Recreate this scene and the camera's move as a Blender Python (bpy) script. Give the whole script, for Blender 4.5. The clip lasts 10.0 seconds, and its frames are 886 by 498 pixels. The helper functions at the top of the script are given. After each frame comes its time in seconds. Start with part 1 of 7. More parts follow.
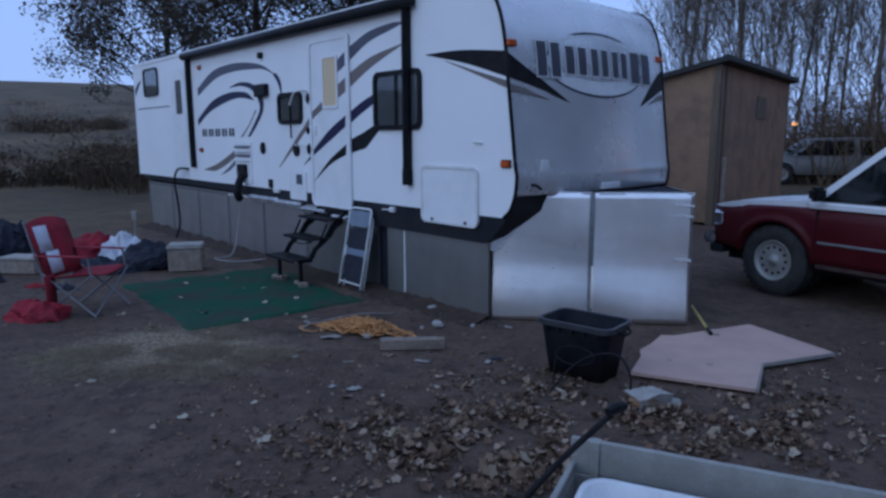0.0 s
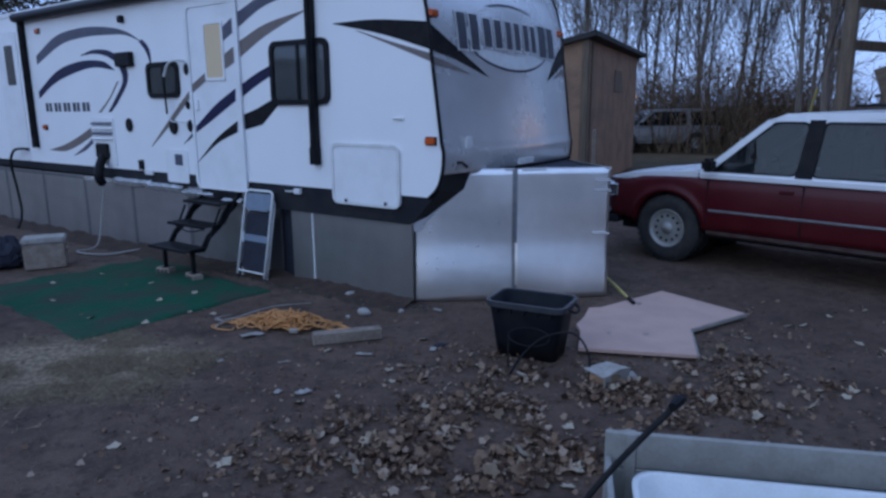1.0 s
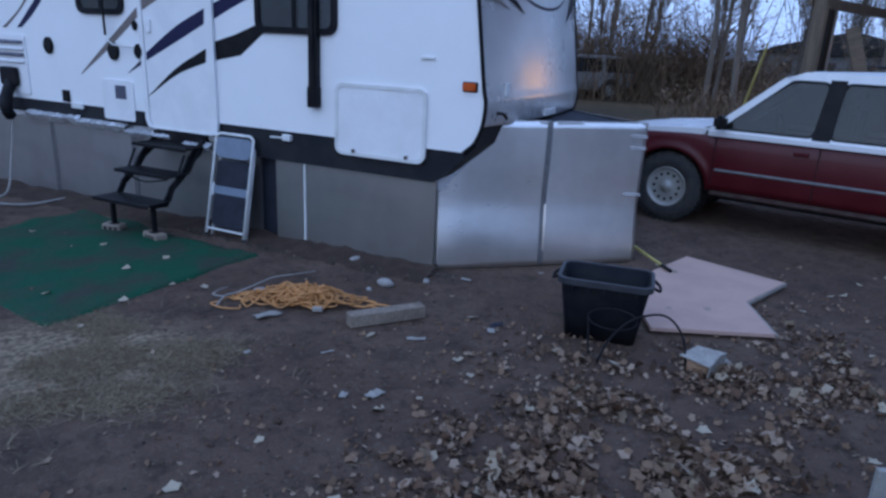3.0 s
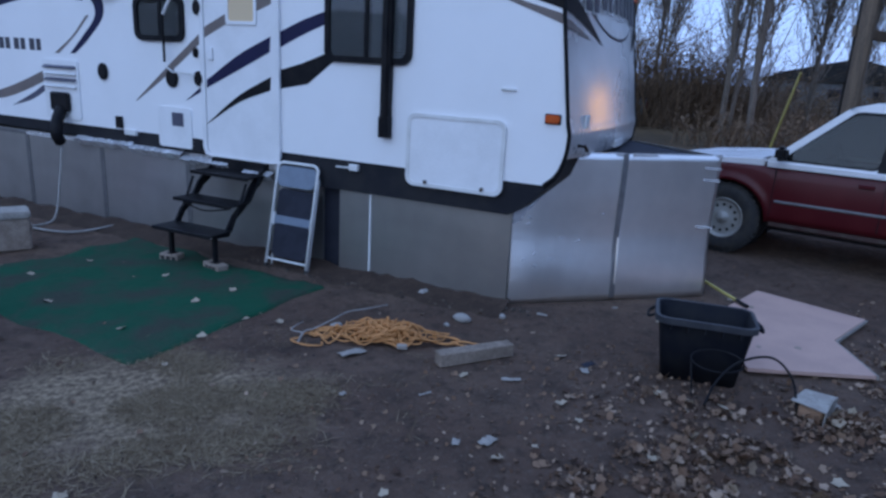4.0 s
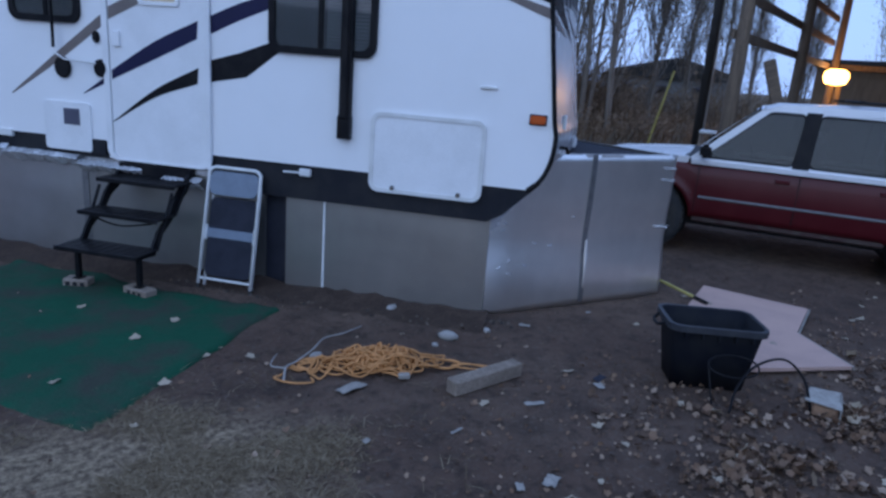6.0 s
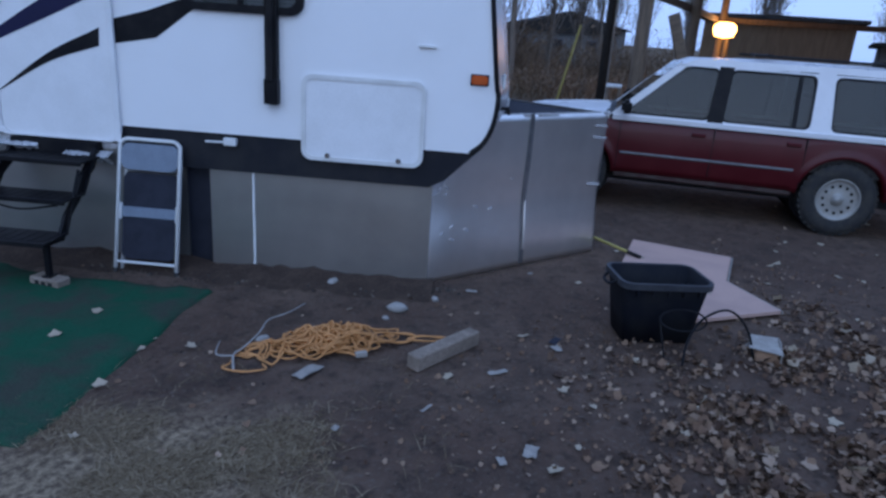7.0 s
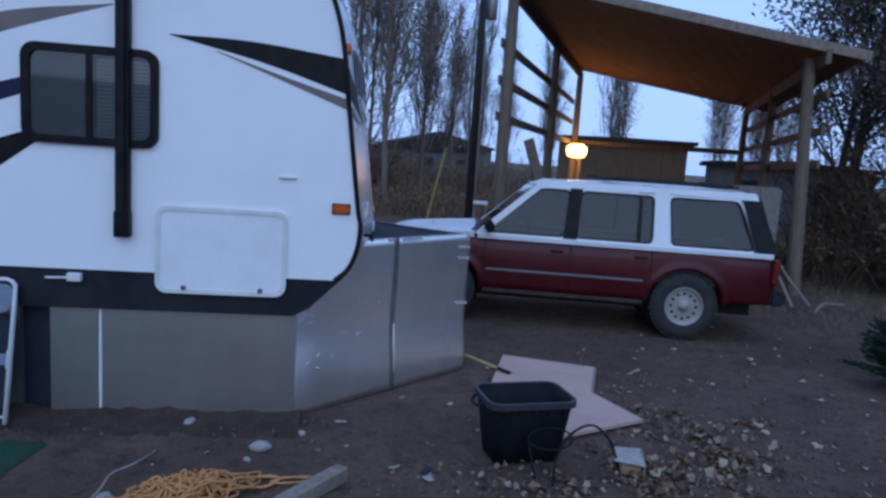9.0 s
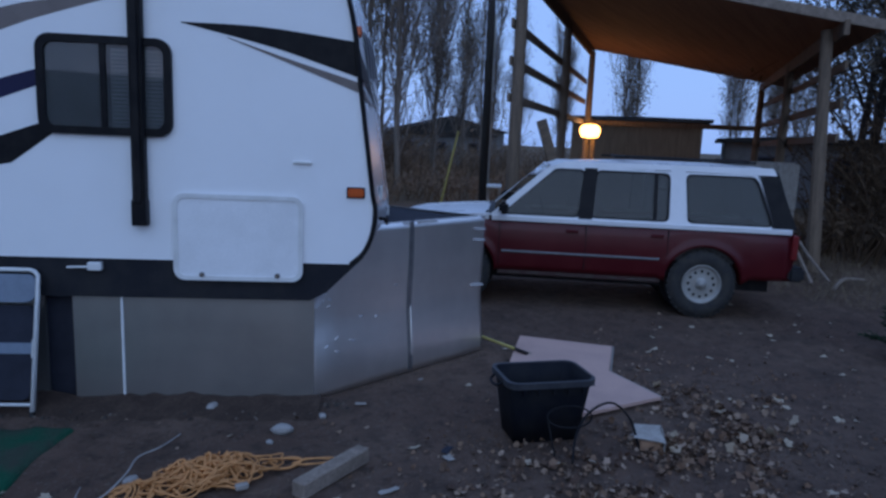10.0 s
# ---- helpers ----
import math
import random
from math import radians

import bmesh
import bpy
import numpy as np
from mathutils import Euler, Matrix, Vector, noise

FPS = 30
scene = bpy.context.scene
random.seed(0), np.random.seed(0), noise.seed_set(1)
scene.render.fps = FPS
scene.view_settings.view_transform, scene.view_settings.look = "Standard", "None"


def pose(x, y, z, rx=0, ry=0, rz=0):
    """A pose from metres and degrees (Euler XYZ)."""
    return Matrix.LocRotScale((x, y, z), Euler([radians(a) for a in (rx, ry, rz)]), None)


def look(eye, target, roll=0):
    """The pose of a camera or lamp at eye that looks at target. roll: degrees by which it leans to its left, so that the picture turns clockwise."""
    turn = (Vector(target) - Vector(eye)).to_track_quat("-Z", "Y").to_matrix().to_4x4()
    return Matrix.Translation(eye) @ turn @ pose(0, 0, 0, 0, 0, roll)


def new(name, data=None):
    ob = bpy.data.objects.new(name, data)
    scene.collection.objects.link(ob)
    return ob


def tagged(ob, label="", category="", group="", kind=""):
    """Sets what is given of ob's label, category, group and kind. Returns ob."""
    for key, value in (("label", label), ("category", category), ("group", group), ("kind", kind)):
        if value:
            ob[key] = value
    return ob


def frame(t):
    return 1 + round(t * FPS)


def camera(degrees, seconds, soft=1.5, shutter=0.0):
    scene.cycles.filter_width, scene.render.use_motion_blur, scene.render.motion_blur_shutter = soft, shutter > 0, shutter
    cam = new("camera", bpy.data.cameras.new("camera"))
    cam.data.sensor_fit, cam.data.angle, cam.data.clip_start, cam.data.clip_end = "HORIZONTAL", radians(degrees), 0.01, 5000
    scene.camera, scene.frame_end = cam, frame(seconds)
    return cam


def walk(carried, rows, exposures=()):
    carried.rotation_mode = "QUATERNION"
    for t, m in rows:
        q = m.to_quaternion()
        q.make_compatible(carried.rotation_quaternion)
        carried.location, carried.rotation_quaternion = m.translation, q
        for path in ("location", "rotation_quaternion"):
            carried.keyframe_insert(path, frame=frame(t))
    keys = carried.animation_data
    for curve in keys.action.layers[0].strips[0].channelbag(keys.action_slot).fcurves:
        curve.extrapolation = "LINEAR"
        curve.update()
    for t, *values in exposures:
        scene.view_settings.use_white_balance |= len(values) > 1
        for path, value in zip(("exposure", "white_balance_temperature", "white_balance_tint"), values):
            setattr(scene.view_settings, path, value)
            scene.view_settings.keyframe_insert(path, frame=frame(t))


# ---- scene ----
cam = camera(67.1, 10.0, soft=2.7)
METRES, EYE, TILT, LEAN, TURN = 4.545, 1.75, 0.0, 0.0, 0.0
ROWS = [
    (0.0, 0.0, 0.0, 0.0, -0.03, -9.5, 0.19),
    (0.5, -0.0744, 0.0337, 0.0018, -6.01, -11.24, -0.72),
    (1.0, -0.1452, 0.0777, 0.0093, -13.2, -11.94, 0.38),
    (1.5, -0.2033, 0.1586, -0.0013, -15.6, -14.63, -1.91),
    (2.0, -0.236, 0.219, 0.0129, -17.04, -16.45, -1.27),
    (3.5, -0.4135, 0.3589, 0.0115, -24.11, -16.81, -3.38),
    (4.0, -0.4633, 0.3978, 0.0179, -22.77, -15.2, -3.1),
    (4.5, -0.5224, 0.4347, 0.0183, -29.45, -13.51, -3.08),
    (5.0, -0.5576, 0.4841, 0.011, -34.46, -13.9, -4.76),
    (6.5, -0.6175, 0.63, 0.0121, -38.64, -16.63, -3.06),
    (7.0, -0.6266, 0.6585, 0.012, -44.78, -18.06, -3.91),
    (7.5, -0.6214, 0.6638, 0.0158, -44.97, -18.64, -3.33),
    (8.0, -0.6188, 0.6602, 0.0167, -47.24, -17.45, -3.62),
    (8.5, -0.6125, 0.6568, 0.0206, -49.42, -16.95, -3.34),
    (9.0, -0.6077, 0.6454, 0.0343, -55.19, -7.84, -3.84),
    (9.5, -0.6052, 0.6411, 0.034, -57.62, -6.66, -2.97),
    (10.0, -0.6097, 0.6454, 0.029, -54.15, -9.17, -2.39),
]
walk(cam, [(t, pose(0, 0, EYE, TILT, LEAN, TURN) @ pose(METRES * x, METRES * y, METRES * z, 90 + pitch, roll, yaw)) for t, x, y, z, yaw, pitch, roll in ROWS],
     [(0.0, -0.18, 6500, 10), (1.0, 0.02, 6500, 10), (2.0, 0.26, 6500, 10), (3.5, 0.28, 6430, 10), (4.5, 0.15, 6400, 10), (6.5, 0.15, 6400, 10), (8.0, 0.22, 6400, 10), (8.6, 0.23, 6400, 10), (9.0, 0.14, 6350, 10), (9.5, -0.17, 6150, 10), (10.0, -0.30, 6150, 10)])

# ---- light: a dull blue dusk, the brighter sky behind the walker ----
SUN_AZ, SUN_EL = radians(235), radians(12)
world = bpy.data.worlds.new("dusk_sky")
scene.world = world
world.use_nodes = True
wn, wl = world.node_tree.nodes, world.node_tree.links
wn.clear()
sky = wn.new("ShaderNodeTexSky")
sky.sky_type, sky.sun_disc = "NISHITA", False
sky.sun_elevation, sky.sun_rotation = SUN_EL, SUN_AZ
sky.air_density, sky.dust_density, sky.ozone_density = 1.2, 1.5, 3.0
veil = wn.new("ShaderNodeMixRGB")          # thin even cloud over the sky
veil.inputs[0].default_value = 0.85
veil.inputs[2].default_value = (3.7, 5.8, 11.3, 1)
bg, wo = wn.new("ShaderNodeBackground"), wn.new("ShaderNodeOutputWorld")
bg.inputs[1].default_value = 0.114
wl.new(sky.outputs[0], veil.inputs[1])
wl.new(veil.outputs[0], bg.inputs[0])
wl.new(bg.outputs[0], wo.inputs[0])

sun = new("sun", bpy.data.lights.new("sun", "SUN"))
sun.data.energy, sun.data.angle, sun.data.color = 0.5, radians(60), (0.62, 0.82, 1.0)
sun.matrix_world = look((0, 0, 0), (-math.sin(SUN_AZ) * math.cos(0.6), -math.cos(SUN_AZ) * math.cos(0.6), -math.sin(0.6)))


# ---- small tools ----
from mathutils.geometry import tessellate_polygon


def part(name, bm, mat, parent=None, label="", smooth=False):
    me = bpy.data.meshes.new(name)
    bmesh.ops.recalc_face_normals(bm, faces=bm.faces)
    bm.to_mesh(me)
    bm.free()
    me.materials.append(mat)
    if smooth:
        me.polygons.foreach_set("use_smooth", [True] * len(me.polygons))
    ob = new(name, me)
    if parent:
        ob.parent = parent
    return tagged(ob, label)


def raw(name, verts, faces, mat, parent=None, label="", smooth=False):
    me = bpy.data.meshes.new(name)
    me.from_pydata(verts, [], faces)
    me.materials.append(mat)
    if smooth:
        me.polygons.foreach_set("use_smooth", [True] * len(me.polygons))
    ob = new(name, me)
    if parent:
        ob.parent = parent
    return tagged(ob, label)


def thing(name, m, label, category, group="", kind=""):
    ob = new(name)
    ob.empty_display_size = 0.2
    ob.matrix_basis = m
    return tagged(ob, label, category, group, kind)


def box(x0, x1, y0, y1, z0, z1, bevel=0.0, bm=None, seg=1):
    bm = bm or bmesh.new()
    vs = [bm.verts.new((x, y, z)) for x in (x0, x1) for y in (y0, y1) for z in (z0, z1)]
    fs = [bm.faces.new([vs[i] for i in q]) for q in ((0, 1, 3, 2), (4, 6, 7, 5), (0, 4, 5, 1), (2, 3, 7, 6), (0, 2, 6, 4), (1, 5, 7, 3))]
    if bevel:
        es = list({e for f in fs for e in f.edges})
        bmesh.ops.bevel(bm, geom=es, offset=bevel, segments=seg, affect="EDGES")
    return bm


def prism(pts, lo, hi, axis="y", bevel=0.0, bm=None, seg=2):
    """A flat outline drawn in two axes, given thickness along the third."""
    bm = bm or bmesh.new()
    put = {"y": lambda a, b, c: (a, c, b), "x": lambda a, b, c: (c, a, b), "z": lambda a, b, c: (a, b, c)}[axis]
    one = [bm.verts.new(put(a, b, lo)) for a, b in pts]
    two = [bm.verts.new(put(a, b, hi)) for a, b in pts]
    n = len(pts)
    if n > 4 and not bevel:
        tris = tessellate_polygon([[Vector((a, b, 0)) for a, b in pts]])
        caps = [bm.faces.new([row[i] for i in t]) for row in (one, two) for t in tris]
    else:
        caps = [bm.faces.new(one), bm.faces.new(two[::-1])]
    sides = [bm.faces.new((one[i], one[i - 1], two[i - 1], two[i])) for i in range(n)]
    if bevel:
        bmesh.ops.bevel(bm, geom=list({e for f in caps for e in f.edges}), offset=bevel, segments=seg, affect="EDGES")
    bmesh.ops.triangulate(bm, faces=[f for f in bm.faces if len(f.verts) > 4])
    return bm


def rounded(x0, x1, z0, z1, r, n=5):
    pts = []
    for cx, cz, a in ((x1 - r, z1 - r, 0), (x0 + r, z1 - r, 90), (x0 + r, z0 + r, 180), (x1 - r, z0 + r, 270)):
        pts += [(cx + r * math.cos(radians(a + 90 * i / n)), cz + r * math.sin(radians(a + 90 * i / n))) for i in range(n + 1)]
    return pts


def ring(outer, inner, lo, hi, axis="y", bm=None, closed=True):
    """A frame between two outlines of as many points."""
    bm = bm or bmesh.new()
    put = {"y": lambda a, b, c: (a, c, b), "x": lambda a, b, c: (c, a, b), "z": lambda a, b, c: (a, b, c)}[axis]
    n = len(outer)
    vs = [[bm.verts.new(put(a, b, c)) for a, b in o] for o in (outer, inner) for c in (lo, hi)]
    for i in range(n if closed else n - 1):
        j = (i + 1) % n
        for a, b in ((0, 1), (1, 3), (3, 2), (2, 0)):
            bm.faces.new((vs[a][i], vs[a][j], vs[b][j], vs[b][i]))
    return bm


def tube(pts, r, n=8, bm=None, cap=True):
    """A round bar along points; r is one radius or one for each point."""
    bm = bm or bmesh.new()
    pts = [Vector(p) for p in pts]
    rs = r if isinstance(r, (list, tuple)) else [r] * len(pts)
    rings, side = [], None
    for i, p in enumerate(pts):
        way = (pts[min(i + 1, len(pts) - 1)] - pts[max(i - 1, 0)]).normalized()
        if side is None:
            side = way.orthogonal().normalized()
        side = (side - way * side.dot(way))
        side = side.normalized() if side.length > 1e-5 else way.orthogonal().normalized()
        up = way.cross(side)
        rings.append([bm.verts.new(p + rs[i] * (math.cos(2 * math.pi * k / n) * side + math.sin(2 * math.pi * k / n) * up)) for k in range(n)])
    for a, b in zip(rings, rings[1:]):
        for k in range(n):
            bm.faces.new((a[k], a[(k + 1) % n], b[(k + 1) % n], b[k]))
    if cap:
        bm.faces.new(rings[0][::-1])
        bm.faces.new(rings[-1])
    return bm


def lathe(profile, axis_from, axis="y", n=32, bm=None):
    """Turn a profile of (radius, along) about an axis."""
    bm = bm or bmesh.new()
    cx, cy, cz = axis_from
    rings = []
    for r, a in profile:
        row = []
        for k in range(n):
            c, s = r * math.cos(2 * math.pi * k / n), r * math.sin(2 * math.pi * k / n)
            row.append(bm.verts.new((cx + c, cy + a, cz + s) if axis == "y" else (cx + c, cy + s, cz + a)))
        rings.append(row)
    for a, b in zip(rings, rings[1:]):
        for k in range(n):
            bm.faces.new((a[k], a[(k + 1) % n], b[(k + 1) % n], b[k]))
    return bm


def smooth_line(pts, steps=4):
    """Catmull-Rom through points."""
    out, p = [], [Vector(q) for q in pts]
    p = [2 * p[0] - p[1]] + p + [2 * p[-1] - p[-2]]
    for i in range(1, len(p) - 2):
        for k in range(steps):
            t = k / steps
            out.append(0.5 * (2 * p[i] + (p[i + 1] - p[i - 1]) * t + (2 * p[i - 1] - 5 * p[i] + 4 * p[i + 1] - p[i + 2]) * t * t
                              + (3 * p[i] - p[i - 1] - 3 * p[i + 1] + p[i + 2]) * t ** 3))
    return out + [p[-2]]


# ---- materials ----
def material(name, colour, rough=0.6, metal=0.0, spots=None, scale=8.0, amount=0.5, grain=60.0, bump=0.15, depth=0.01, stretch=(1, 1, 1),
             vary=0.0, coords="Object", lo=0.42, hi=0.62, rough_vary=0.12, spec=0.5, fine_detail=6.0):
    """Base colour broken by large stains (spots) and fine grain, with a fine relief. vary: how far alike pieces differ."""
    m = bpy.data.materials.new(name)
    m.use_nodes = True
    n, l = m.node_tree.nodes, m.node_tree.links
    b = n["Principled BSDF"]
    tc, mp = n.new("ShaderNodeTexCoord"), n.new("ShaderNodeMapping")
    mp.inputs["Scale"].default_value = stretch
    l.new(tc.outputs[coords], mp.inputs[0])
    big, fine = n.new("ShaderNodeTexNoise"), n.new("ShaderNodeTexNoise")
    for t, s, d in ((big, scale, 5.0), (fine, grain, fine_detail)):
        t.inputs["Scale"].default_value, t.inputs["Detail"].default_value = s, d
        t.inputs["Roughness"].default_value = 0.6
        l.new(mp.outputs[0], t.inputs["Vector"])
    ramp = n.new("ShaderNodeMapRange")
    ramp.inputs["From Min"].default_value, ramp.inputs["From Max"].default_value = lo, hi
    ramp.inputs["To Max"].default_value = amount
    l.new(big.outputs[0], ramp.inputs[0])
    mix = n.new("ShaderNodeMixRGB")
    mix.inputs[1].default_value = (*colour, 1)
    mix.inputs[2].default_value = (*(spots or [c * 0.55 for c in colour]), 1)
    l.new(ramp.outputs[0], mix.inputs[0])
    gr = n.new("ShaderNodeMapRange")
    gr.inputs["From Min"].default_value, gr.inputs["From Max"].default_value = 0.3, 0.7
    gr.inputs["To Min"].default_value, gr.inputs["To Max"].default_value = 1 - bump, 1 + bump
    l.new(fine.outputs[0], gr.inputs[0])
    hsv = n.new("ShaderNodeHueSaturation")
    l.new(mix.outputs[0], hsv.inputs["Color"])
    if vary:
        oi, vr, mul = n.new("ShaderNodeObjectInfo"), n.new("ShaderNodeMapRange"), n.new("ShaderNodeMath")
        vr.inputs["To Min"].default_value, vr.inputs["To Max"].default_value = 1 - vary, 1 + vary
        mul.operation = "MULTIPLY"
        l.new(oi.outputs["Random"], vr.inputs[0])
        l.new(vr.outputs[0], mul.inputs[0])
        l.new(gr.outputs[0], mul.inputs[1])
        l.new(mul.outputs[0], hsv.inputs["Value"])
    else:
        l.new(gr.outputs[0], hsv.inputs["Value"])
    l.new(hsv.outputs[0], b.inputs["Base Color"])
    rr = n.new("ShaderNodeMapRange")
    rr.inputs["To Min"].default_value, rr.inputs["To Max"].default_value = max(rough - rough_vary, 0.02), min(rough + rough_vary, 1)
    l.new(big.outputs[0], rr.inputs[0])
    l.new(rr.outputs[0], b.inputs["Roughness"])
    b.inputs["Metallic"].default_value = metal
    b.inputs["Specular IOR Level"].default_value = spec
    bp = n.new("ShaderNodeBump")
    bp.inputs["Strength"].default_value, bp.inputs["Distance"].default_value = 0.5, depth
    l.new(fine.outputs[0], bp.inputs["Height"])
    l.new(bp.outputs[0], b.inputs["Normal"])
    return m


def islands(name, colours, rough=0.8, spec=0.2):
    """For many small loose pieces in one mesh: each piece takes a colour of its own."""
    m = bpy.data.materials.new(name)
    m.use_nodes = True
    n, l = m.node_tree.nodes, m.node_tree.links
    b, g, r = n["Principled BSDF"], n.new("ShaderNodeNewGeometry"), n.new("ShaderNodeValToRGB")
    r.color_ramp.interpolation = "CONSTANT"
    for i, c in enumerate(colours):
        e = r.color_ramp.elements[i] if i < 2 else r.color_ramp.elements.new(i / len(colours))
        e.position, e.color = i / len(colours), (*c, 1)
    no, mx = n.new("ShaderNodeTexNoise"), n.new("ShaderNodeMixRGB")
    no.inputs["Scale"].default_value = 25
    mx.blend_type, mx.inputs[0].default_value = "MULTIPLY", 0.45
    l.new(g.outputs["Random Per Island"], r.inputs[0])
    l.new(r.outputs[0], mx.inputs[1])
    l.new(no.outputs[0], mx.inputs[2])
    l.new(mx.outputs[0], b.inputs["Base Color"])
    b.inputs["Roughness"].default_value, b.inputs["Specular IOR Level"].default_value = rough, spec
    return m


def glass(name, colour=(0.02, 0.025, 0.03), rough=0.06):
    m = bpy.data.materials.new(name)
    m.use_nodes = True
    b = m.node_tree.nodes["Principled BSDF"]
    b.inputs["Base Color"].default_value, b.inputs["Roughness"].default_value = (*colour, 1), rough
    b.inputs["Transmission Weight"].default_value, b.inputs["IOR"].default_value = 0.95, 1.45
    return m


def glowing(name, colour, strength):
    m = bpy.data.materials.new(name)
    m.use_nodes = True
    b = m.node_tree.nodes["Principled BSDF"]
    b.inputs["Emission Color"].default_value, b.inputs["Emission Strength"].default_value = (*colour, 1), strength
    b.inputs["Base Color"].default_value = (*[c * 0.45 for c in colour], 1)
    return m


WHITE = material("white_ribbed_siding", (0.85, 0.85, 0.85), 0.45, scale=1.3, amount=0.12, spots=(0.66, 0.65, 0.62), grain=220, bump=0.03, depth=0.002)
TRIM_WHITE = material("white_trim", (0.82, 0.82, 0.82), 0.4, scale=3, amount=0.2, spots=(0.55, 0.55, 0.53), grain=90, bump=0.04, depth=0.001)
SILVER = material("silver_fibreglass", (0.66, 0.65, 0.64), 0.28, 0.5, scale=0.8, amount=0.22, spots=(0.36, 0.35, 0.35), grain=3, bump=0.05, depth=0.004, rough_vary=0.08, fine_detail=1.5)
CHAR = material("charcoal_skirt_metal", (0.018, 0.019, 0.024), 0.5, spec=0.12, scale=3, amount=0.4, spots=(0.045, 0.043, 0.04), grain=60, bump=0.1, depth=0.002)
BLACK = material("black_painted_steel", (0.009, 0.009, 0.011), 0.45, spec=0.12, scale=9, amount=0.4, spots=(0.03, 0.027, 0.025), grain=120, bump=0.1, depth=0.001)
RUBBER = material("black_rubber", (0.014, 0.014, 0.015), 0.75, scale=12, amount=0.6, spots=(0.04, 0.036, 0.03), grain=80, bump=0.2, depth=0.003)
BADGE = material("dark_badge_grey", (0.05, 0.05, 0.065), 0.5, scale=5, amount=0.25, grain=90, bump=0.05, depth=0.0005)
SHADE = material("pale_window_shade", (0.33, 0.33, 0.32), 0.8, scale=3, amount=0.4, grain=80, bump=0.05)
NAVY = material("navy_vinyl", (0.016, 0.016, 0.055), 0.4, spec=0.2, scale=5, amount=0.25, grain=90, bump=0.05, depth=0.0005)
TAUPE = material("taupe_vinyl", (0.20, 0.165, 0.15), 0.45, spec=0.25, scale=5, amount=0.25, grain=90, bump=0.05, depth=0.0005)
GREYV = material("grey_vinyl", (0.10, 0.10, 0.135), 0.45, spec=0.25, scale=5, amount=0.25, grain=90, bump=0.05, depth=0.0005)
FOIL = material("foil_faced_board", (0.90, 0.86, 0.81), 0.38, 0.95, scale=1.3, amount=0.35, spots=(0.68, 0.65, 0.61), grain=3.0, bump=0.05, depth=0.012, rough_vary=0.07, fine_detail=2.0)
# skirt foil in two greys, both darker in base colour than the front boards
FOIL_DARK = material("dark_foil_board", (0.42, 0.41, 0.39), 0.40, 0.92, scale=1.2, amount=0.6, spots=(0.33, 0.315, 0.30), grain=3.0, bump=0.05, depth=0.010, fine_detail=1.5, rough_vary=0.08)
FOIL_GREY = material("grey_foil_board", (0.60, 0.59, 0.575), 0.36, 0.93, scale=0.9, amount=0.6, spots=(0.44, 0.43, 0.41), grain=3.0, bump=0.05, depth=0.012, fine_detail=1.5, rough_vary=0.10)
TAPE = material("foil_tape", (0.85, 0.85, 0.86), 0.25, 0.5, scale=20, amount=0.4, grain=40, bump=0.06, depth=0.006)
TAPE_DARK = material("grey_foil_tape", (0.34, 0.34, 0.345), 0.35, 0.85, scale=12, amount=0.5, grain=40, bump=0.08, depth=0.006)
PANE = glass("dark_window_glass", (0.45, 0.48, 0.5), 0.03)
BLIND = material("window_blind", (0.66, 0.66, 0.65), 0.7, scale=4, amount=0.3, grain=80, bump=0.05)
ORANGE = material("orange_marker_lens", (0.55, 0.09, 0.015), 0.25, scale=20, amount=0.3, grain=200, bump=0.1, depth=0.001)
PLASTIC_W = material("white_plastic", (0.72, 0.72, 0.70), 0.4, scale=6, amount=0.35, spots=(0.5, 0.49, 0.46), grain=100, bump=0.05, depth=0.001)
CHROME = material("dull_chrome", (0.55, 0.55, 0.56), 0.25, 0.95, scale=14, amount=0.5, spots=(0.3, 0.29, 0.27), grain=90, bump=0.08, depth=0.001)
ALU = material("dull_grey_tube", (0.2, 0.2, 0.205), 0.5, 0.3, scale=14, amount=0.4, grain=90, bump=0.08, depth=0.001)
RED = material("dark_red_car_paint", (0.066, 0.0045, 0.008), 0.34, 0.0, spec=0.3, scale=3, amount=0.35, spots=(0.10, 0.012, 0.014), grain=150, bump=0.05, depth=0.0005)
DIRTY_RED = material("muddy_rocker_paint", (0.05, 0.02, 0.019), 0.6, 0.0, scale=7, amount=0.7, spots=(0.07, 0.055, 0.045), grain=60, bump=0.15, depth=0.002)
CARWHITE = material("white_car_paint", (0.74, 0.74, 0.75), 0.3, 0.0, scale=3, amount=0.3, spots=(0.58, 0.58, 0.57), grain=150, bump=0.03, depth=0.0005)
CARGLASS = glass("tinted_car_glass", (0.15, 0.17, 0.175), 0.02)
INTERIOR = material("grey_car_interior", (0.10, 0.095, 0.09), 0.85, scale=10, amount=0.4, grain=90, bump=0.1)
TYRE = material("worn_tyre", (0.022, 0.022, 0.023), 0.85, scale=10, amount=0.6, spots=(0.06, 0.052, 0.042), grain=120, bump=0.2, depth=0.004)
RIM = material("white_steel_rim", (0.34, 0.33, 0.305), 0.45, 0.2, scale=14, amount=0.5, spots=(0.28, 0.25, 0.21), grain=70, bump=0.1, depth=0.001)
PLY = material("pinkish_foam_board", (0.50, 0.325, 0.265), 0.75, scale=3, amount=0.45, spots=(0.38, 0.255, 0.215), grain=90, bump=0.08, depth=0.002)
OSB = material("tan_strand_board", (0.31, 0.182, 0.11), 0.85, scale=1.6, amount=0.8, spots=(0.18, 0.115, 0.078), grain=40, bump=0.2, depth=0.003)
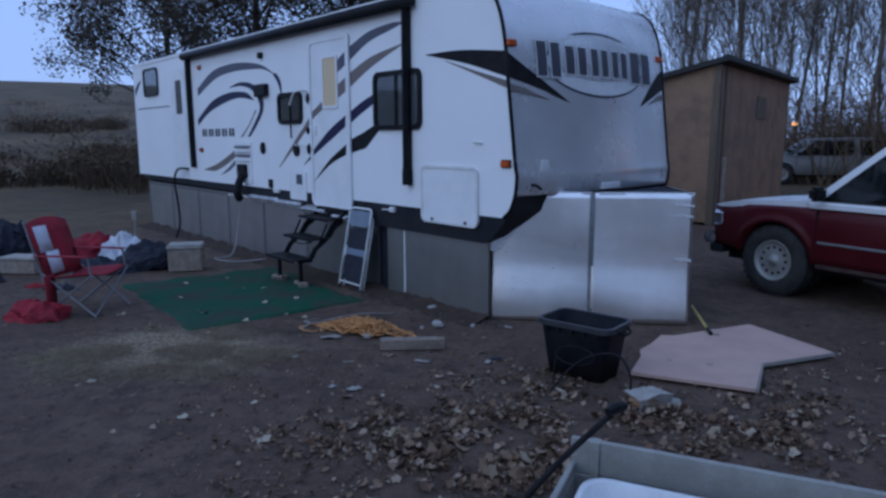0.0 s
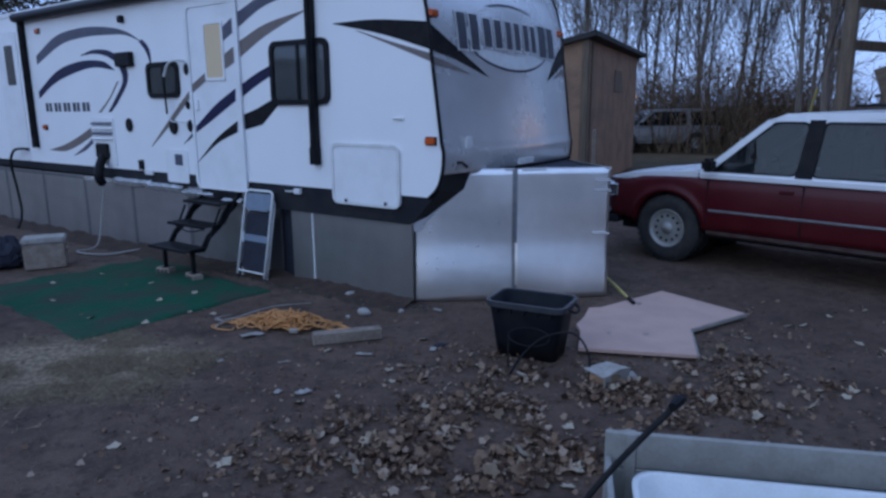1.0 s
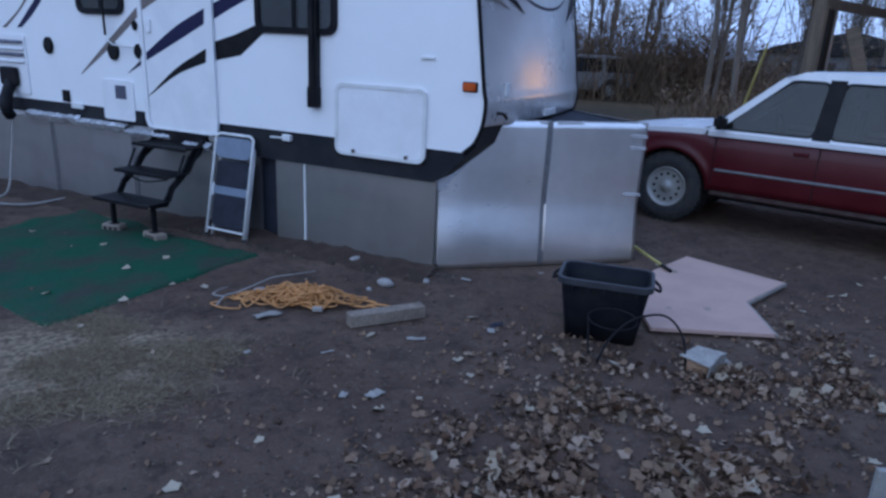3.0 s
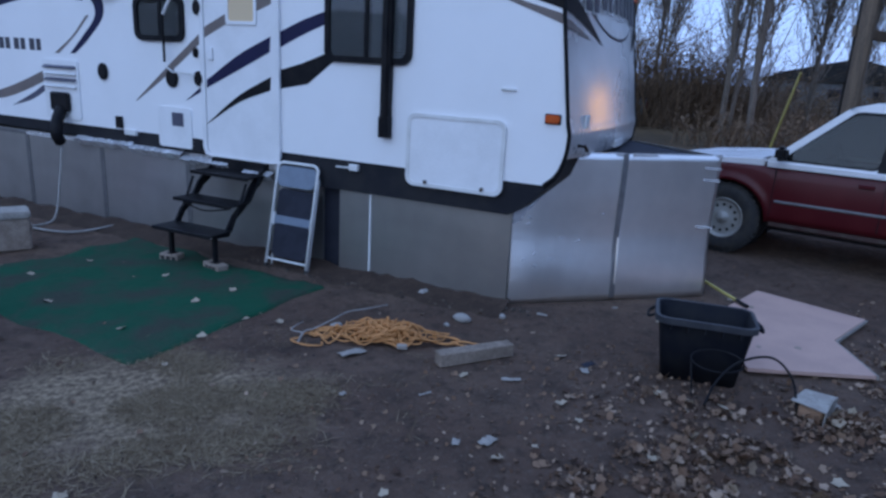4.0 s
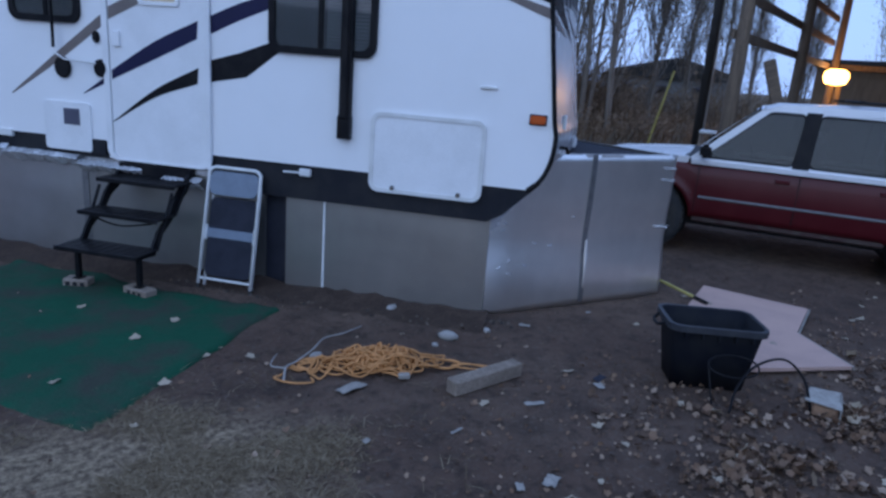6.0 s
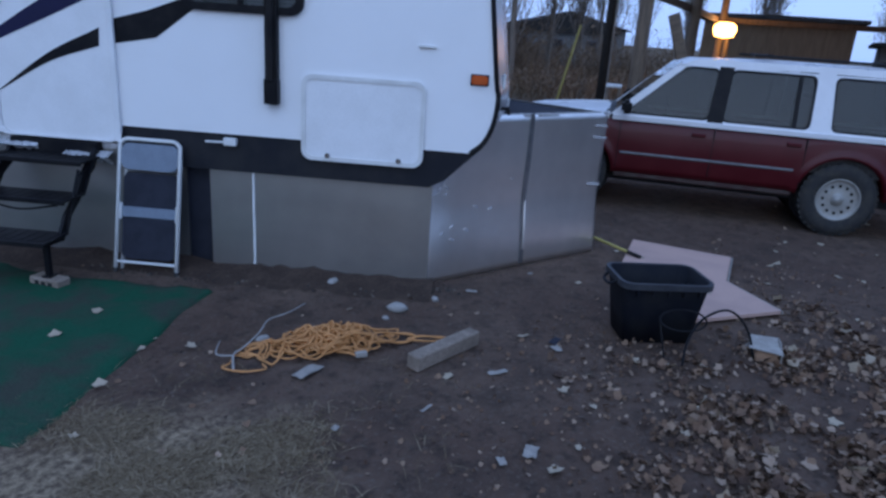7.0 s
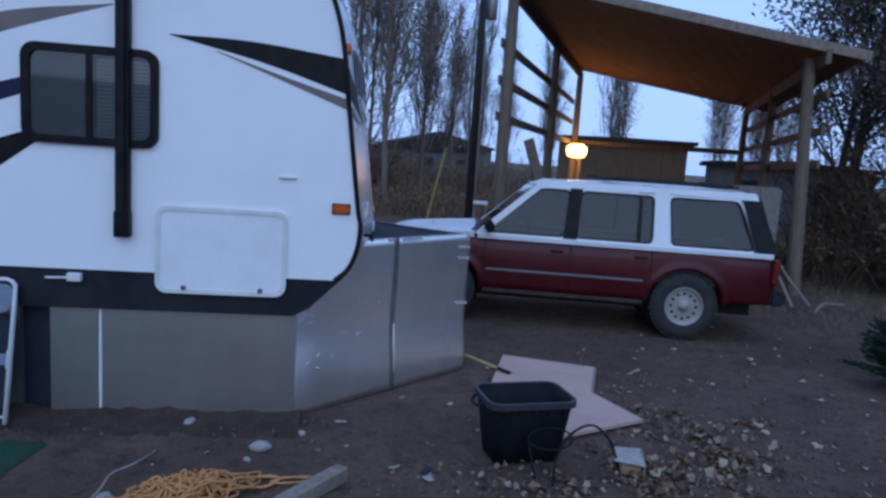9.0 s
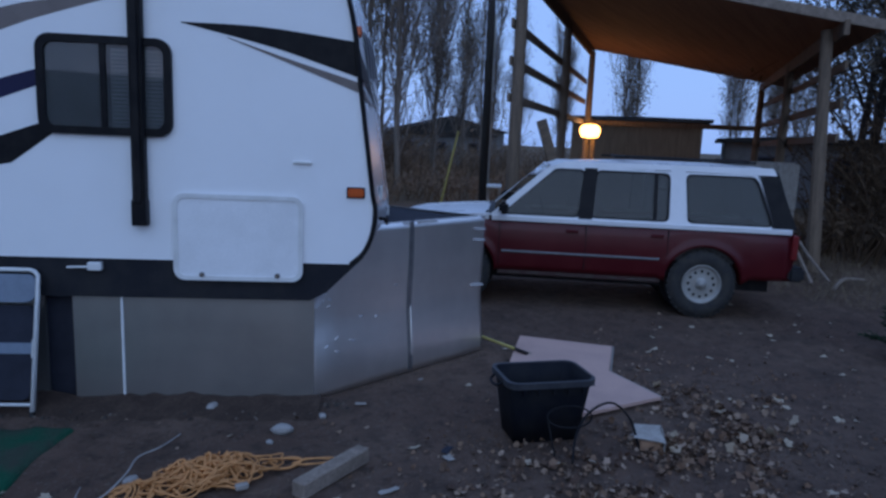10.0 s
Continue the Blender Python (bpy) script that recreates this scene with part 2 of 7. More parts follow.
TIMBER = material("weathered_timber", (0.17, 0.12, 0.08), 0.85, scale=6, amount=0.6, spots=(0.1, 0.075, 0.055), grain=50, bump=0.25, depth=0.004, stretch=(3, 3, 0.4))
GREYWOOD = material("grey_weathered_wood", (0.25, 0.195, 0.15), 0.9, scale=7, amount=0.6, spots=(0.14, 0.105, 0.08), grain=50, bump=0.25, depth=0.004)
ROOFWOOD = material("brown_roof_deck", (0.26, 0.125, 0.07), 0.85, scale=2, amount=0.6, spots=(0.17, 0.083, 0.048), grain=30, bump=0.25, depth=0.004, stretch=(0.3, 4, 1))
GALV = material("galvanised_fascia", (0.36, 0.35, 0.33), 0.5, 0.4, scale=3, amount=0.4, grain=40, bump=0.1)
BARK = material("grey_brown_bark", (0.21, 0.175, 0.145), 0.95, scale=5, amount=0.6, spots=(0.14, 0.12, 0.10), grain=30, bump=0.3, depth=0.02, stretch=(4, 4, 0.7))
DARKBARK = material("dark_bark", (0.035, 0.03, 0.026), 0.95, scale=5, amount=0.6, grain=30, bump=0.3, depth=0.02, stretch=(4, 4, 0.7))
TWIG = islands("bare_twigs", [(0.24, 0.19, 0.155), (0.18, 0.145, 0.12), (0.30, 0.24, 0.20), (0.21, 0.165, 0.135)])
LEAF_DARK = islands("dark_leaves", [(0.09, 0.076, 0.054), (0.13, 0.104, 0.072), (0.07, 0.06, 0.046), (0.16, 0.125, 0.09)])
LEAF_BROWN = islands("late_brown_leaves", [(0.17, 0.13, 0.09), (0.13, 0.105, 0.08), (0.21, 0.165, 0.12), (0.11, 0.095, 0.08)])
SPRUCE = islands("dark_green_needles", [(0.035, 0.075, 0.046), (0.06, 0.10, 0.06), (0.022, 0.046, 0.03)])
TAILRED = material("dark_red_lens", (0.16, 0.01, 0.012), 0.3, scale=20, amount=0.3, grain=200, bump=0.1, depth=0.001)
LITTER = islands("dead_leaves", [(0.25, 0.152, 0.098), (0.33, 0.225, 0.155), (0.15, 0.084, 0.053), (0.40, 0.285, 0.205), (0.19, 0.11, 0.068), (0.27, 0.17, 0.11), (0.09, 0.053, 0.037), (0.13, 0.08, 0.053)])
PALE_LEAF = islands("pale_dead_leaves", [(0.44, 0.345, 0.245), (0.34, 0.255, 0.17), (0.50, 0.41, 0.30), (0.25, 0.175, 0.115)])
STRAW = islands("dry_grass", [(0.22, 0.155, 0.09), (0.30, 0.22, 0.135), (0.14, 0.095, 0.056), (0.40, 0.31, 0.20)])
DAMP = material("damp_loose_soil", (0.05, 0.033, 0.025), 0.95, scale=7, amount=0.6, spots=(0.085, 0.057, 0.042), grain=45, bump=0.3, depth=0.02, spec=0.2)
BRUSH = islands("brown_brush", [(0.19, 0.125, 0.08), (0.26, 0.175, 0.11), (0.13, 0.09, 0.062)])
DARKBRUSH = islands("dark_brush", [(0.115, 0.072, 0.042), (0.16, 0.105, 0.062), (0.07, 0.046, 0.030)])
CARPET = material("green_outdoor_carpet", (0.012, 0.075, 0.042), 0.95, scale=2.4, amount=0.9, spots=(0.050, 0.052, 0.042), lo=0.42, hi=0.64, grain=130, bump=0.35, depth=0.006, spec=0.1)
CORD = material("orange_extension_cord", (0.58, 0.26, 0.085), 0.6, scale=9, amount=0.5, spots=(0.34, 0.15, 0.045), grain=60, bump=0.08, depth=0.001)
STONE = material("pale_stone", (0.33, 0.31, 0.285), 0.85, scale=12, amount=0.5, spots=(0.25, 0.23, 0.2), grain=60, bump=0.15, depth=0.004)
CONCRETE = material("rough_concrete", (0.36, 0.33, 0.29), 0.92, scale=9, amount=0.5, spots=(0.22, 0.19, 0.165), grain=60, bump=0.2, depth=0.004)
BRICKM = material("worn_brick", (0.30, 0.24, 0.19), 0.92, scale=9, amount=0.6, spots=(0.17, 0.125, 0.095), grain=60, bump=0.2, depth=0.004)
BIN = material("black_plastic_bin", (0.007, 0.008, 0.012), 0.6, scale=6, amount=0.5, spots=(0.02, 0.02, 0.02), grain=90, bump=0.1, depth=0.001, spec=0.13)
BINRIM = material("lighter_bin_rim", (0.03, 0.032, 0.038), 0.42, scale=14, amount=0.5, spots=(0.06, 0.06, 0.062), grain=90, bump=0.1, depth=0.001, spec=0.4)
REDCLOTH = material("red_canvas", (0.30, 0.010, 0.024), 0.85, scale=6, amount=0.6, spots=(0.15, 0.010, 0.017), grain=120, bump=0.12, depth=0.004)
WHITECLOTH = material("white_cloth", (0.62, 0.63, 0.66), 0.9, scale=8, amount=0.4, spots=(0.4, 0.4, 0.44), grain=100, bump=0.1, depth=0.004)
DARKCLOTH = material("dark_navy_cloth", (0.018, 0.02, 0.032), 0.9, scale=8, amount=0.5, grain=100, bump=0.15, depth=0.004)
CHAIRGREY = material("blue_grey_chair_vinyl", (0.17, 0.21, 0.265), 0.5, scale=7, amount=0.3, grain=90, bump=0.08, depth=0.001)
YELLOW = material("yellow_handle", (0.40, 0.33, 0.09), 0.45, scale=10, amount=0.4, grain=90, bump=0.08, depth=0.001)
PAPER = material("pale_scrap", (0.31, 0.28, 0.245), 0.8, scale=15, amount=0.4, grain=90, bump=0.08, depth=0.002)
CARTGREY = material("grey_cart_panel", (0.30, 0.285, 0.255), 0.6, scale=6, amount=0.5, spots=(0.2, 0.185, 0.16), grain=60, bump=0.1, depth=0.002)
FARSILVER = material("dusty_silver_paint", (0.25, 0.245, 0.24), 0.45, 0.2, scale=3, amount=0.3, grain=60, bump=0.05)
BROWNWALL = material("brown_shed_wall", (0.20, 0.135, 0.08), 0.9, scale=2, amount=0.5, grain=30, bump=0.2, stretch=(5, 5, 0.6))
GREYWALL = material("grey_house_wall", (0.22, 0.22, 0.22), 0.85, scale=2, amount=0.4, grain=30, bump=0.15)
DARKROOF = material("dark_roofing", (0.04, 0.038, 0.036), 0.9, scale=3, amount=0.5, grain=40, bump=0.2)
LAMPGLOW = glowing("warm_lamp_glass", (1.0, 0.47, 0.12), 9.0)
DOORGLOW = glowing("lit_door_window", (1.0, 0.84, 0.58), 0.075)


# ---- ground: one sheet of trodden dirt to the horizon, with a field rising on the west ----
def hill(x, y):
    """The field that rises past the trailer's far end, and low rises all round."""
    d = math.hypot(x, y)
    az = math.degrees(math.atan2(x, y))
    west = max(0.0, min(1.0, (-4 - az) / 20)) if az > -150 else 0.0
    rise = max(0.0, d - 38) * 0.085 * west
    return min(rise, 26.0)


def ground_height(x, y):
    near = 1.0 if math.hypot(x, y - 4) < 22 else 0.0
    a = noise.noise(Vector((x * 0.8, y * 0.8, 0.3))) * 0.012 + noise.noise(Vector((x * 4, y * 4, 1.3))) * 0.007 + noise.noise(Vector((x * 11, y * 11, 2.3))) * 0.004 * near
    return a - 0.006 + hill(x, y)


def spread(lo, hi, step, far, n):
    inner = [lo + step * i for i in range(int((hi - lo) / step) + 1)]
    grow = [step * 1.5 + (far - step) * (i / n) ** 3.2 for i in range(1, n + 1)]
    return [lo - g for g in grow[::-1]] + inner + [inner[-1] + g for g in grow]


gx, gy = spread(-6.5, 7.5, 0.07, 900, 60), spread(1.0, 12.0, 0.07, 900, 60)
gv = [(x, y, ground_height(x, y)) for y in gy for x in gx]
w = len(gx)
gf = [(j * w + i, j * w + i + 1, (j + 1) * w + i + 1, (j + 1) * w + i) for j in range(len(gy) - 1) for i in range(w - 1)]


def dirt():
    m = bpy.data.materials.new("trodden_dirt")
    m.use_nodes = True
    n, l = m.node_tree.nodes, m.node_tree.links
    b, tc = n["Principled BSDF"], n.new("ShaderNodeTexCoord")

    def noise_tex(scale, detail=6.0, rough=0.62):
        t = n.new("ShaderNodeTexNoise")
        t.inputs["Scale"].default_value, t.inputs["Detail"].default_value, t.inputs["Roughness"].default_value = scale, detail, rough
        l.new(tc.outputs["Object"], t.inputs["Vector"])
        return t.outputs[0]

    def span(src, a, z, to=1.0):
        r = n.new("ShaderNodeMapRange")
        r.inputs["From Min"].default_value, r.inputs["From Max"].default_value, r.inputs["To Max"].default_value = a, z, to
        l.new(src, r.inputs[0])
        return r.outputs[0]

    def blend(fac, a, c):
        x = n.new("ShaderNodeMixRGB")
        l.new(fac, x.inputs[0])
        for k, v in ((1, a), (2, c)):
            if isinstance(v, tuple):
                x.inputs[k].default_value = (*v, 1)
            else:
                l.new(v, x.inputs[k])
        return x.outputs[0]

    def patch(x, y, rx, ry, soft):
        """Where something with a shape of its own covers the dirt."""
        mp = n.new("ShaderNodeMapping")
        mp.vector_type = "TEXTURE"
        mp.inputs["Location"].default_value, mp.inputs["Scale"].default_value = (x, y, 0), (rx, ry, 1000)
        l.new(tc.outputs["Object"], mp.inputs[0])
        ln = n.new("ShaderNodeVectorMath")
        ln.operation = "LENGTH"
        l.new(mp.outputs[0], ln.inputs[0])
        ad = n.new("ShaderNodeMath")
        ad.operation = "MULTIPLY_ADD"
        l.new(noise_tex(1.7), ad.inputs[0])
        ad.inputs[1].default_value = 1.6
        l.new(ln.outputs["Value"], ad.inputs[2])
        r = n.new("ShaderNodeMapRange")
        r.inputs["From Min"].default_value, r.inputs["From Max"].default_value = 1.8 - soft, 1.8 + soft
        r.inputs["To Min"].default_value, r.inputs["To Max"].default_value = 1, 0
        l.new(ad.outputs[0], r.inputs[0])
        return r.outputs[0]

    c = blend(span(noise_tex(0.7), 0.4, 0.65), (0.112, 0.068, 0.049), (0.155, 0.102, 0.074))
    c = blend(span(noise_tex(5.0), 0.45, 0.7, 0.7), c, (0.064, 0.043, 0.033))
    c = blend(span(noise_tex(1.9), 0.52, 0.66, 0.6), c, (0.058, 0.039, 0.030))
    c = blend(span(noise_tex(38.0), 0.54, 0.68, 0.7), c, (0.15, 0.118, 0.094))
    c = blend(span(noise_tex(16.0), 0.60, 0.72, 0.6), c, (0.17, 0.13, 0.10))
    c = blend(span(noise_tex(9.0, 9.0, 0.75), 0.52, 0.60, 0.65), c, (0.045, 0.031, 0.024))
    c = blend(patch(-2.35, 5.4, 0.85, 0.55, 0.35), c, blend(span(noise_tex(24.0, 8.0, 0.7), 0.42, 0.60), (0.13, 0.092, 0.062), (0.38, 0.285, 0.185)))
    # dry grass beyond the yard: to the west and north
    far = n.new("ShaderNodeVectorMath")
    far.operation = "DISTANCE"
    l.new(tc.outputs["Object"], far.inputs[0])
    far.inputs[1].default_value = (3.5, 3.0, 0)
    ad = n.new("ShaderNodeMath")
    ad.operation = "MULTIPLY_ADD"
    l.new(noise_tex(0.16), ad.inputs[0])
    ad.inputs[1].default_value = 10.0
    l.new(far.outputs["Value"], ad.inputs[2])
    grass = blend(span(noise_tex(0.12), 0.4, 0.6), (0.175, 0.112, 0.056), (0.085, 0.058, 0.032))
    grass = blend(span(noise_tex(2.5), 0.4, 0.65, 0.6), grass, (0.05, 0.042, 0.03))
    c = blend(span(ad.outputs[0], 17.5, 21.5), c, grass)
    l.new(c, b.inputs["Base Color"])
    b.inputs["Roughness"].default_value, b.inputs["Specular IOR Level"].default_value = 0.9, 0.25
    bp = n.new("ShaderNodeBump")
    bp.inputs["Strength"].default_value, bp.inputs["Distance"].default_value = 0.9, 0.03
    l.new(noise_tex(30.0, 8.0, 0.7), bp.inputs["Height"])
    l.new(bp.outputs[0], b.inputs["Normal"])
    return m


tagged(raw("ground", gv, gf, dirt(), smooth=True), "trodden dark dirt yard running into dry grass field", "ground", kind="structure")

# ---- the travel trailer: x to its front, y away from the door side, z up ----
TR = pose(0.594, 6.04, 0, 0, 0, -49)
W = 2.5
trailer = thing("travel_trailer", TR, "long white travel trailer with navy swooshes and silver front", "travel trailer")
PROFILE = [(-0.62, 3.17), (-0.40, 3.13), (-0.27, 3.06), (-0.17, 2.93), (-0.10, 2.75), (-0.05, 2.5), (-0.02, 2.24), (0.03, 1.87), (0.08, 1.5), (0.10, 1.40), (0.085, 1.24)]
LOWER = [(0.03, 1.10), (-0.06, 1.015)]


def front_x(z):
    for (xa, za), (xb, zb) in zip(PROFILE, PROFILE[1:]):
        if zb <= z <= za:
            return xa + (xb - xa) * (za - z) / (za - zb)
    return PROFILE[-1][0]


def bulge(y):
    return 0.10 * (1 - (2 * y / W - 1) ** 2)


body = [(-10.5, 1.03), (-10.45, 3.17)] + PROFILE + LOWER + [(-2.55, 1.015), (-2.55, 0.90), (-3.46, 0.90), (-3.46, 1.035), (-10.0, 1.03)]
part("body", prism(body, 0.0, W), WHITE, trailer, "white ribbed aluminium siding")
part("roof_edge", prism([(-10.47, 3.15), (-10.47, 3.20), (-0.6, 3.20), (-0.6, 3.15)], -0.015, W + 0.015), TRIM_WHITE, trailer)

# silver front, bowed across its width
bm = bmesh.new()
rows = []
cap_line = smooth_line([(x, 0, z) for x, z in PROFILE + [(0.05, 1.22)]], 3)
for k in range(25):
    y = W * k / 24
    rows.append([bm.verts.new((p.x + 0.006 + bulge(y), y, p.z)) for p in cap_line])
for a, b in zip(rows, rows[1:]):
    for i in range(len(a) - 1):
        bm.faces.new((a[i], a[i + 1], b[i + 1], b[i]))
part("front_cap", bm, SILVER, trailer, "glossy silver grey moulded front", smooth=True)
for y in (-0.006, W + 0.006):
    edge = [(p.x + 0.004, y, p.z) for p in smooth_line([(x, 0, z) for x, z in PROFILE + LOWER], 3)]
    part("edge_trim", tube(edge, 0.017, 6), BLACK, trailer, "black corner trim")

# dark lower metal
part("lower_skirt", prism([(0.085, 1.235), (0.035, 1.10), (-0.055, 1.02), (-2.55, 1.02), (-2.55, 0.75), (-0.33, 0.75), (-0.22, 0.81), (0.03, 1.06)], 0.012, W - 0.012), CHAR, trailer, "charcoal lower metal")
part("lower_skirt", prism([(-3.46, 1.04), (-3.46, 0.89), (-10.3, 0.96), (-10.3, 1.04)], 0.012, W - 0.012), CHAR, trailer, "charcoal lower metal")
part("belly", box(-10.2, -2.4, 0.12, W - 0.12, 0.66, 0.93), BLACK, trailer)


def swoosh(name, upper, lower, mat, y=-0.003, steps=6):
    """A long vinyl stripe between two curves on the side wall."""
    u = smooth_line([(a, y, b) for a, b in upper], steps)
    v = smooth_line([(a, y, b) for a, b in lower], steps)
    n = max(len(u), len(v))
    u = [u[round(i * (len(u) - 1) / (n - 1))] for i in range(n)]
    v = [v[round(i * (len(v) - 1) / (n - 1))] for i in range(n)]
    bm = bmesh.new()
    fr = [[bm.verts.new(p) for p in row] for row in (u, v)]
    bk = [[bm.verts.new((p.x, y + 0.005, p.z)) for p in row] for row in (u, v)]
    for i in range(n - 1):
        bm.faces.new((fr[0][i], fr[0][i + 1], fr[1][i + 1], fr[1][i]))
        for a, b in ((fr[0], bk[0]), (fr[1], bk[1])):
            bm.faces.new((a[i], a[i + 1], b[i + 1], b[i]))
    return part(name, bm, mat, trailer)


# stripes about the door and the large window
swoosh("stripe", [(-4.36, 1.35), (-3.90, 1.70), (-3.45, 2.03)], [(-4.35, 1.345), (-3.88, 1.64), (-3.45, 1.94)], TAUPE)
swoosh("stripe", [(-3.40, 2.07), (-3.12, 2.20)], [(-3.40, 1.98), (-3.12, 2.11)], TAUPE, y=-0.0155)
swoosh("stripe", [(-2.80, 2.36), (-2.62, 2.44)], [(-2.80, 2.21), (-2.62, 2.28)], TAUPE, y=-0.0155)
swoosh("stripe", [(-2.53, 2.49), (-2.1, 2.63), (-1.50, 2.72)], [(-2.53, 2.33), (-2.1, 2.52), (-1.50, 2.715)], TAUPE)
swoosh("stripe", [(-2.53, 2.78), (-2.15, 2.90), (-1.75, 2.94), (-1.50, 2.93)], [(-2.53, 2.63), (-2.15, 2.79), (-1.75, 2.87), (-1.50, 2.92)], GREYV)
swoosh("stripe", [(-2.80, 2.64), (-2.62, 2.73)], [(-2.80, 2.50), (-2.62, 2.58)], GREYV, y=-0.0155)
swoosh("stripe", [(-3.67, 1.40), (-3.45, 1.55)], [(-3.67, 1.395), (-3.45, 1.50)], NAVY)
swoosh("stripe", [(-3.39, 1.60), (-3.0, 1.84), (-2.63, 2.01)], [(-3.39, 1.53), (-3.0, 1.71), (-2.64, 1.88)], NAVY, y=-0.0155)
swoosh("stripe", [(-2.54, 2.05), (-2.3, 2.15), (-2.02, 2.24)], [(-2.54, 1.92), (-2.3, 2.03), (-2.02, 2.14)], NAVY)
swoosh("stripe", [(-3.40, 1.20), (-3.01, 1.48), (-2.63, 1.67)], [(-3.40, 1.195), (-3.01, 1.42), (-2.64, 1.55)], BLACK, y=-0.0155)
part("stripe", prism([(-2.55, 1.73), (-2.30, 1.80), (-2.00, 1.91), (-1.96, 1.84), (-2.24, 1.63), (-2.55, 1.57)], -0.003, 0.002), BLACK, trailer)
# front flash that runs round the corner
swoosh("stripe", [(-1.16, 2.565), (-0.64, 2.56), (-0.045, 2.50)], [(-1.16, 2.56), (-0.56, 2.43), (-0.02, 2.27)], BLACK)
swoosh("stripe", [(-0.87, 2.485), (-0.45, 2.36), (-0.02, 2.24)], [(-0.87, 2.48), (-0.45, 2.33), (-0.015, 2.17)], TAUPE)
# arcs on the rear half
swoosh("stripe", [(-7.12, 2.56), (-6.48, 2.79), (-5.84, 2.85), (-5.27, 2.83), (-4.75, 2.75), (-4.35, 2.59)], [(-7.12, 2.44), (-6.37, 2.67), (-5.74, 2.73), (-5.07, 2.72), (-4.7, 2.69), (-4.35, 2.585)], GREYV)
swoosh("stripe", [(-7.18, 2.06), (-6.55, 2.33), (-5.9, 2.43), (-5.32, 2.41), (-5.04, 2.29)], [(-7.18, 1.96), (-6.71, 2.15), (-6.17, 2.27), (-5.56, 2.34), (-5.04, 2.285)], NAVY)
swoosh("stripe", [(-5.85, 2.51), (-5.5, 2.56), (-5.1, 2.52), (-4.80, 2.36), (-4.76, 2.15), (-5.0, 1.92), (-5.22, 1.77)], [(-5.85, 2.50), (-5.5, 2.51), (-5.15, 2.45), (-4.93, 2.31), (-4.88, 2.14), (-5.1, 1.93), (-5.30, 1.765)], NAVY)
swoosh("stripe", [(-4.97, 2.15), (-5.2, 1.95), (-5.48, 1.76)], [(-5.02, 2.14), (-5.25, 1.94), (-5.55, 1.76)], TAUPE)
swoosh("stripe", [(-7.05, 1.225), (-6.6, 1.31), (-6.2, 1.42), (-5.76, 1.57)], [(-7.05, 1.22), (-6.6, 1.22), (-6.2, 1.31), (-5.76, 1.46)], TAUPE)
swoosh("stripe", [(-6.35, 1.165), (-6.0, 1.31), (-5.76, 1.43)], [(-6.35, 1.16), (-6.0, 1.25), (-5.76, 1.36)], GREYV)
swoosh("stripe", [(-4.35, 2.62), (-4.22, 2.50), (-4.20, 2.30)], [(-4.43, 2.60), (-4.30, 2.48), (-4.21, 2.30)], NAVY)
swoosh("stripe", [(-10.40, 2.72), (-10.2, 2.82), (-10.0, 2.88)], [(-10.40, 2.58), (-10.2, 2.72), (-10.0, 2.87)], NAVY)
# brand plate on the side, as plain bars
for i in range(5):
    x = -7.02 + 0.265 * i
    part("lettering_bar", box(x, x + 0.085, -0.003, 0.002, 1.775, 1.895), BADGE, trailer)
    part("lettering_bar", box(x + 0.115, x + 0.19, -0.003, 0.002, 1.775, 1.895), BADGE, trailer)


def window(x0, x1, z0, z1, split=None, blind=None, fr=0.05, r=0.09, depth=0.03):
    """A black-framed window with a deep rounded frame, glass and a blind behind it."""
    f = part("window_frame", ring(rounded(x0, x1, z0, z1, r), rounded(x0 + fr, x1 - fr, z0 + fr, z1 - fr, r - fr * 0.6), -depth, 0.004), BLACK, trailer, "black rounded window frame")
    part("pane", prism(rounded(x0 + fr * 0.7, x1 - fr * 0.7, z0 + fr * 0.7, z1 - fr * 0.7, r - fr * 0.5), -0.014, -0.010), PANE, f, "dark tinted glass")
    if split is not None:
        part("mullion", box(split - 0.02, split + 0.02, -depth + 0.004, -0.004, z0 + fr, z1 - fr, 0.004), BLACK, f)
    if blind:
        for i in range(int((z1 - z0 - 2 * fr) / 0.025)):
            z = z0 + fr + 0.025 * i
            part("blind_slat", box(blind[0], blind[1], -0.008, -0.003, z + 0.002, z + 0.02), BLIND, f)
    part("shade", prism(rounded(x0 + fr * 0.8, x1 - fr * 0.8, z0 + fr * 0.8, z1 - fr * 0.8, r - fr * 0.5), -0.0025, 0.002), SHADE, f)
    return f


window(-2.05, -1.22, 1.83, 2.45, -1.645, (-1.60, -1.27))
window(-4.30, -3.65, 1.93, 2.34, -3.96)
window(-9.80, -9.00, 2.54, 3.06, None, None, 0.03)

# entry door with its lit window
door = part("entry_door", prism(rounded(-3.40, -2.58, 0.91, 2.89, 0.07), -0.012, 0.003), TRIM_WHITE, trailer, "white entry door with a lit window")
part("door_frame", ring(rounded(-3.46, -2.53, 0.895, 2.95, 0.09), rounded(-3.41, -2.58, 0.91, 2.89, 0.07), -0.022, 0.003), TRIM_WHITE, trailer)
part("door_window", ring(rounded(-3.13, -2.78, 2.10, 2.72, 0.03), rounded(-3.10, -2.81, 2.13, 2.69, 0.02), -0.026, -0.008), TRIM_WHITE, door)
part("pane", prism(rounded(-3.10, -2.81, 2.13, 2.69, 0.02), -0.017, -0.013), DOORGLOW, door, "frosted pane lit from inside")
part("latch", box(-3.36, -3.30, -0.03, -0.011, 1.78, 1.90, 0.006), TRIM_WHITE, door)
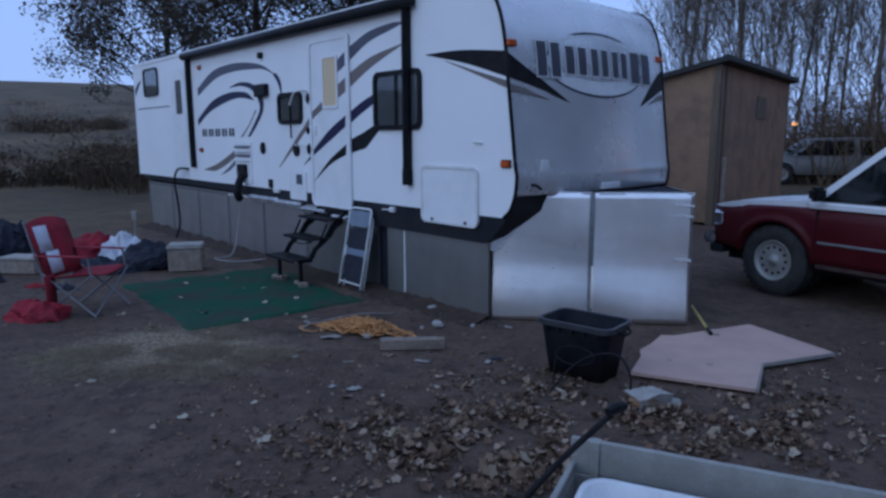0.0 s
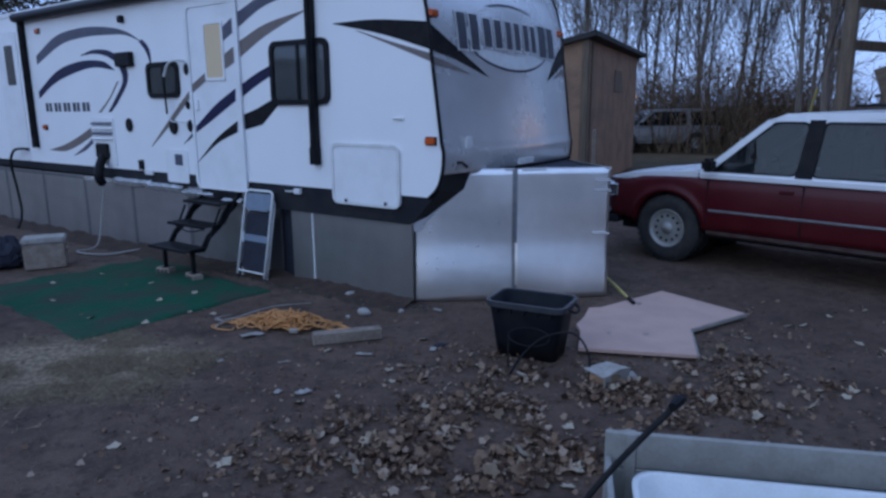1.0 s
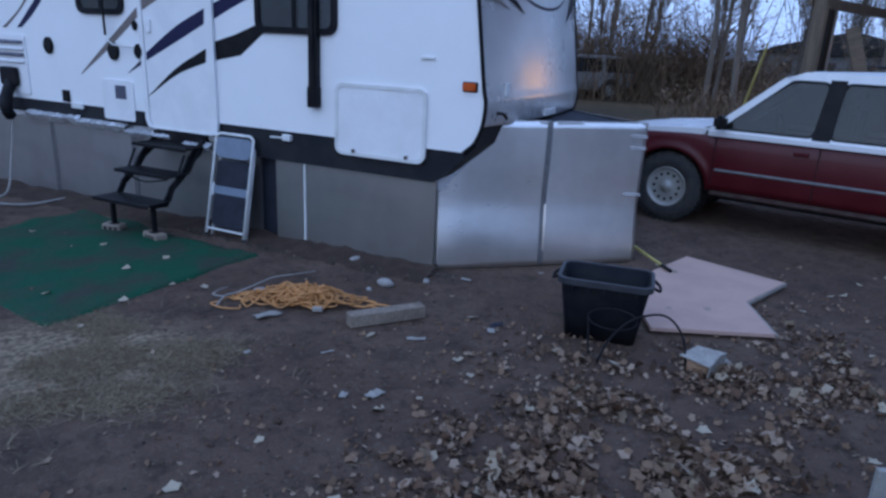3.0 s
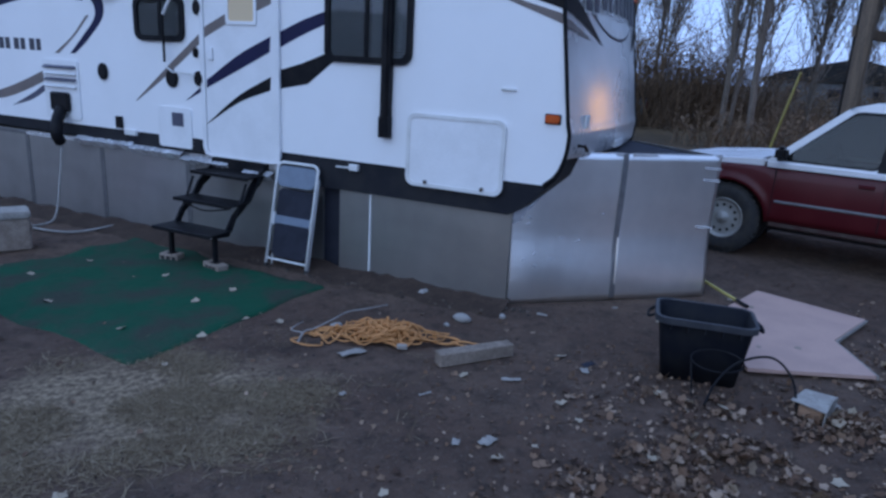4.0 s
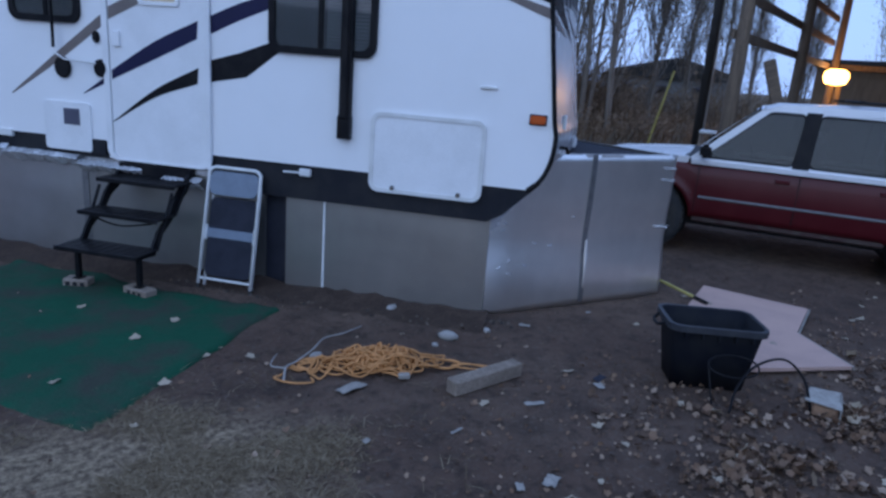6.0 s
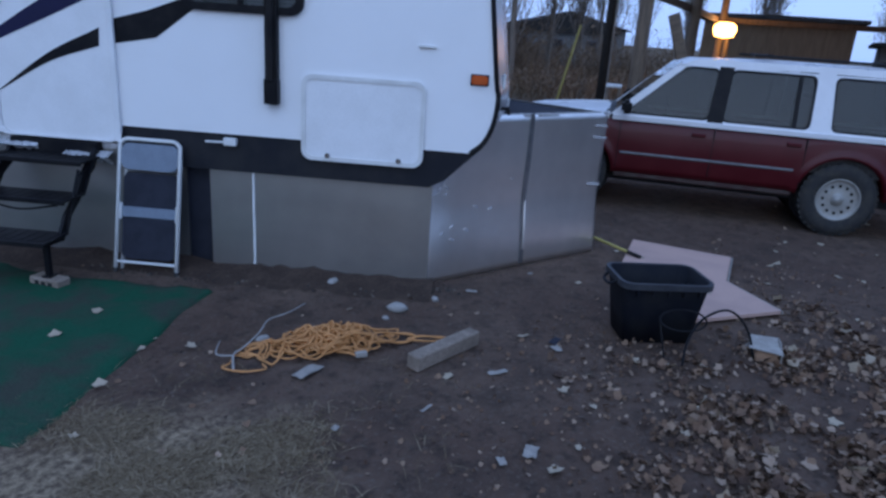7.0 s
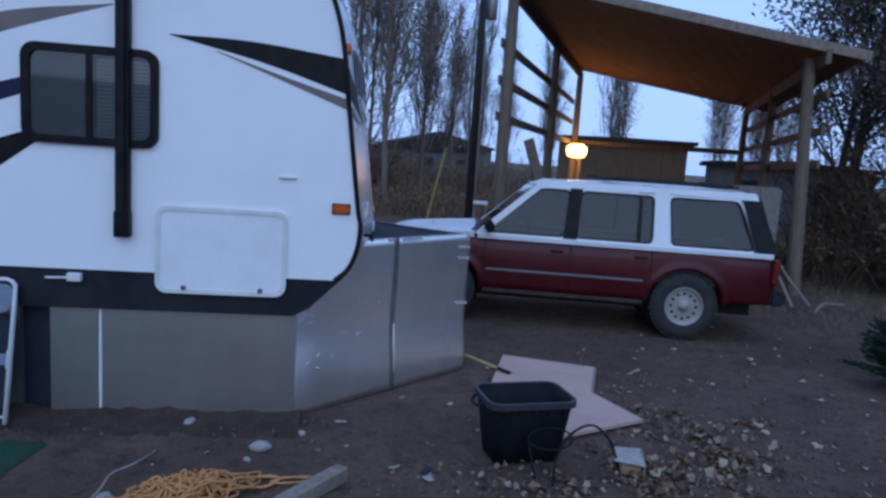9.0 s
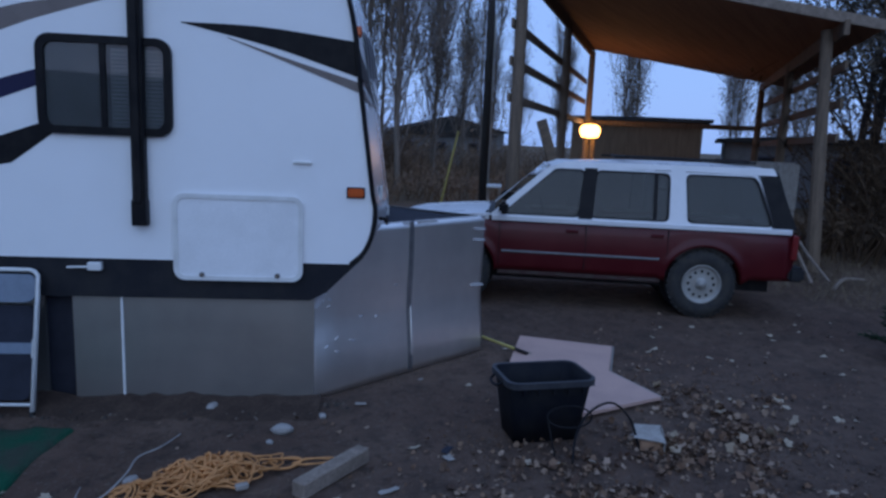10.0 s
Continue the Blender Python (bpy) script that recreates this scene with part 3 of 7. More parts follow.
part("hinge_rail", box(-2.565, -2.525, -0.034, -0.021, 0.90, 2.93, 0.005), TRIM_WHITE, trailer, "white vertical hinge rail")
rear_door = part("rear_door", prism(rounded(-8.36, -7.70, 1.04, 2.94, 0.06), -0.010, 0.003), TRIM_WHITE, trailer)
part("pane", prism(rounded(-8.12, -7.85, 2.17, 2.75, 0.03), -0.015, -0.009), INTERIOR, rear_door)
part("seam", box(-10.3, -8.5, -0.006, 0.002, 2.315, 2.335), GREYV, trailer)

# awning: cased roll along the roof, and two black arms
part("awning_roll", tube([(-7.5, -0.075, 3.10), (-1.3, -0.075, 3.10)], 0.062, 14), CHAR, trailer, "rolled awning in a charcoal case", True)
for x in (-1.475, -7.45):
    arm = part("awning_arm", box(x, x + 0.085, -0.065, 0.002, 1.27, 3.10, 0.008), BLACK, trailer, "black folded awning arm")
    part("arm_rod", box(x + 0.02, x + 0.065, -0.085, -0.063, 1.40, 3.05, 0.006), BLACK, arm)
    part("foot_bracket", box(x - 0.005, x + 0.09, -0.075, 0.002, 1.25, 1.42, 0.006), BLACK, arm)

# baggage hatches and fittings
hatch = part("baggage_hatch", prism(rounded(-1.23, -0.385, 0.89, 1.465, 0.07), -0.014, 0.014), TRIM_WHITE, trailer, "white baggage hatch with rounded corners")
part("hatch_seal", ring(rounded(-1.235, -0.38, 0.885, 1.47, 0.075), rounded(-1.205, -0.41, 0.915, 1.44, 0.055), -0.022, -0.010), PLASTIC_W, hatch)
for x in (-1.05, -0.55):
    part("hatch_lock", lathe([(0, -0.03), (0.018, -0.03), (0.02, -0.012)], (x, 0, 0.925), n=10), CHROME, hatch)
part("hatch_catch", box(-0.45, -0.33, -0.018, 0.002, 1.69, 1.71, 0.004), PLASTIC_W, trailer)
part("hatch_handle", tube([(-1.92, -0.02, 0.955), (-1.75, -0.02, 0.96)], 0.008, 6), PLASTIC_W, trailer)
part("outlet_cover", box(-1.79, -1.70, -0.03, 0.014, 0.935, 0.99, 0.006), PLASTIC_W, trailer)


def marker(x, z, y=0.0):
    base = part("marker_light", box(x - 0.062, x + 0.062, y - 0.012, y + 0.003, z - 0.038, z + 0.038, 0.006), BLACK, trailer)
    part("lens", box(x - 0.055, x + 0.055, y - 0.035, y - 0.010, z - 0.03, z + 0.03, 0.010, seg=2), ORANGE, base, "orange marker lens")


marker(-0.03, 1.51)
marker(-6.98, 2.89)
marker(-7.09, 1.55)
light = part("porch_light", box(-4.80, -4.70, -0.05, 0.002, 2.84, 2.92, 0.012), BLACK, trailer)
part("speaker", box(-4.92, -4.57, -0.07, 0.002, 2.32, 2.49, 0.015), BLACK, trailer, "black outdoor speaker box")
for x, z, rx, rz in ((-4.81, 1.605, 0.07, 0.085), (-3.84, 1.59, 0.075, 0.085), (-3.49, 1.605, 0.06, 0.07), (-3.48, 2.24, 0.055, 0.07), (-3.52, 1.84, 0.03, 0.045)):
    part("vent_cap", prism([(x + rx * math.cos(a), z + rz * math.sin(a)) for a in [i * math.pi / 8 for i in range(16)]], -0.028, 0.002, bevel=0.008), BLACK, trailer, "black oval vent cap")
part("grab_handle", tube(smooth_line([(-3.50, -0.02, 2.33), (-3.56, -0.08, 2.34), (-3.72, -0.09, 2.31), (-3.83, -0.09, 2.17)], 4), 0.014, 8), PLASTIC_W, trailer, "white folding grab handle")
part("grab_bar", tube([(-3.84, -0.09, 2.17), (-3.875, -0.06, 1.74)], 0.012, 8), BLACK, trailer)
part("grab_handle", tube([(-3.88, -0.05, 1.70), (-3.78, -0.06, 1.655), (-3.50, -0.06, 1.64)], 0.008, 6), PLASTIC_W, trailer)
box_v = part("water_heater_door", prism(rounded(-4.05, -3.61, 0.93, 1.32, 0.03), -0.016, 0.002), TRIM_WHITE, trailer)
part("grille", box(-3.86, -3.71, -0.022, -0.014, 1.14, 1.27, 0.003), GREYV, box_v)
furnace = part("fridge_vent", prism(rounded(-5.75, -5.19, 1.08, 1.69, 0.03), -0.018, 0.002), TRIM_WHITE, trailer, "white louvred fridge vent")
for i in range(4):
    z = 1.42 + 0.065 * i
    part("louvre", prism([(-0.016, z), (-0.045, z - 0.012), (-0.05, z - 0.005), (-0.016, z + 0.022)], -5.72, -5.22, "x"), GREYV if i % 2 else TRIM_WHITE, furnace)
part("exhaust", box(-5.62, -5.33, -0.07, -0.015, 1.16, 1.36, 0.02), BLACK, furnace)
part("drain_hose", tube(smooth_line([(-5.45, -0.05, 1.2), (-5.42, -0.14, 1.05), (-5.40, -0.17, 0.92), (-5.42, -0.12, 0.84)], 5), 0.06, 10), BLACK, trailer, "black flexible drain hose", True)
part("cable_hatch", box(-4.66, -4.57, -0.03, 0.002, 1.05, 1.17, 0.006), BLACK, trailer)
part("cable_hatch", box(-3.62, -3.49, -0.012, 0.010, 0.92, 1.04, 0.004), CHAR, trailer)
part("step_bracket", box(-4.55, -4.38, -0.02, 0.012, 0.99, 1.05, 0.006), PLASTIC_W, trailer)
part("power_cord", tube(smooth_line([(-7.7, -0.03, 1.22), (-7.95, -0.12, 1.20), (-8.1, -0.14, 1.0), (-8.0, -0.14, 0.6), (-7.8, -0.2, 0.25), (-7.75, -0.3, 0.02)], 6), 0.02, 7), BLACK, trailer, "black shore power cord", True)
part("roof_vent", box(-4.9, -4.2, 0.5, 1.2, 3.18, 3.36, 0.08, seg=2), CHAR, trailer)
part("roof_vent", box(-7.2, -6.5, 0.5, 1.2, 3.18, 3.34, 0.08, seg=2), CHAR, trailer)
part("roof_dome", lathe([(0.0, 0.13), (0.12, 0.11), (0.2, 0.05), (0.22, 0.0)], (-6.3, 0.35, 3.19), "z", 18), PLASTIC_W, trailer, "", True)


def on_cap(y, z, off=0.012):
    return Vector((front_x(z) + bulge(max(0, min(W, y))) + off, y, z))


def cap_strip(name, upper, lower, mat, label="", off=0.012, steps=6):
    u = smooth_line([(a, b, 0) for a, b in upper], steps)
    v = smooth_line([(a, b, 0) for a, b in lower], steps)
    bm = bmesh.new()
    cols = []
    for p, q in zip(u, v):
        cols.append([bm.verts.new(on_cap(p.x + (q.x - p.x) * k / 4, p.y + (q.y - p.y) * k / 4, off)) for k in range(5)])
    for a, b in zip(cols, cols[1:]):
        for k in range(4):
            bm.faces.new((a[k], b[k], b[k + 1], a[k + 1]))
    return part(name, bm, mat, trailer, label, True)


cap_strip("front_flash", [(0.0, 2.49), (0.25, 2.34), (0.72, 2.07)], [(0.0, 2.27), (0.33, 2.19), (0.72, 2.065)], BLACK)
cap_strip("front_flash", [(0.0, 2.22), (0.2, 2.17), (0.45, 2.09)], [(0.0, 2.15), (0.2, 2.125), (0.45, 2.085)], TAUPE)
cap_strip("front_flash", [(2.5, 2.49), (2.25, 2.34), (1.92, 2.07)], [(2.5, 2.27), (2.22, 2.17), (1.92, 2.065)], BLACK)
cap_strip("front_flash", [(2.5, 2.22), (2.3, 2.17), (2.1, 2.09)], [(2.5, 2.15), (2.3, 2.125), (2.1, 2.085)], TAUPE)
# badge: a pale oval behind a row of plain dark blocks
rim_y = [0.43 + 1.59 * i / 14 for i in range(15)]
cap_strip("badge_rim", [(y, 2.44 + 0.315 * math.sqrt(max(0, 1 - ((y - 1.225) / 0.796) ** 2))) for y in rim_y],
          [(y, 2.44 - 0.315 * math.sqrt(max(0, 1 - ((y - 1.225) / 0.796) ** 2))) for y in rim_y], BADGE, "dark rim of the oval badge", 0.008, 3)
ov = [(0.45 + 1.55 * i / 12, 0.5) for i in range(13)]
cap_strip("badge_oval", [(y, 2.44 + 0.29 * math.sqrt(max(0, 1 - ((y - 1.225) / 0.776) ** 2))) for y, _ in ov],
          [(y, 2.44 - 0.29 * math.sqrt(max(0, 1 - ((y - 1.225) / 0.776) ** 2))) for y, _ in ov], PLASTIC_W, "chrome-look oval badge", 0.010, 3)
cap_strip("badge_oval", [(y, 2.46 + 0.24 * math.sqrt(max(0, 1 - ((y - 1.225) / 0.74) ** 2))) for y in [0.49 + 1.47 * i / 12 for i in range(13)]],
          [(y, 2.46 - 0.17 * math.sqrt(max(0, 1 - ((y - 1.225) / 0.74) ** 2))) for y in [0.49 + 1.47 * i / 12 for i in range(13)]], SILVER, "", 0.014, 3)
for i, (a, b) in enumerate(((0.33, 0.62), (0.70, 0.99), (1.07, 1.33), (1.41, 1.67), (1.75, 2.15))):
    h0, h1 = (2.30, 2.61) if i in (0, 4) else (2.335, 2.59)
    m = (a + b) / 2
    for c, d in ((a, m - 0.03), (m + 0.03, b)):
        e = 0.016
        cap_strip("badge_bar", [(c - e, h1 + e), ((c + d) / 2, h1 + e), (d + e, h1 + e)], [(c - e, h0 - e), ((c + d) / 2, h0 - e), (d + e, h0 - e)], PLASTIC_W, "", 0.018, 2)
        cap_strip("badge_bar", [(c, h1), ((c + d) / 2, h1), (d, h1)], [(c, h0), ((c + d) / 2, h0), (d, h0)], BADGE, "", 0.023, 2)
for y, z in ((0.05, 2.57), (2.42, 2.59)):
    q = on_cap(y, z)
    part("front_marker", box(q.x - 0.01, q.x + 0.03, y - 0.055, y + 0.055, z - 0.03, z + 0.03, 0.008), ORANGE, trailer, "orange marker lens")
q = on_cap(0.33, 1.49)
part("front_plate", box(q.x - 0.01, q.x + 0.01, 0.28, 0.38, 1.44, 1.54, 0.004), PLASTIC_W, trailer)
q = on_cap(1.27, 1.28)
part("front_plate", box(q.x - 0.01, q.x + 0.012, 1.12, 1.42, 1.24, 1.30, 0.004), PLASTIC_W, trailer)
q = on_cap(0.17, 1.32)
part("front_hook", tube([q, q + Vector((0.05, 0, 0)), q + Vector((0.06, 0.06, -0.04))], 0.014, 6), BLACK, trailer)
part("tongue", prism([(0.2, -0.2 + W / 2), (0.7, -0.1 + W / 2), (0.7, 0.1 + W / 2), (0.2, 0.2 + W / 2)], 0.72, 0.86, "z"), BLACK, trailer)

# ---- foil-faced insulation boards round the trailer's foot ----
TRI = TR.inverted()


def board(name, a, b, outline, mat, label, thick=0.025):
    """A board standing on the ground from a towards b; its outline is (along, up)."""
    a, b = Vector((*a, 0)), Vector((*b, 0))
    ang = math.degrees(math.atan2(b.y - a.y, b.x - a.x))
    root = thing(name, pose(a.x, a.y, 0, 0, 0, ang), label, "insulation board", "boards round the trailer foot")
    part("board", prism(outline, 0.0, thick), mat, root)
    return root


# front: two boards to the tongue's corner, the first cut to the trailer's rake
def bowed_board(name, a, b, top, label, bend=0.0, thick=0.025):
    """A thin board whose foot kicks outwards; top is its height at each place along it."""
    a, b = Vector((*a, 0)), Vector((*b, 0))
    L = (b - a).length - 0.004
    root = thing(name, pose(a.x, a.y, 0, 0, 0, math.degrees(math.atan2(b.y - a.y, b.x - a.x))), label, "insulation board", "boards round the trailer foot")
    bm = bmesh.new()
    nx, nz = 30, 22
    sheets = []
    for off in (0.0, thick):
        cols = []
        for i in range(nx + 1):
            x = 0.002 + (L - 0.002) * i / nx
            h = top(x)
            cols.append([bm.verts.new((x, off + bow(x, h * j / nz, bend), h * j / nz)) for j in range(nz + 1)])
        sheets.append(cols)
    f, k = sheets
    for i in range(nx):
        for j in range(nz):
            bm.faces.new((f[i][j], f[i + 1][j], f[i + 1][j + 1], f[i][j + 1]))
            bm.faces.new((k[i][j], k[i][j + 1], k[i + 1][j + 1], k[i + 1][j]))
        for j in (0, nz):
            bm.faces.new((f[i][j], f[i + 1][j], k[i + 1][j], k[i][j]))
    for j in range(nz):
        for i in (0, nx):
            bm.faces.new((f[i][j], f[i][j + 1], k[i][j + 1], k[i][j]))
    for e in bm.edges:
        e.smooth = e.calc_face_angle(0.0) < 0.6
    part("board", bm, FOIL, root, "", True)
    return root


def bow(x, z, bend):
    t = max(0.0, min(1.0, (0.62 - z) / 0.5))
    return bend * max(0.0, 1 - x / 0.22) ** 2 - 0.036 * t * t * (3 - 2 * t) - 0.006 * math.sin(z * 5 + x * 3)


def nose_cut(x):
    pts = [(0, 0.71), (0.13, 0.83), (0.28, 0.98), (0.40, 1.12), (0.50, 1.235), (9, 1.235)]
    for (xa, za), (xb, zb) in zip(pts, pts[1:]):
        if x <= xb:
            return za + (zb - za) * (x - xa) / (xb - xa)


FA, FB, FC = (0.46, 6.36), (1.40, 6.22), (2.30, 6.10)
L1, L2 = math.dist(FA, FB), math.dist(FB, FC)
fb = bowed_board("foil_board", FA, FB, nose_cut, "shiny foil board cut along a slope under the trailer nose", 0.02)
def on_bow(bm, bend=0.0):
    """Lay a strip onto the bowed face."""
    bmesh.ops.subdivide_edges(bm, edges=[e for e in bm.edges if e.calc_length() > 0.2], cuts=18, use_grid_fill=True)
    for v in bm.verts:
        v.co.y += bow(v.co.x, v.co.z, bend)
    return bm


part("tape_seam", on_bow(box(L1 - 0.026, L1 + 0.02, -0.006, -0.001, 0.02, 1.24)), TAPE_DARK, fb, "grey tape over the joint")
for a, b in (((0.5, 1.23), (0.40, 1.12)), ((0.40, 1.12), (0.28, 0.98)), ((0.28, 0.98), (0.13, 0.83)), ((0.13, 0.83), (0, 0.71))):
    part("edge_tape", prism([a, b, (b[0] + 0.035, b[1] - 0.03), (a[0] + 0.035, a[1] - 0.03)], -0.006, 0.03), TAPE, fb)
part("edge_tape", box(0.5, L1, -0.004, 0.03, 1.215, 1.242), TAPE, fb)
part("corner_crumple", prism([(-0.03, 0.70), (0.05, 0.80), (0.13, 0.79), (0.09, 0.69), (0.02, 0.66)], -0.012, 0.03), TAPE, fb, "crumpled foil corner")
fb2 = bowed_board("foil_board", FB, FC, lambda x: 1.235, "shiny foil board standing at the trailer tongue")
part("edge_tape", box(0.06, L2 + 0.003, -0.004, 0.028, 1.218, 1.242), TAPE, fb2)
for z in (1.03, 0.62, 1.13):
    part("tape_strip", prism([(L2 - 0.16, z + 0.012), (L2 + 0.004, z + 0.002), (L2 + 0.004, z - 0.02), (L2 - 0.15, z - 0.008)], -0.012, 0.0), TAPE, fb2)
tape_rng = random.Random(12)
for k in range(9):
    x, z = tape_rng.uniform(0.1, 0.8), tape_rng.uniform(0.12, 0.78)
    dx, dz = tape_rng.uniform(0.02, 0.05), tape_rng.uniform(-0.02, 0.02)
    part("tape_scrap", on_bow(prism([(x, z), (x + dx, z + dz), (x + dx - 0.004, z + dz - 0.012), (x - 0.003, z - 0.010)], -0.004, 0.001), 0.02), TAPE, fb)
FD = (2.52, 7.55)
L3 = math.dist(FC, FD)
board("foil_board", (FC[0] + 0.012, FC[1] + 0.03), FD, [(0, 0), (L3, 0), (L3, 1.2), (0, 1.235)], FOIL_DARK, "dark foil board closing the far side of the tongue")
# a loose cover over the tongue
tagged(part("tongue_cover", prism([(FA[0] + 0.62, FA[1] + 0.02), (FC[0] - 0.03, FC[1] + 0.05), (FD[0] - 0.06, FD[1]), (1.9, 7.3)], 1.175, 1.20, "z"), DARKCLOTH), "dark board laid over the trailer tongue", "board")
# side: boards in line with the wall, a step in under the metal
side = [(-0.30, -1.60), (-1.60, -1.93), (-2.10, -3.75), (-3.75, -5.0), (-5.0, -6.25), (-6.25, -7.5), (-7.5, -8.8), (-8.8, -10.1)]
for i, (xa, xb) in enumerate(side):
    a, b = TR @ Vector((xb + 0.004, 0.05, 0)), TR @ Vector((xa - 0.004, 0.05, 0))
    top = 0.76 if i < 2 else 0.885
    n = xa - xb - 0.008
    sb = board("skirt_board", a.xy, b.xy, [(0, 0), (n, 0), (n, top), (0, top)], FOIL_DARK if i < 3 else FOIL_GREY, "grey foil-faced skirt board under the trailer wall")
    if i == 1:
        part("white_edge", box(n - 0.006, n + 0.010, -0.012, 0.0, 0.0, 0.76), PLASTIC_W, sb, "white strip at the joint")
    elif i > 1:
        part("tape_top", box(0, n, -0.008, 0.0, top - 0.05, top - 0.01), TAPE if i < 5 else TAPE_DARK, sb)
        part("tape_seam", box(-0.03, 0.03, -0.006, -0.001, 0.03, top), TAPE_DARK, sb)
a, b = TR @ Vector((-2.16, 0.10, 0)), TR @ Vector((-1.88, 0.10, 0))
board("skirt_board", a.xy, b.xy, [(0, 0), (0.28, 0), (0.28, 0.76), (0, 0.76)], DARKCLOTH, "dark panel set back between two skirt boards")
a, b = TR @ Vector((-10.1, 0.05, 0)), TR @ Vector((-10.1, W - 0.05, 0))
board("skirt_board", a.xy, b.xy, [(0, 0), (2.4, 0), (2.4, 0.92), (0, 0.92)], FOIL_DARK, "grey foil-faced skirt board behind the trailer")
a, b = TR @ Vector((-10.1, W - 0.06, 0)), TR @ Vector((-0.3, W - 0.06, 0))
board("skirt_board", a.xy, b.xy, [(0, 0), (9.8, 0), (9.8, 0.8), (0, 0.92)], FOIL_DARK, "long skirt board on the trailer's far side")


# ---- the two-tone sport utility car: x ahead, y to its left, z up ----
def wheel(root, x, y, r=0.378, wid=0.23):
    s = 1 if y > 0 else -1
    hub = part("wheel", lathe([(0.10, -0.06), (0.21, -0.05), (0.22, 0.0)], (0, 0, 0), n=24), BLACK, root)
    hub.location, hub.rotation_euler = (x, y, r), (0, 0, 0 if s > 0 else math.pi)
    prof = [(0.205, -wid), (0.30, -wid - 0.005), (r - 0.02, -wid + 0.015), (r, -wid + 0.04), (r, -0.04), (r - 0.02, -0.012), (0.31, 0.004), (0.235, 0.002), (0.215, -0.015)]
    part("tyre", lathe(prof, (0, 0, 0), n=40), TYRE, hub, "worn all-terrain tyre", True)
    bm = bmesh.new()
    for k in range(36):
        a = 2 * math.pi * k / 36
        c, d = math.cos(a), math.sin(a)
        for j, (lo, hi) in enumerate(((-wid + 0.02, -wid / 2 - 0.02), (-wid / 2 + 0.02, -0.02))):
            q = a + (0.05 if j else 0)
            pts = []
            for rr in (r - 0.01, r + 0.008):
                for t in (-0.055, 0.055):
                    for yy in (lo, hi):
                        pts.append(bm.verts.new((rr * math.cos(q + t), yy, rr * math.sin(q + t))))
            for f in ((0, 1, 3, 2), (4, 6, 7, 5), (0, 4, 5, 1), (2, 3, 7, 6), (0, 2, 6, 4), (1, 5, 7, 3)):
                bm.faces.new([pts[i] for i in f])
    part("tread", bm, TYRE, hub)
    rim = part("rim", lathe([(0.222, -0.02), (0.218, 0.0), (0.205, -0.004), (0.195, -0.028), (0.175, -0.034), (0.13, -0.030), (0.075, -0.034), (0.055, -0.026), (0.05, 0.0), (0.0, 0.004)], (0, 0, 0), n=32), RIM, hub, "pale steel rim with round holes", True)
    for k in range(12):
        a = 2 * math.pi * k / 12
        c, d = 0.142 * math.cos(a), 0.142 * math.sin(a)
        part("rim_hole", lathe([(0.0, -0.0285), (0.017, -0.0285), (0.017, -0.042)], (c, 0, d), n=10), BLACK, rim)


def round_corners(pts, r, n=5):
    """An outline with its corners rounded off; n points a corner."""
    out = []
    for i, p in enumerate(pts):
        p, a, b = Vector(p), Vector(pts[i - 1]), Vector(pts[(i + 1) % len(pts)])
        u, v = p + (a - p).normalized() * r, p + (b - p).normalized() * r
        for k in range(n):
            t = k / (n - 1)
            q = u * (1 - t) ** 2 + p * 2 * t * (1 - t) + v * t * t
            out.append((q.x, q.y))
    return out


def slanted(pts, lo, hi, s, bm=None):
    """A piece of the leaning side above the belt line; s is the side, 1 left or -1."""
    bm = prism(pts, lo, hi)
    for v in bm.verts:
        v.co.y = s * (0.855 - 0.155 * max(0, v.co.z - 1.0) / 0.66 + v.co.y)
    return bm


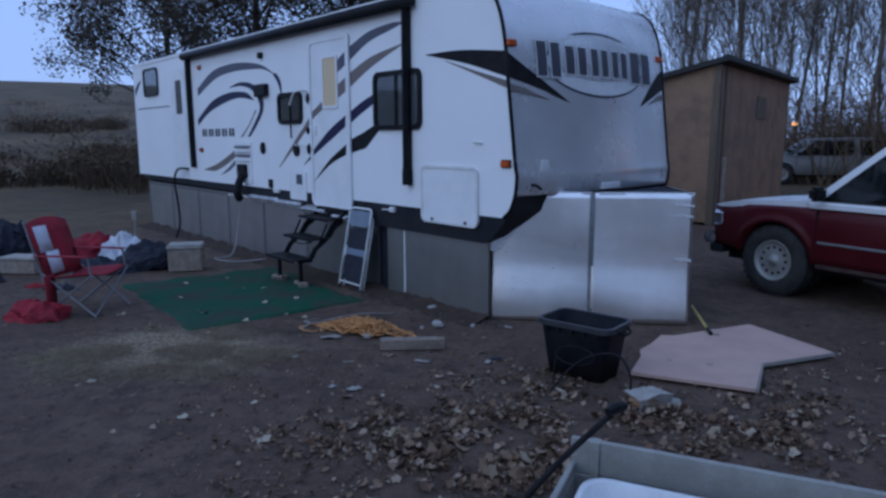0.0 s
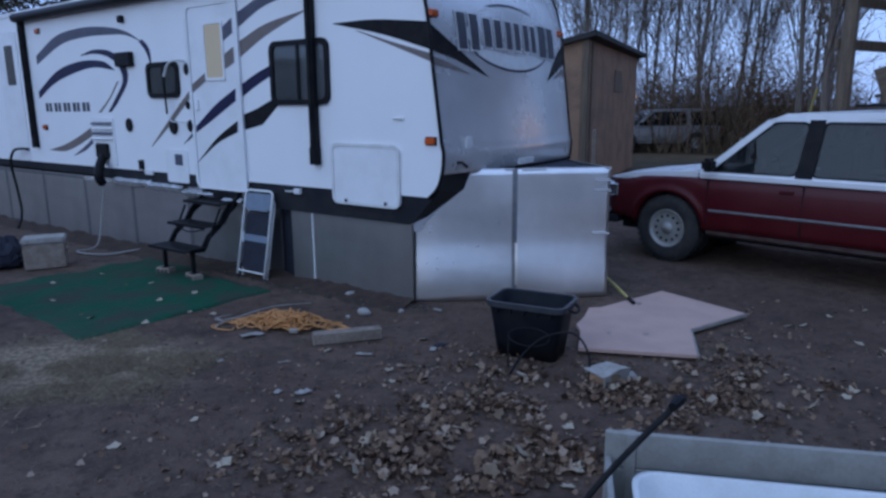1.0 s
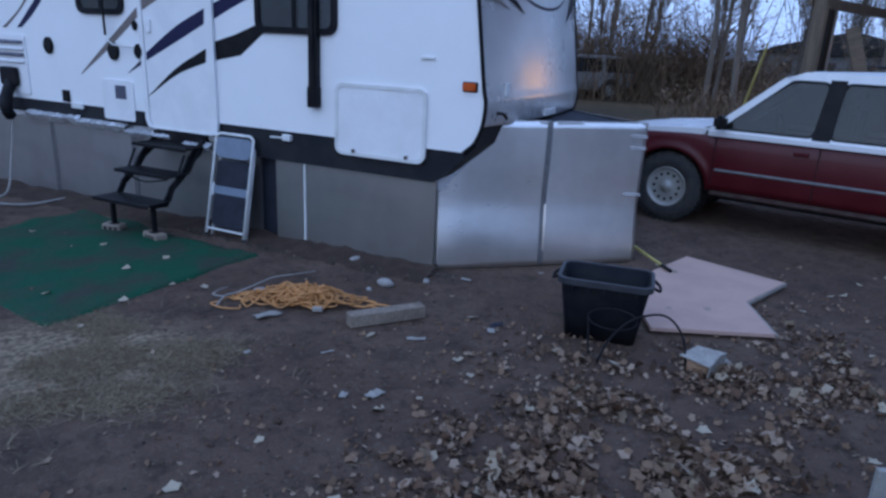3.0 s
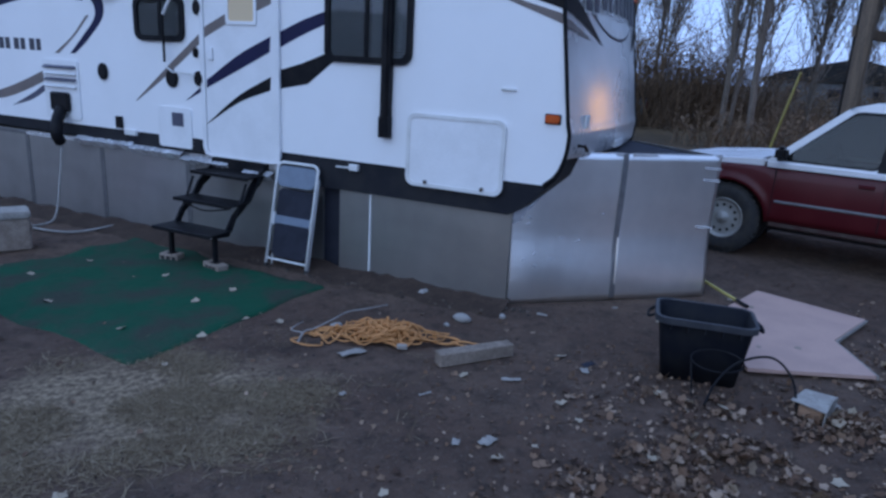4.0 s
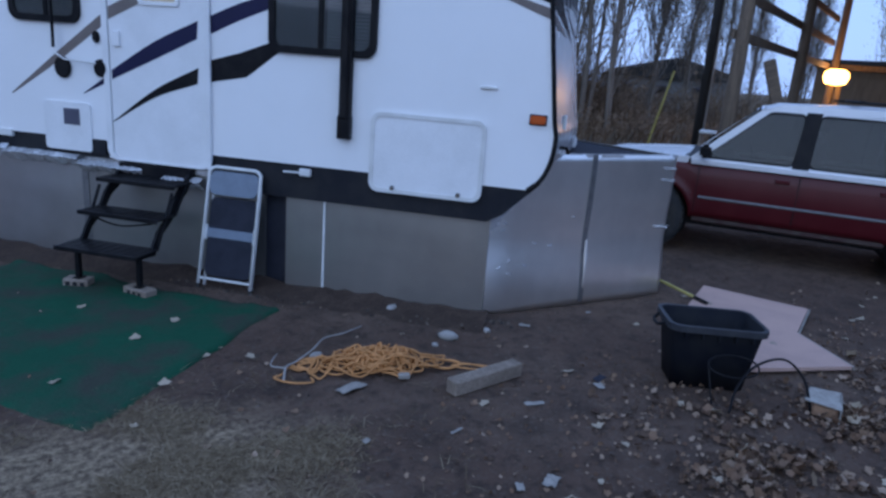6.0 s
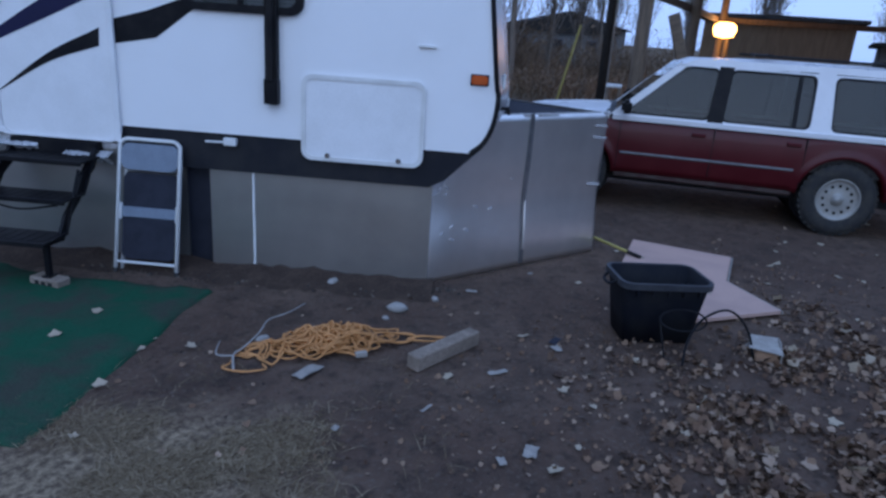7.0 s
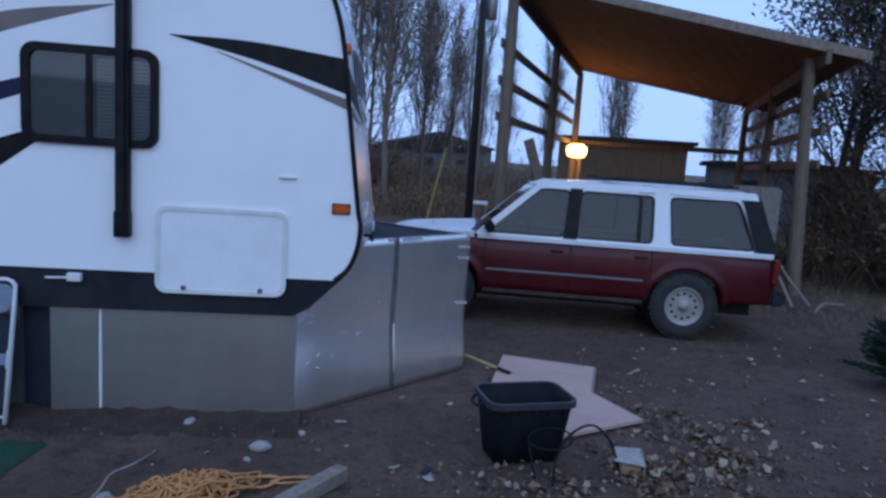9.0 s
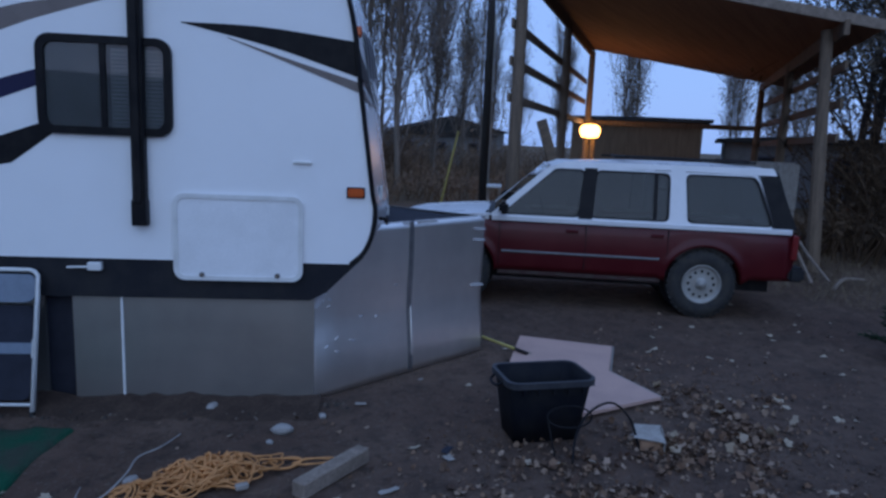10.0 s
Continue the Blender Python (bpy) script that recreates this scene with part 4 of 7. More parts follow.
def suv(name, m, label, upper, lower, rocker, full=True):
    root = thing(name, m, label, "car")
    # side panels: columns from the sill or wheel arch up to the belt line, bowed outwards
    xs = sorted({round(-2.38 + 0.115 * i, 3) for i in range(41)} | {round(cx + 0.43 * math.cos(math.pi * k / 14), 3) for cx in (1.40, -1.40) for k in range(15)})

    def low_edge(x):
        for cx in (1.40, -1.40):
            if abs(x - cx) < 0.4301:
                return 0.40 + 0.40 * math.sqrt(max(0, 1 - ((x - cx) / 0.43) ** 2))
        return 0.42 if abs(x) < 1.0 else 0.46

    def top_edge(x):
        return 0.985 if x < 1.05 else 0.985 - 0.06 * ((x - 1.05) / 1.15) ** 1.5

    def half_width(x, z):
        y = 0.855 + 0.028 * math.sin(max(0, min(1, (z - 0.42) / 0.56)) * math.pi * 0.95)
        y -= 0.08 * max(0, x - 1.75) / 0.47 + 0.05 * max(0, -2.1 - x) / 0.28
        for cx in (1.40, -1.40):
            d = math.hypot((x - cx) / 0.43, (z - 0.40) / 0.40) - 1
            y += 0.022 * max(0, 1 - abs(d - 0.06) / 0.14)
        return y

    bm = bmesh.new()
    nose = {}
    for s in (1, -1):
        cols = []
        for x in xs:
            lo, hi = low_edge(x), top_edge(x)
            cols.append([bm.verts.new((x, s * (half_width(x, lo + (hi - lo) * k / 9) - (0.03 if k == 9 else 0)), lo + (hi - lo) * k / 9)) for k in range(10)])
        for a, b in zip(cols, cols[1:]):
            for k in range(9):
                bm.faces.new((a[k], b[k], b[k + 1], a[k + 1]))
        inner = [bm.verts.new((c[0].co.x, s * 0.62, c[0].co.z)) for c in cols]
        for i in range(len(cols) - 1):
            bm.faces.new((cols[i][0], cols[i + 1][0], inner[i + 1], inner[i]))
        nose[s] = (cols[0], cols[-1])
    for e in (0, 1):
        for k in range(9):
            bm.faces.new((nose[1][e][k], nose[1][e][k + 1], nose[-1][e][k + 1], nose[-1][e][k]))
    part("body", bm, lower, root, "", True)
    for s in (1, -1):
        for cx in (1.40, -1.40):
            part("wheel_liner", tube([(cx, s * 0.40, 0.42), (cx, s * 0.615, 0.42)], 0.44, 20), BLACK, root)
    part("underbody", box(-2.2, 2.1, -0.66, 0.66, 0.30, 0.60), BLACK, root)
    for s in (1, -1):
        part("rocker", box(-0.94, 0.94, s * 0.79 - 0.05, s * 0.79 + 0.05, 0.36, 0.45, 0.015), rocker, root, "mud-spattered rocker panel")
        part("door_moulding", box(-0.90, 0.90, s * 0.884 - 0.012, s * 0.884 + 0.012, 0.625, 0.650, 0.005), ALU, root, "thin dull side moulding")
        part("belt", box(-2.32, 1.03, s * 0.858 - 0.018, s * 0.858 + 0.018, 0.975, 1.035, 0.008), upper, root)
        for x in (0.93, -0.06, -0.98):
            part("door_gap", box(x - 0.004, x + 0.004, s * 0.872 - 0.013, s * 0.872 + 0.013, 0.47, 0.96), BLACK, root)
        for x in (0.10, -0.86):
            part("door_handle", box(x - 0.07, x + 0.07, s * 0.885 - 0.012, s * 0.885 + 0.012, 0.875, 0.915, 0.006), lower, root)
        z0, z1 = 1.03, 1.60
        part("roof_rail_side", slanted([(0.42, 1.58), (0.22, 1.66), (-2.10, 1.68), (-2.14, 1.60), (-0.9, 1.61)], -0.03, 0.012, s), upper, root)
        part("a_pillar", slanted([(1.06, z0), (0.95, z0), (0.30, 1.60), (0.40, 1.60)], -0.04, 0.012, s), upper, root)
        part("b_pillar", slanted([(0.045, z0), (-0.12, z0), (-0.155, 1.60), (-0.01, 1.60)], -0.04, 0.013, s), BLACK, root)
        part("c_pillar", slanted([(-0.98, z0), (-1.18, z0), (-1.14, 1.61), (-0.98, 1.61)], -0.04, 0.012, s), upper, root)
        part("d_pillar", slanted([(-2.10, z0), (-2.37, z0), (-2.14, 1.64), (-1.93, 1.61)], -0.04, 0.010, s), BLACK, root)
        part("window_divider", slanted([(-0.80, z0), (-0.84, z0), (-0.84, 1.61), (-0.80, 1.61)], -0.02, 0.006, s), BLACK, root)
        for o in ([(0.97, z0), (0.0, z0), (-0.05, 1.60), (0.36, 1.60)], [(-0.07, z0), (-1.0, z0), (-1.0, 1.60), (-0.11, 1.60)], [(-1.15, z0), (-2.14, z0), (-1.95, 1.60), (-1.12, 1.60)]):
            part("side_window", slanted(o, -0.012, -0.006, s), CARGLASS, root, "tinted side glass")
            mx, mz = sum(p[0] for p in o) / 4, sum(p[1] for p in o) / 4
            hole = [(x + 0.022 * (-1 if x > mx else 1), z + 0.018 * (-1 if z > mz else 1)) for x, z in o]
            gasket = [(x + 0.022 * (-1 if x > mx else 1), z + 0.020 * (-1 if z > mz else 1)) for x, z in hole]
            square = [p for p in o for _ in range(5)]
            for nm, a, b, lo, hi, mat in (("window_surround", square, round_corners(hole, 0.075), -0.005, 0.010, upper), ("window_seal", round_corners(hole, 0.075), round_corners(gasket, 0.065), -0.005, 0.007, BLACK)):
                bm = ring(a, b, lo, hi)
                bmesh.ops.dissolve_degenerate(bm, edges=bm.edges, dist=1e-5)
                for v in bm.verts:
                    v.co.y = s * (0.855 - 0.155 * max(0, v.co.z - 1.0) / 0.66 + v.co.y)
                part(nm, bm, mat, root)
    # roof, hood, screens
    bm = bmesh.new()
    rows = []
    for x, z, wd in ((0.40, 1.615, 0.68), (0.22, 1.665, 0.69), (-0.6, 1.70, 0.70), (-1.6, 1.70, 0.70), (-2.08, 1.685, 0.69), (-2.18, 1.64, 0.67)):
        rows.append([bm.verts.new((x, wd * k / 6, z - 0.035 * abs(k / 6) ** 3)) for k in range(-6, 7)])
    for a, b in zip(rows, rows[1:]):
        for k in range(12):
            bm.faces.new((a[k], a[k + 1], b[k + 1], b[k]))
    part("roof", bm, upper, root, "", True)
    bm = bmesh.new()
    rows = []
    for x, z, wd in ((1.08, 1.055, 0.80), (1.5, 1.03, 0.80), (2.0, 0.985, 0.77), (2.17, 0.955, 0.75), (2.235, 0.90, 0.74)):
        rows.append([bm.verts.new((x - 0.05 * (k / 6) ** 2 * (x > 1.9), wd * k / 6, z - 0.04 * abs(k / 6) ** 4)) for k in range(-6, 7)])
    for a, b in zip(rows, rows[1:]):
        for k in range(12):
            bm.faces.new((a[k], b[k], b[k + 1], a[k + 1]))
    part("hood", bm, upper, root, "", True)
    for s in (1, -1):
        part("fender_top", prism([(1.06, 0.97), (1.06, 1.05), (1.5, 1.02), (2.0, 0.97), (2.2, 0.92), (2.12, 0.90)], s * 0.79 - 0.045, s * 0.79 + 0.045, bevel=0.01), upper, root)
    part("cowl", box(0.93, 1.12, -0.80, 0.80, 0.96, 1.05, 0.02), BLACK, root)
    for nm, a, b, y0, y1 in (("windscreen", (1.02, 1.04), (0.38, 1.615), 0.79, 0.68), ("rear_screen", (-2.37, 1.05), (-2.17, 1.64), 0.79, 0.68)):
        bm = bmesh.new()
        f = [bm.verts.new(p) for p in ((a[0], -y0, a[1]), (a[0], y0, a[1]), (b[0], y1, b[1]), (b[0], -y1, b[1]))]
        g = [bm.verts.new(v.co + Vector((0.006, 0, 0.004))) for v in f]
        bm.faces.new(f)
        bm.faces.new(g[::-1])
        for i in range(4):
            bm.faces.new((f[i - 1], f[i], g[i], g[i - 1]))
        part(nm, bm, CARGLASS, root, "raked glass screen")
    part("floor_tub", box(-2.3, 1.0, -0.80, 0.80, 0.62, 0.96), INTERIOR, root)
    for x in (0.02, -0.95):
        for y in ((0.38, -0.38) if x > -0.5 else (0.0,)):
            wd = 0.25 if x > -0.5 else 0.62
            part("seat", box(x - 0.28, x - 0.12, y - wd, y + wd, 0.92, 1.36, 0.05, seg=2), INTERIOR, root)
            part("headrest", box(x - 0.29, x - 0.19, y - wd * 0.5, y + wd * 0.5, 1.37, 1.52, 0.04, seg=2), INTERIOR, root)
    part("dashboard", box(0.55, 0.98, -0.76, 0.76, 0.92, 1.06, 0.05, seg=2), BLACK, root)
    part("steering_wheel", tube([(0.42 + 0.05 * math.sin(a), 0.38 + 0.18 * math.cos(a), 1.08 + 0.17 * math.sin(a)) for a in [i * math.pi / 9 for i in range(19)]], 0.014, 6), BLACK, root)
    for x0, x1, z0, z1 in ((2.18, 2.34, 0.46, 0.60), (-2.52, -2.34, 0.46, 0.62)):
        part("bumper", box(x0, x1, -0.86, 0.86, z0, z1, 0.03, seg=2), CHROME if x0 > 0 else CHAR, root, "chrome bumper" if x0 > 0 else "grey rear bumper")
    part("bumper_valance", box(2.10, 2.28, -0.80, 0.80, 0.36, 0.46, 0.02), CHAR, root)
    part("grille", box(2.205, 2.25, -0.46, 0.46, 0.66, 0.86, 0.01), CHAR, root)
    for s in (1, -1):
        part("headlight", box(2.13, 2.225, s * 0.66 - 0.16, s * 0.66 + 0.16, 0.68, 0.86, 0.02), CHROME, root)
        part("turn_signal", box(2.08, 2.20, s * 0.82 - 0.03, s * 0.82 + 0.03, 0.70, 0.84, 0.01), CHROME, root)
        part("tail_light", box(-2.41, -2.34, s * 0.79 - 0.07, s * 0.79 + 0.07, 0.70, 0.97, 0.01), TAILRED, root)
        part("mirror", box(0.84, 0.95, s * 0.97 - 0.10, s * 0.97 + 0.08, 1.06, 1.20, 0.03, seg=2), BLACK, root, "black door mirror")
        part("roof_rack_bar", tube([(-0.35, s * 0.56, 1.735), (-1.95, s * 0.56, 1.73)], 0.014, 6), BLACK, root)
    for x in (-0.5, -1.85):
        part("roof_rack_cross", box(x - 0.03, x + 0.03, -0.57, 0.57, 1.725, 1.755, 0.008), BLACK, root)
    for x in (1.40, -1.40):
        for y in (0.865, -0.865):
            wheel(root, x, y)
    return root


suv("sport_utility_car", pose(5.096, 6.507, 0, 0, 0, 120.15) @ Matrix.Diagonal((1, 1, 1.03, 1)), "dark red car with white roof and bonnet parked on dirt", CARWHITE, RED, DIRTY_RED)
suv("far_car", pose(13.9, 25.1, 0, 0, 0, 170), "dusty silver car parked before the woods", FARSILVER, FARSILVER, FARSILVER)


# ---- tan shed behind the trailer ----
def shed():
    cx, cy, ang = 5.36, 13.26, 52.4                     # near corner; one wall runs back from it
    root = thing("shed", pose(cx, cy, 0, 0, 0, ang), "tall tan strand-board shed with dark roof edge", "shed")
    L, D, H = 6.4, 3.0, 3.12
    FALL = 0.22                                         # the roof drops towards the back
    for i in range(4):
        part("wall_panel", box(L * i / 4 + 0.004, L * (i + 1) / 4 - 0.004, 0.0, 0.05, 0.05, H, 0.004), OSB, root)
    for i in range(3):
        y0, y1 = 0.05 + D * i / 3, 0.046 + D * (i + 1) / 3
        part("wall_panel", prism([(y0, 0.05), (y1, 0.05), (y1, H - FALL * y1), (y0, H - FALL * y0)], -0.05, 0.0, "x"), OSB, root)
    part("back_wall", box(0, L, D, D + 0.05, 0.05, H - FALL * D), OSB, root)
    part("end_wall", prism([(0.05, 0.05), (D, 0.05), (D, H - FALL * D), (0.05, H)], L - 0.05, L, "x"), OSB, root)
    part("corner_board", box(-0.075, 0.10, -0.035, 0.0, 0.0, H), TIMBER, root)
    part("corner_board", box(-0.08, -0.05, -0.035, 0.10, 0.0, H), TIMBER, root)
    part("door_trim", box(0.35, 0.46, -0.03, 0.0, 0.0, H), TIMBER, root)
    part("vent", box(3.0, 3.9, -0.02, 0.0, 2.15, 2.65), TIMBER, root)
    part("roof", prism([(-0.2, H + 0.05), (D + 0.25, H + 0.005 - FALL * (D + 0.25)), (D + 0.25, H + 0.11 - FALL * (D + 0.25)), (-0.2, H + 0.15)], -0.2, L + 0.25, "x"), DARKROOF, root)
    part("post", box(-0.30, -0.22, -0.30, -0.22, 0, 1.35, 0.006), GREYWOOD, root)


shed()


# ---- pole carport with a lean-to roof ----
def carport():
    A, U, V = Vector((7.2, 8.65, 0)), Vector((4.8, 1.48, 0)), Vector((2.57, -4.36, 0))
    root = thing("carport", Matrix.Identity(4), "open timber pole carport with a brown plank roof", "carport")

    def top(i, j):
        return 4.72 - 0.82 * j

    def bar(name, p, q, wd, ht, mat):
        way = (q - p)
        L = way.length
        bm = box(0, L, -wd / 2, wd / 2, -ht / 2, ht / 2, 0.008)
        ob = part(name, bm, mat, root)
        ob.matrix_basis = Matrix.Translation(p) @ way.to_track_quat("X", "Z").to_matrix().to_4x4()

    for j in (0, 1):
        for i in (0, 1, 2):
            p = A + U * i + V * j
            lean = 0.12 if (i, j) == (0, 1) else 0
            h = top(i, j)
            bm = tube([p, p + Vector((lean * 0.5, lean, h * 0.5)), p + Vector((lean, lean * 2, h))], [0.115, 0.105, 0.09], 10)
            part("post", bm, TIMBER, root, "round weathered post")
        side = Vector((0.11, -0.1, 0)) * (1 if j else -1)
        for z in (3.85, 3.25, 2.65) if j == 0 else (3.35, 2.75, 2.2):
            for i in (0, 1):
                a, b = A + U * i + V * j + side, A + U * (i + 1) + V * j + side
                bar("side_rail", a + Vector((0, 0, z)), b + Vector((0, 0, z)), 0.05, 0.15, TIMBER)
        bar("roof_beam", A + U * -0.05 + V * j + Vector((0, 0, top(0, j) - 0.02)), A + U * 2.05 + V * j + Vector((0, 0, top(0, j) - 0.02)), 0.08, 0.24, TIMBER)
    a, b = A + U * 2, A + U * 2 + V
    for z in (2.65, 3.2):
        if z < 3:
            bar("end_rail", a + Vector((0.1, 0, z)), b + Vector((0.1, 0, z)), 0.05, 0.15, TIMBER)
    for k in range(9):
        o = A + U * (k * 0.25)
        bar("rafter", o - V * 0.05 + Vector((0, 0, top(0, -0.05) + 0.21)), o + V * 1.11 + Vector((0, 0, top(0, 1.11) + 0.21)), 0.05, 0.05, ROOFWOOD)
    n = Vector((0, 0, 1))
    for k in range(16):                                 # roof boards run along the length
        s0, s1 = -0.06 + 1.19 * k / 16, -0.06 + 1.19 * (k + 1) / 16 + 0.004
        bm = bmesh.new()
        q = [A + U * u + V * s + n * (top(0, s) + 0.147 + dz + 0.005 * (k % 2)) for dz in (0, 0.03) for u, s in ((-0.03, s0), (2.1, s0), (2.1, s1), (-0.03, s1))]
        v = [bm.verts.new(p) for p in q]
        for f in ((0, 1, 2, 3), (4, 7, 6, 5), (0, 4, 5, 1), (1, 5, 6, 2), (2, 6, 7, 3), (3, 7, 4, 0)):
            bm.faces.new([v[i] for i in f])
        part("roof_board", bm, ROOFWOOD, root)
    bar("fascia", A + U * -0.035 - V * 0.06 + n * (top(0, -0.06) + 0.13), A + U * -0.035 + V * 1.13 + n * (top(0, 1.13) + 0.13), 0.03, 0.16, GREYWOOD)
    bar("brace", A + Vector((0.25, -0.35, 2.3)), A + Vector((0.75, -0.75, 0.6)), 0.05, 0.18, TIMBER)


carport()


# ---- lamp and low building beyond the carport ----
def yard_lamp(x, y, z):
    root = thing("yard_lamp", pose(x, y, 0), "bright warm yard lamp on a timber pole", "lamp")
    part("pole", tube([(0.0, 0, 0), (0.0, 0, z + 0.2)], 0.07, 10), TIMBER, root)
    part("arm", box(-0.30, 0.0, -0.03, 0.03, z + 0.10, z + 0.16, 0.006), BLACK, root)
    part("globe", lathe([(0.0, 0.22), (0.18, 0.21), (0.29, 0.13), (0.31, 0.0), (0.25, -0.16), (0.0, -0.2)], (-0.38, -0.05, z), "z", 18), LAMPGLOW, root, "glowing warm glass", True)
    l = new("lamp_light", bpy.data.lights.new("lamp_light", "POINT"))
    l.data.energy, l.data.color, l.data.shadow_soft_size = 48, (1.0, 0.55, 0.24), 0.3
    l.location = (x - 0.9, y - 0.2, z - 0.05)


yard_lamp(16.7, 11.35, 2.35)

far_lamp = thing("street_lamp", pose(14.3, 27.6, 0), "small warm lamp on a post before the woods", "lamp")
part("pole", tube([(0, 0, 0), (0, 0, 2.16)], 0.04, 8), TIMBER, far_lamp)
part("lamp_head", lathe([(0.0, 0.07), (0.07, 0.06), (0.11, 0.0), (0.07, -0.04), (0.0, -0.05)], (0, 0, 2.22), "z", 12), glowing("orange_lamp_glass", (1.0, 0.42, 0.12), 2.0), far_lamp, "glowing orange glass", True)


def low_building(name, m, L, D, H, wall, label, roof=0.25, windows=3):
    root = thing(name, m, label, "building")
    part("wall", box(0, L, 0, D, 0, H), wall, root)
    part("roof", prism([(-0.3, H + 0.003), (-0.3, H + 0.12), (L / 2, H + roof), (L + 0.3, H + 0.12), (L + 0.3, H + 0.003)], -0.3, D + 0.3), DARKROOF, root)
    for i in range(windows):
        x = L * (i + 0.6) / (windows + 0.2)
        wd = part("window", box(x - 0.4, x + 0.4, -0.04, -0.003, H * 0.45, H * 0.8, 0.01), GREYV, root)
        part("pane", box(x - 0.34, x + 0.34, -0.05, -0.042, H * 0.48, H * 0.77), PANE, wd)
    return root


low_building("garage", pose(20.6, 13.9, 0, 0, 0, -69), 4.6, 5.0, 2.9, BROWNWALL, "low brown garage lit warm by the lamp", 0.15, 0)
low_building("house", pose(24, 9.2, 0, 0, 0, -75), 5.5, 5.0, 2.3, GREYWALL, "small dark outbuilding behind the carport", 0.3, 2)
low_building("house", pose(36, 36, 0, 0, 0, -45), 8, 6, 2.3, GREYWALL, "low grey house among bare trees", 1.2, 3)
low_building("house", pose(44, 42, 0, 0, 0, -45), 10, 6, 2.8, GREYWALL, "low grey house among bare trees", 1.4, 3)


# ---- trees ----
def soft_tube(V, F, pts, rs, n=5):
    base, side = len(V), None
    for i, p in enumerate(pts):
        way = (pts[min(i + 1, len(pts) - 1)] - pts[max(i - 1, 0)]).normalized()
        side = way.orthogonal().normalized() if side is None else (side - way * side.dot(way)).normalized()
        up = way.cross(side)
        V += [p + rs[i] * (math.cos(2 * math.pi * k / n) * side + math.sin(2 * math.pi * k / n) * up) for k in range(n)]
    for i in range(len(pts) - 1):
        for k in range(n):
            a, b = base + i * n, base + (i + 1) * n
            F.append((a + k, a + (k + 1) % n, b + (k + 1) % n, b + k))


def grow(V, F, TV, TF, rng, p, way, length, r, level, up, tips, wild, minr):
    """A limb that bends, tapers and forks; thin ends go to the twig mesh."""
    steps = 5
    pts, rs = [p.copy()], [r]
    d = way.copy()
    for i in range(steps):
        d = (d + Vector((rng.uniform(-1, 1), rng.uniform(-1, 1), rng.uniform(-1, 1))) * wild + Vector((0, 0, up))).normalized()
        pts.append(pts[-1] + d * length / steps)
        rs.append(max(r * (1 - 0.72 * (i + 1) / steps), minr))
    if level >= 2:
        soft_tube(TV, TF, pts[::2] + ([] if steps % 2 == 0 else [pts[-1]]), rs[::2] + ([] if steps % 2 == 0 else [rs[-1]]), 3)
    else:
        soft_tube(V, F, pts, rs, 7 if level == 0 else 5)
    tips.append((pts[-1], d))
    return pts, rs


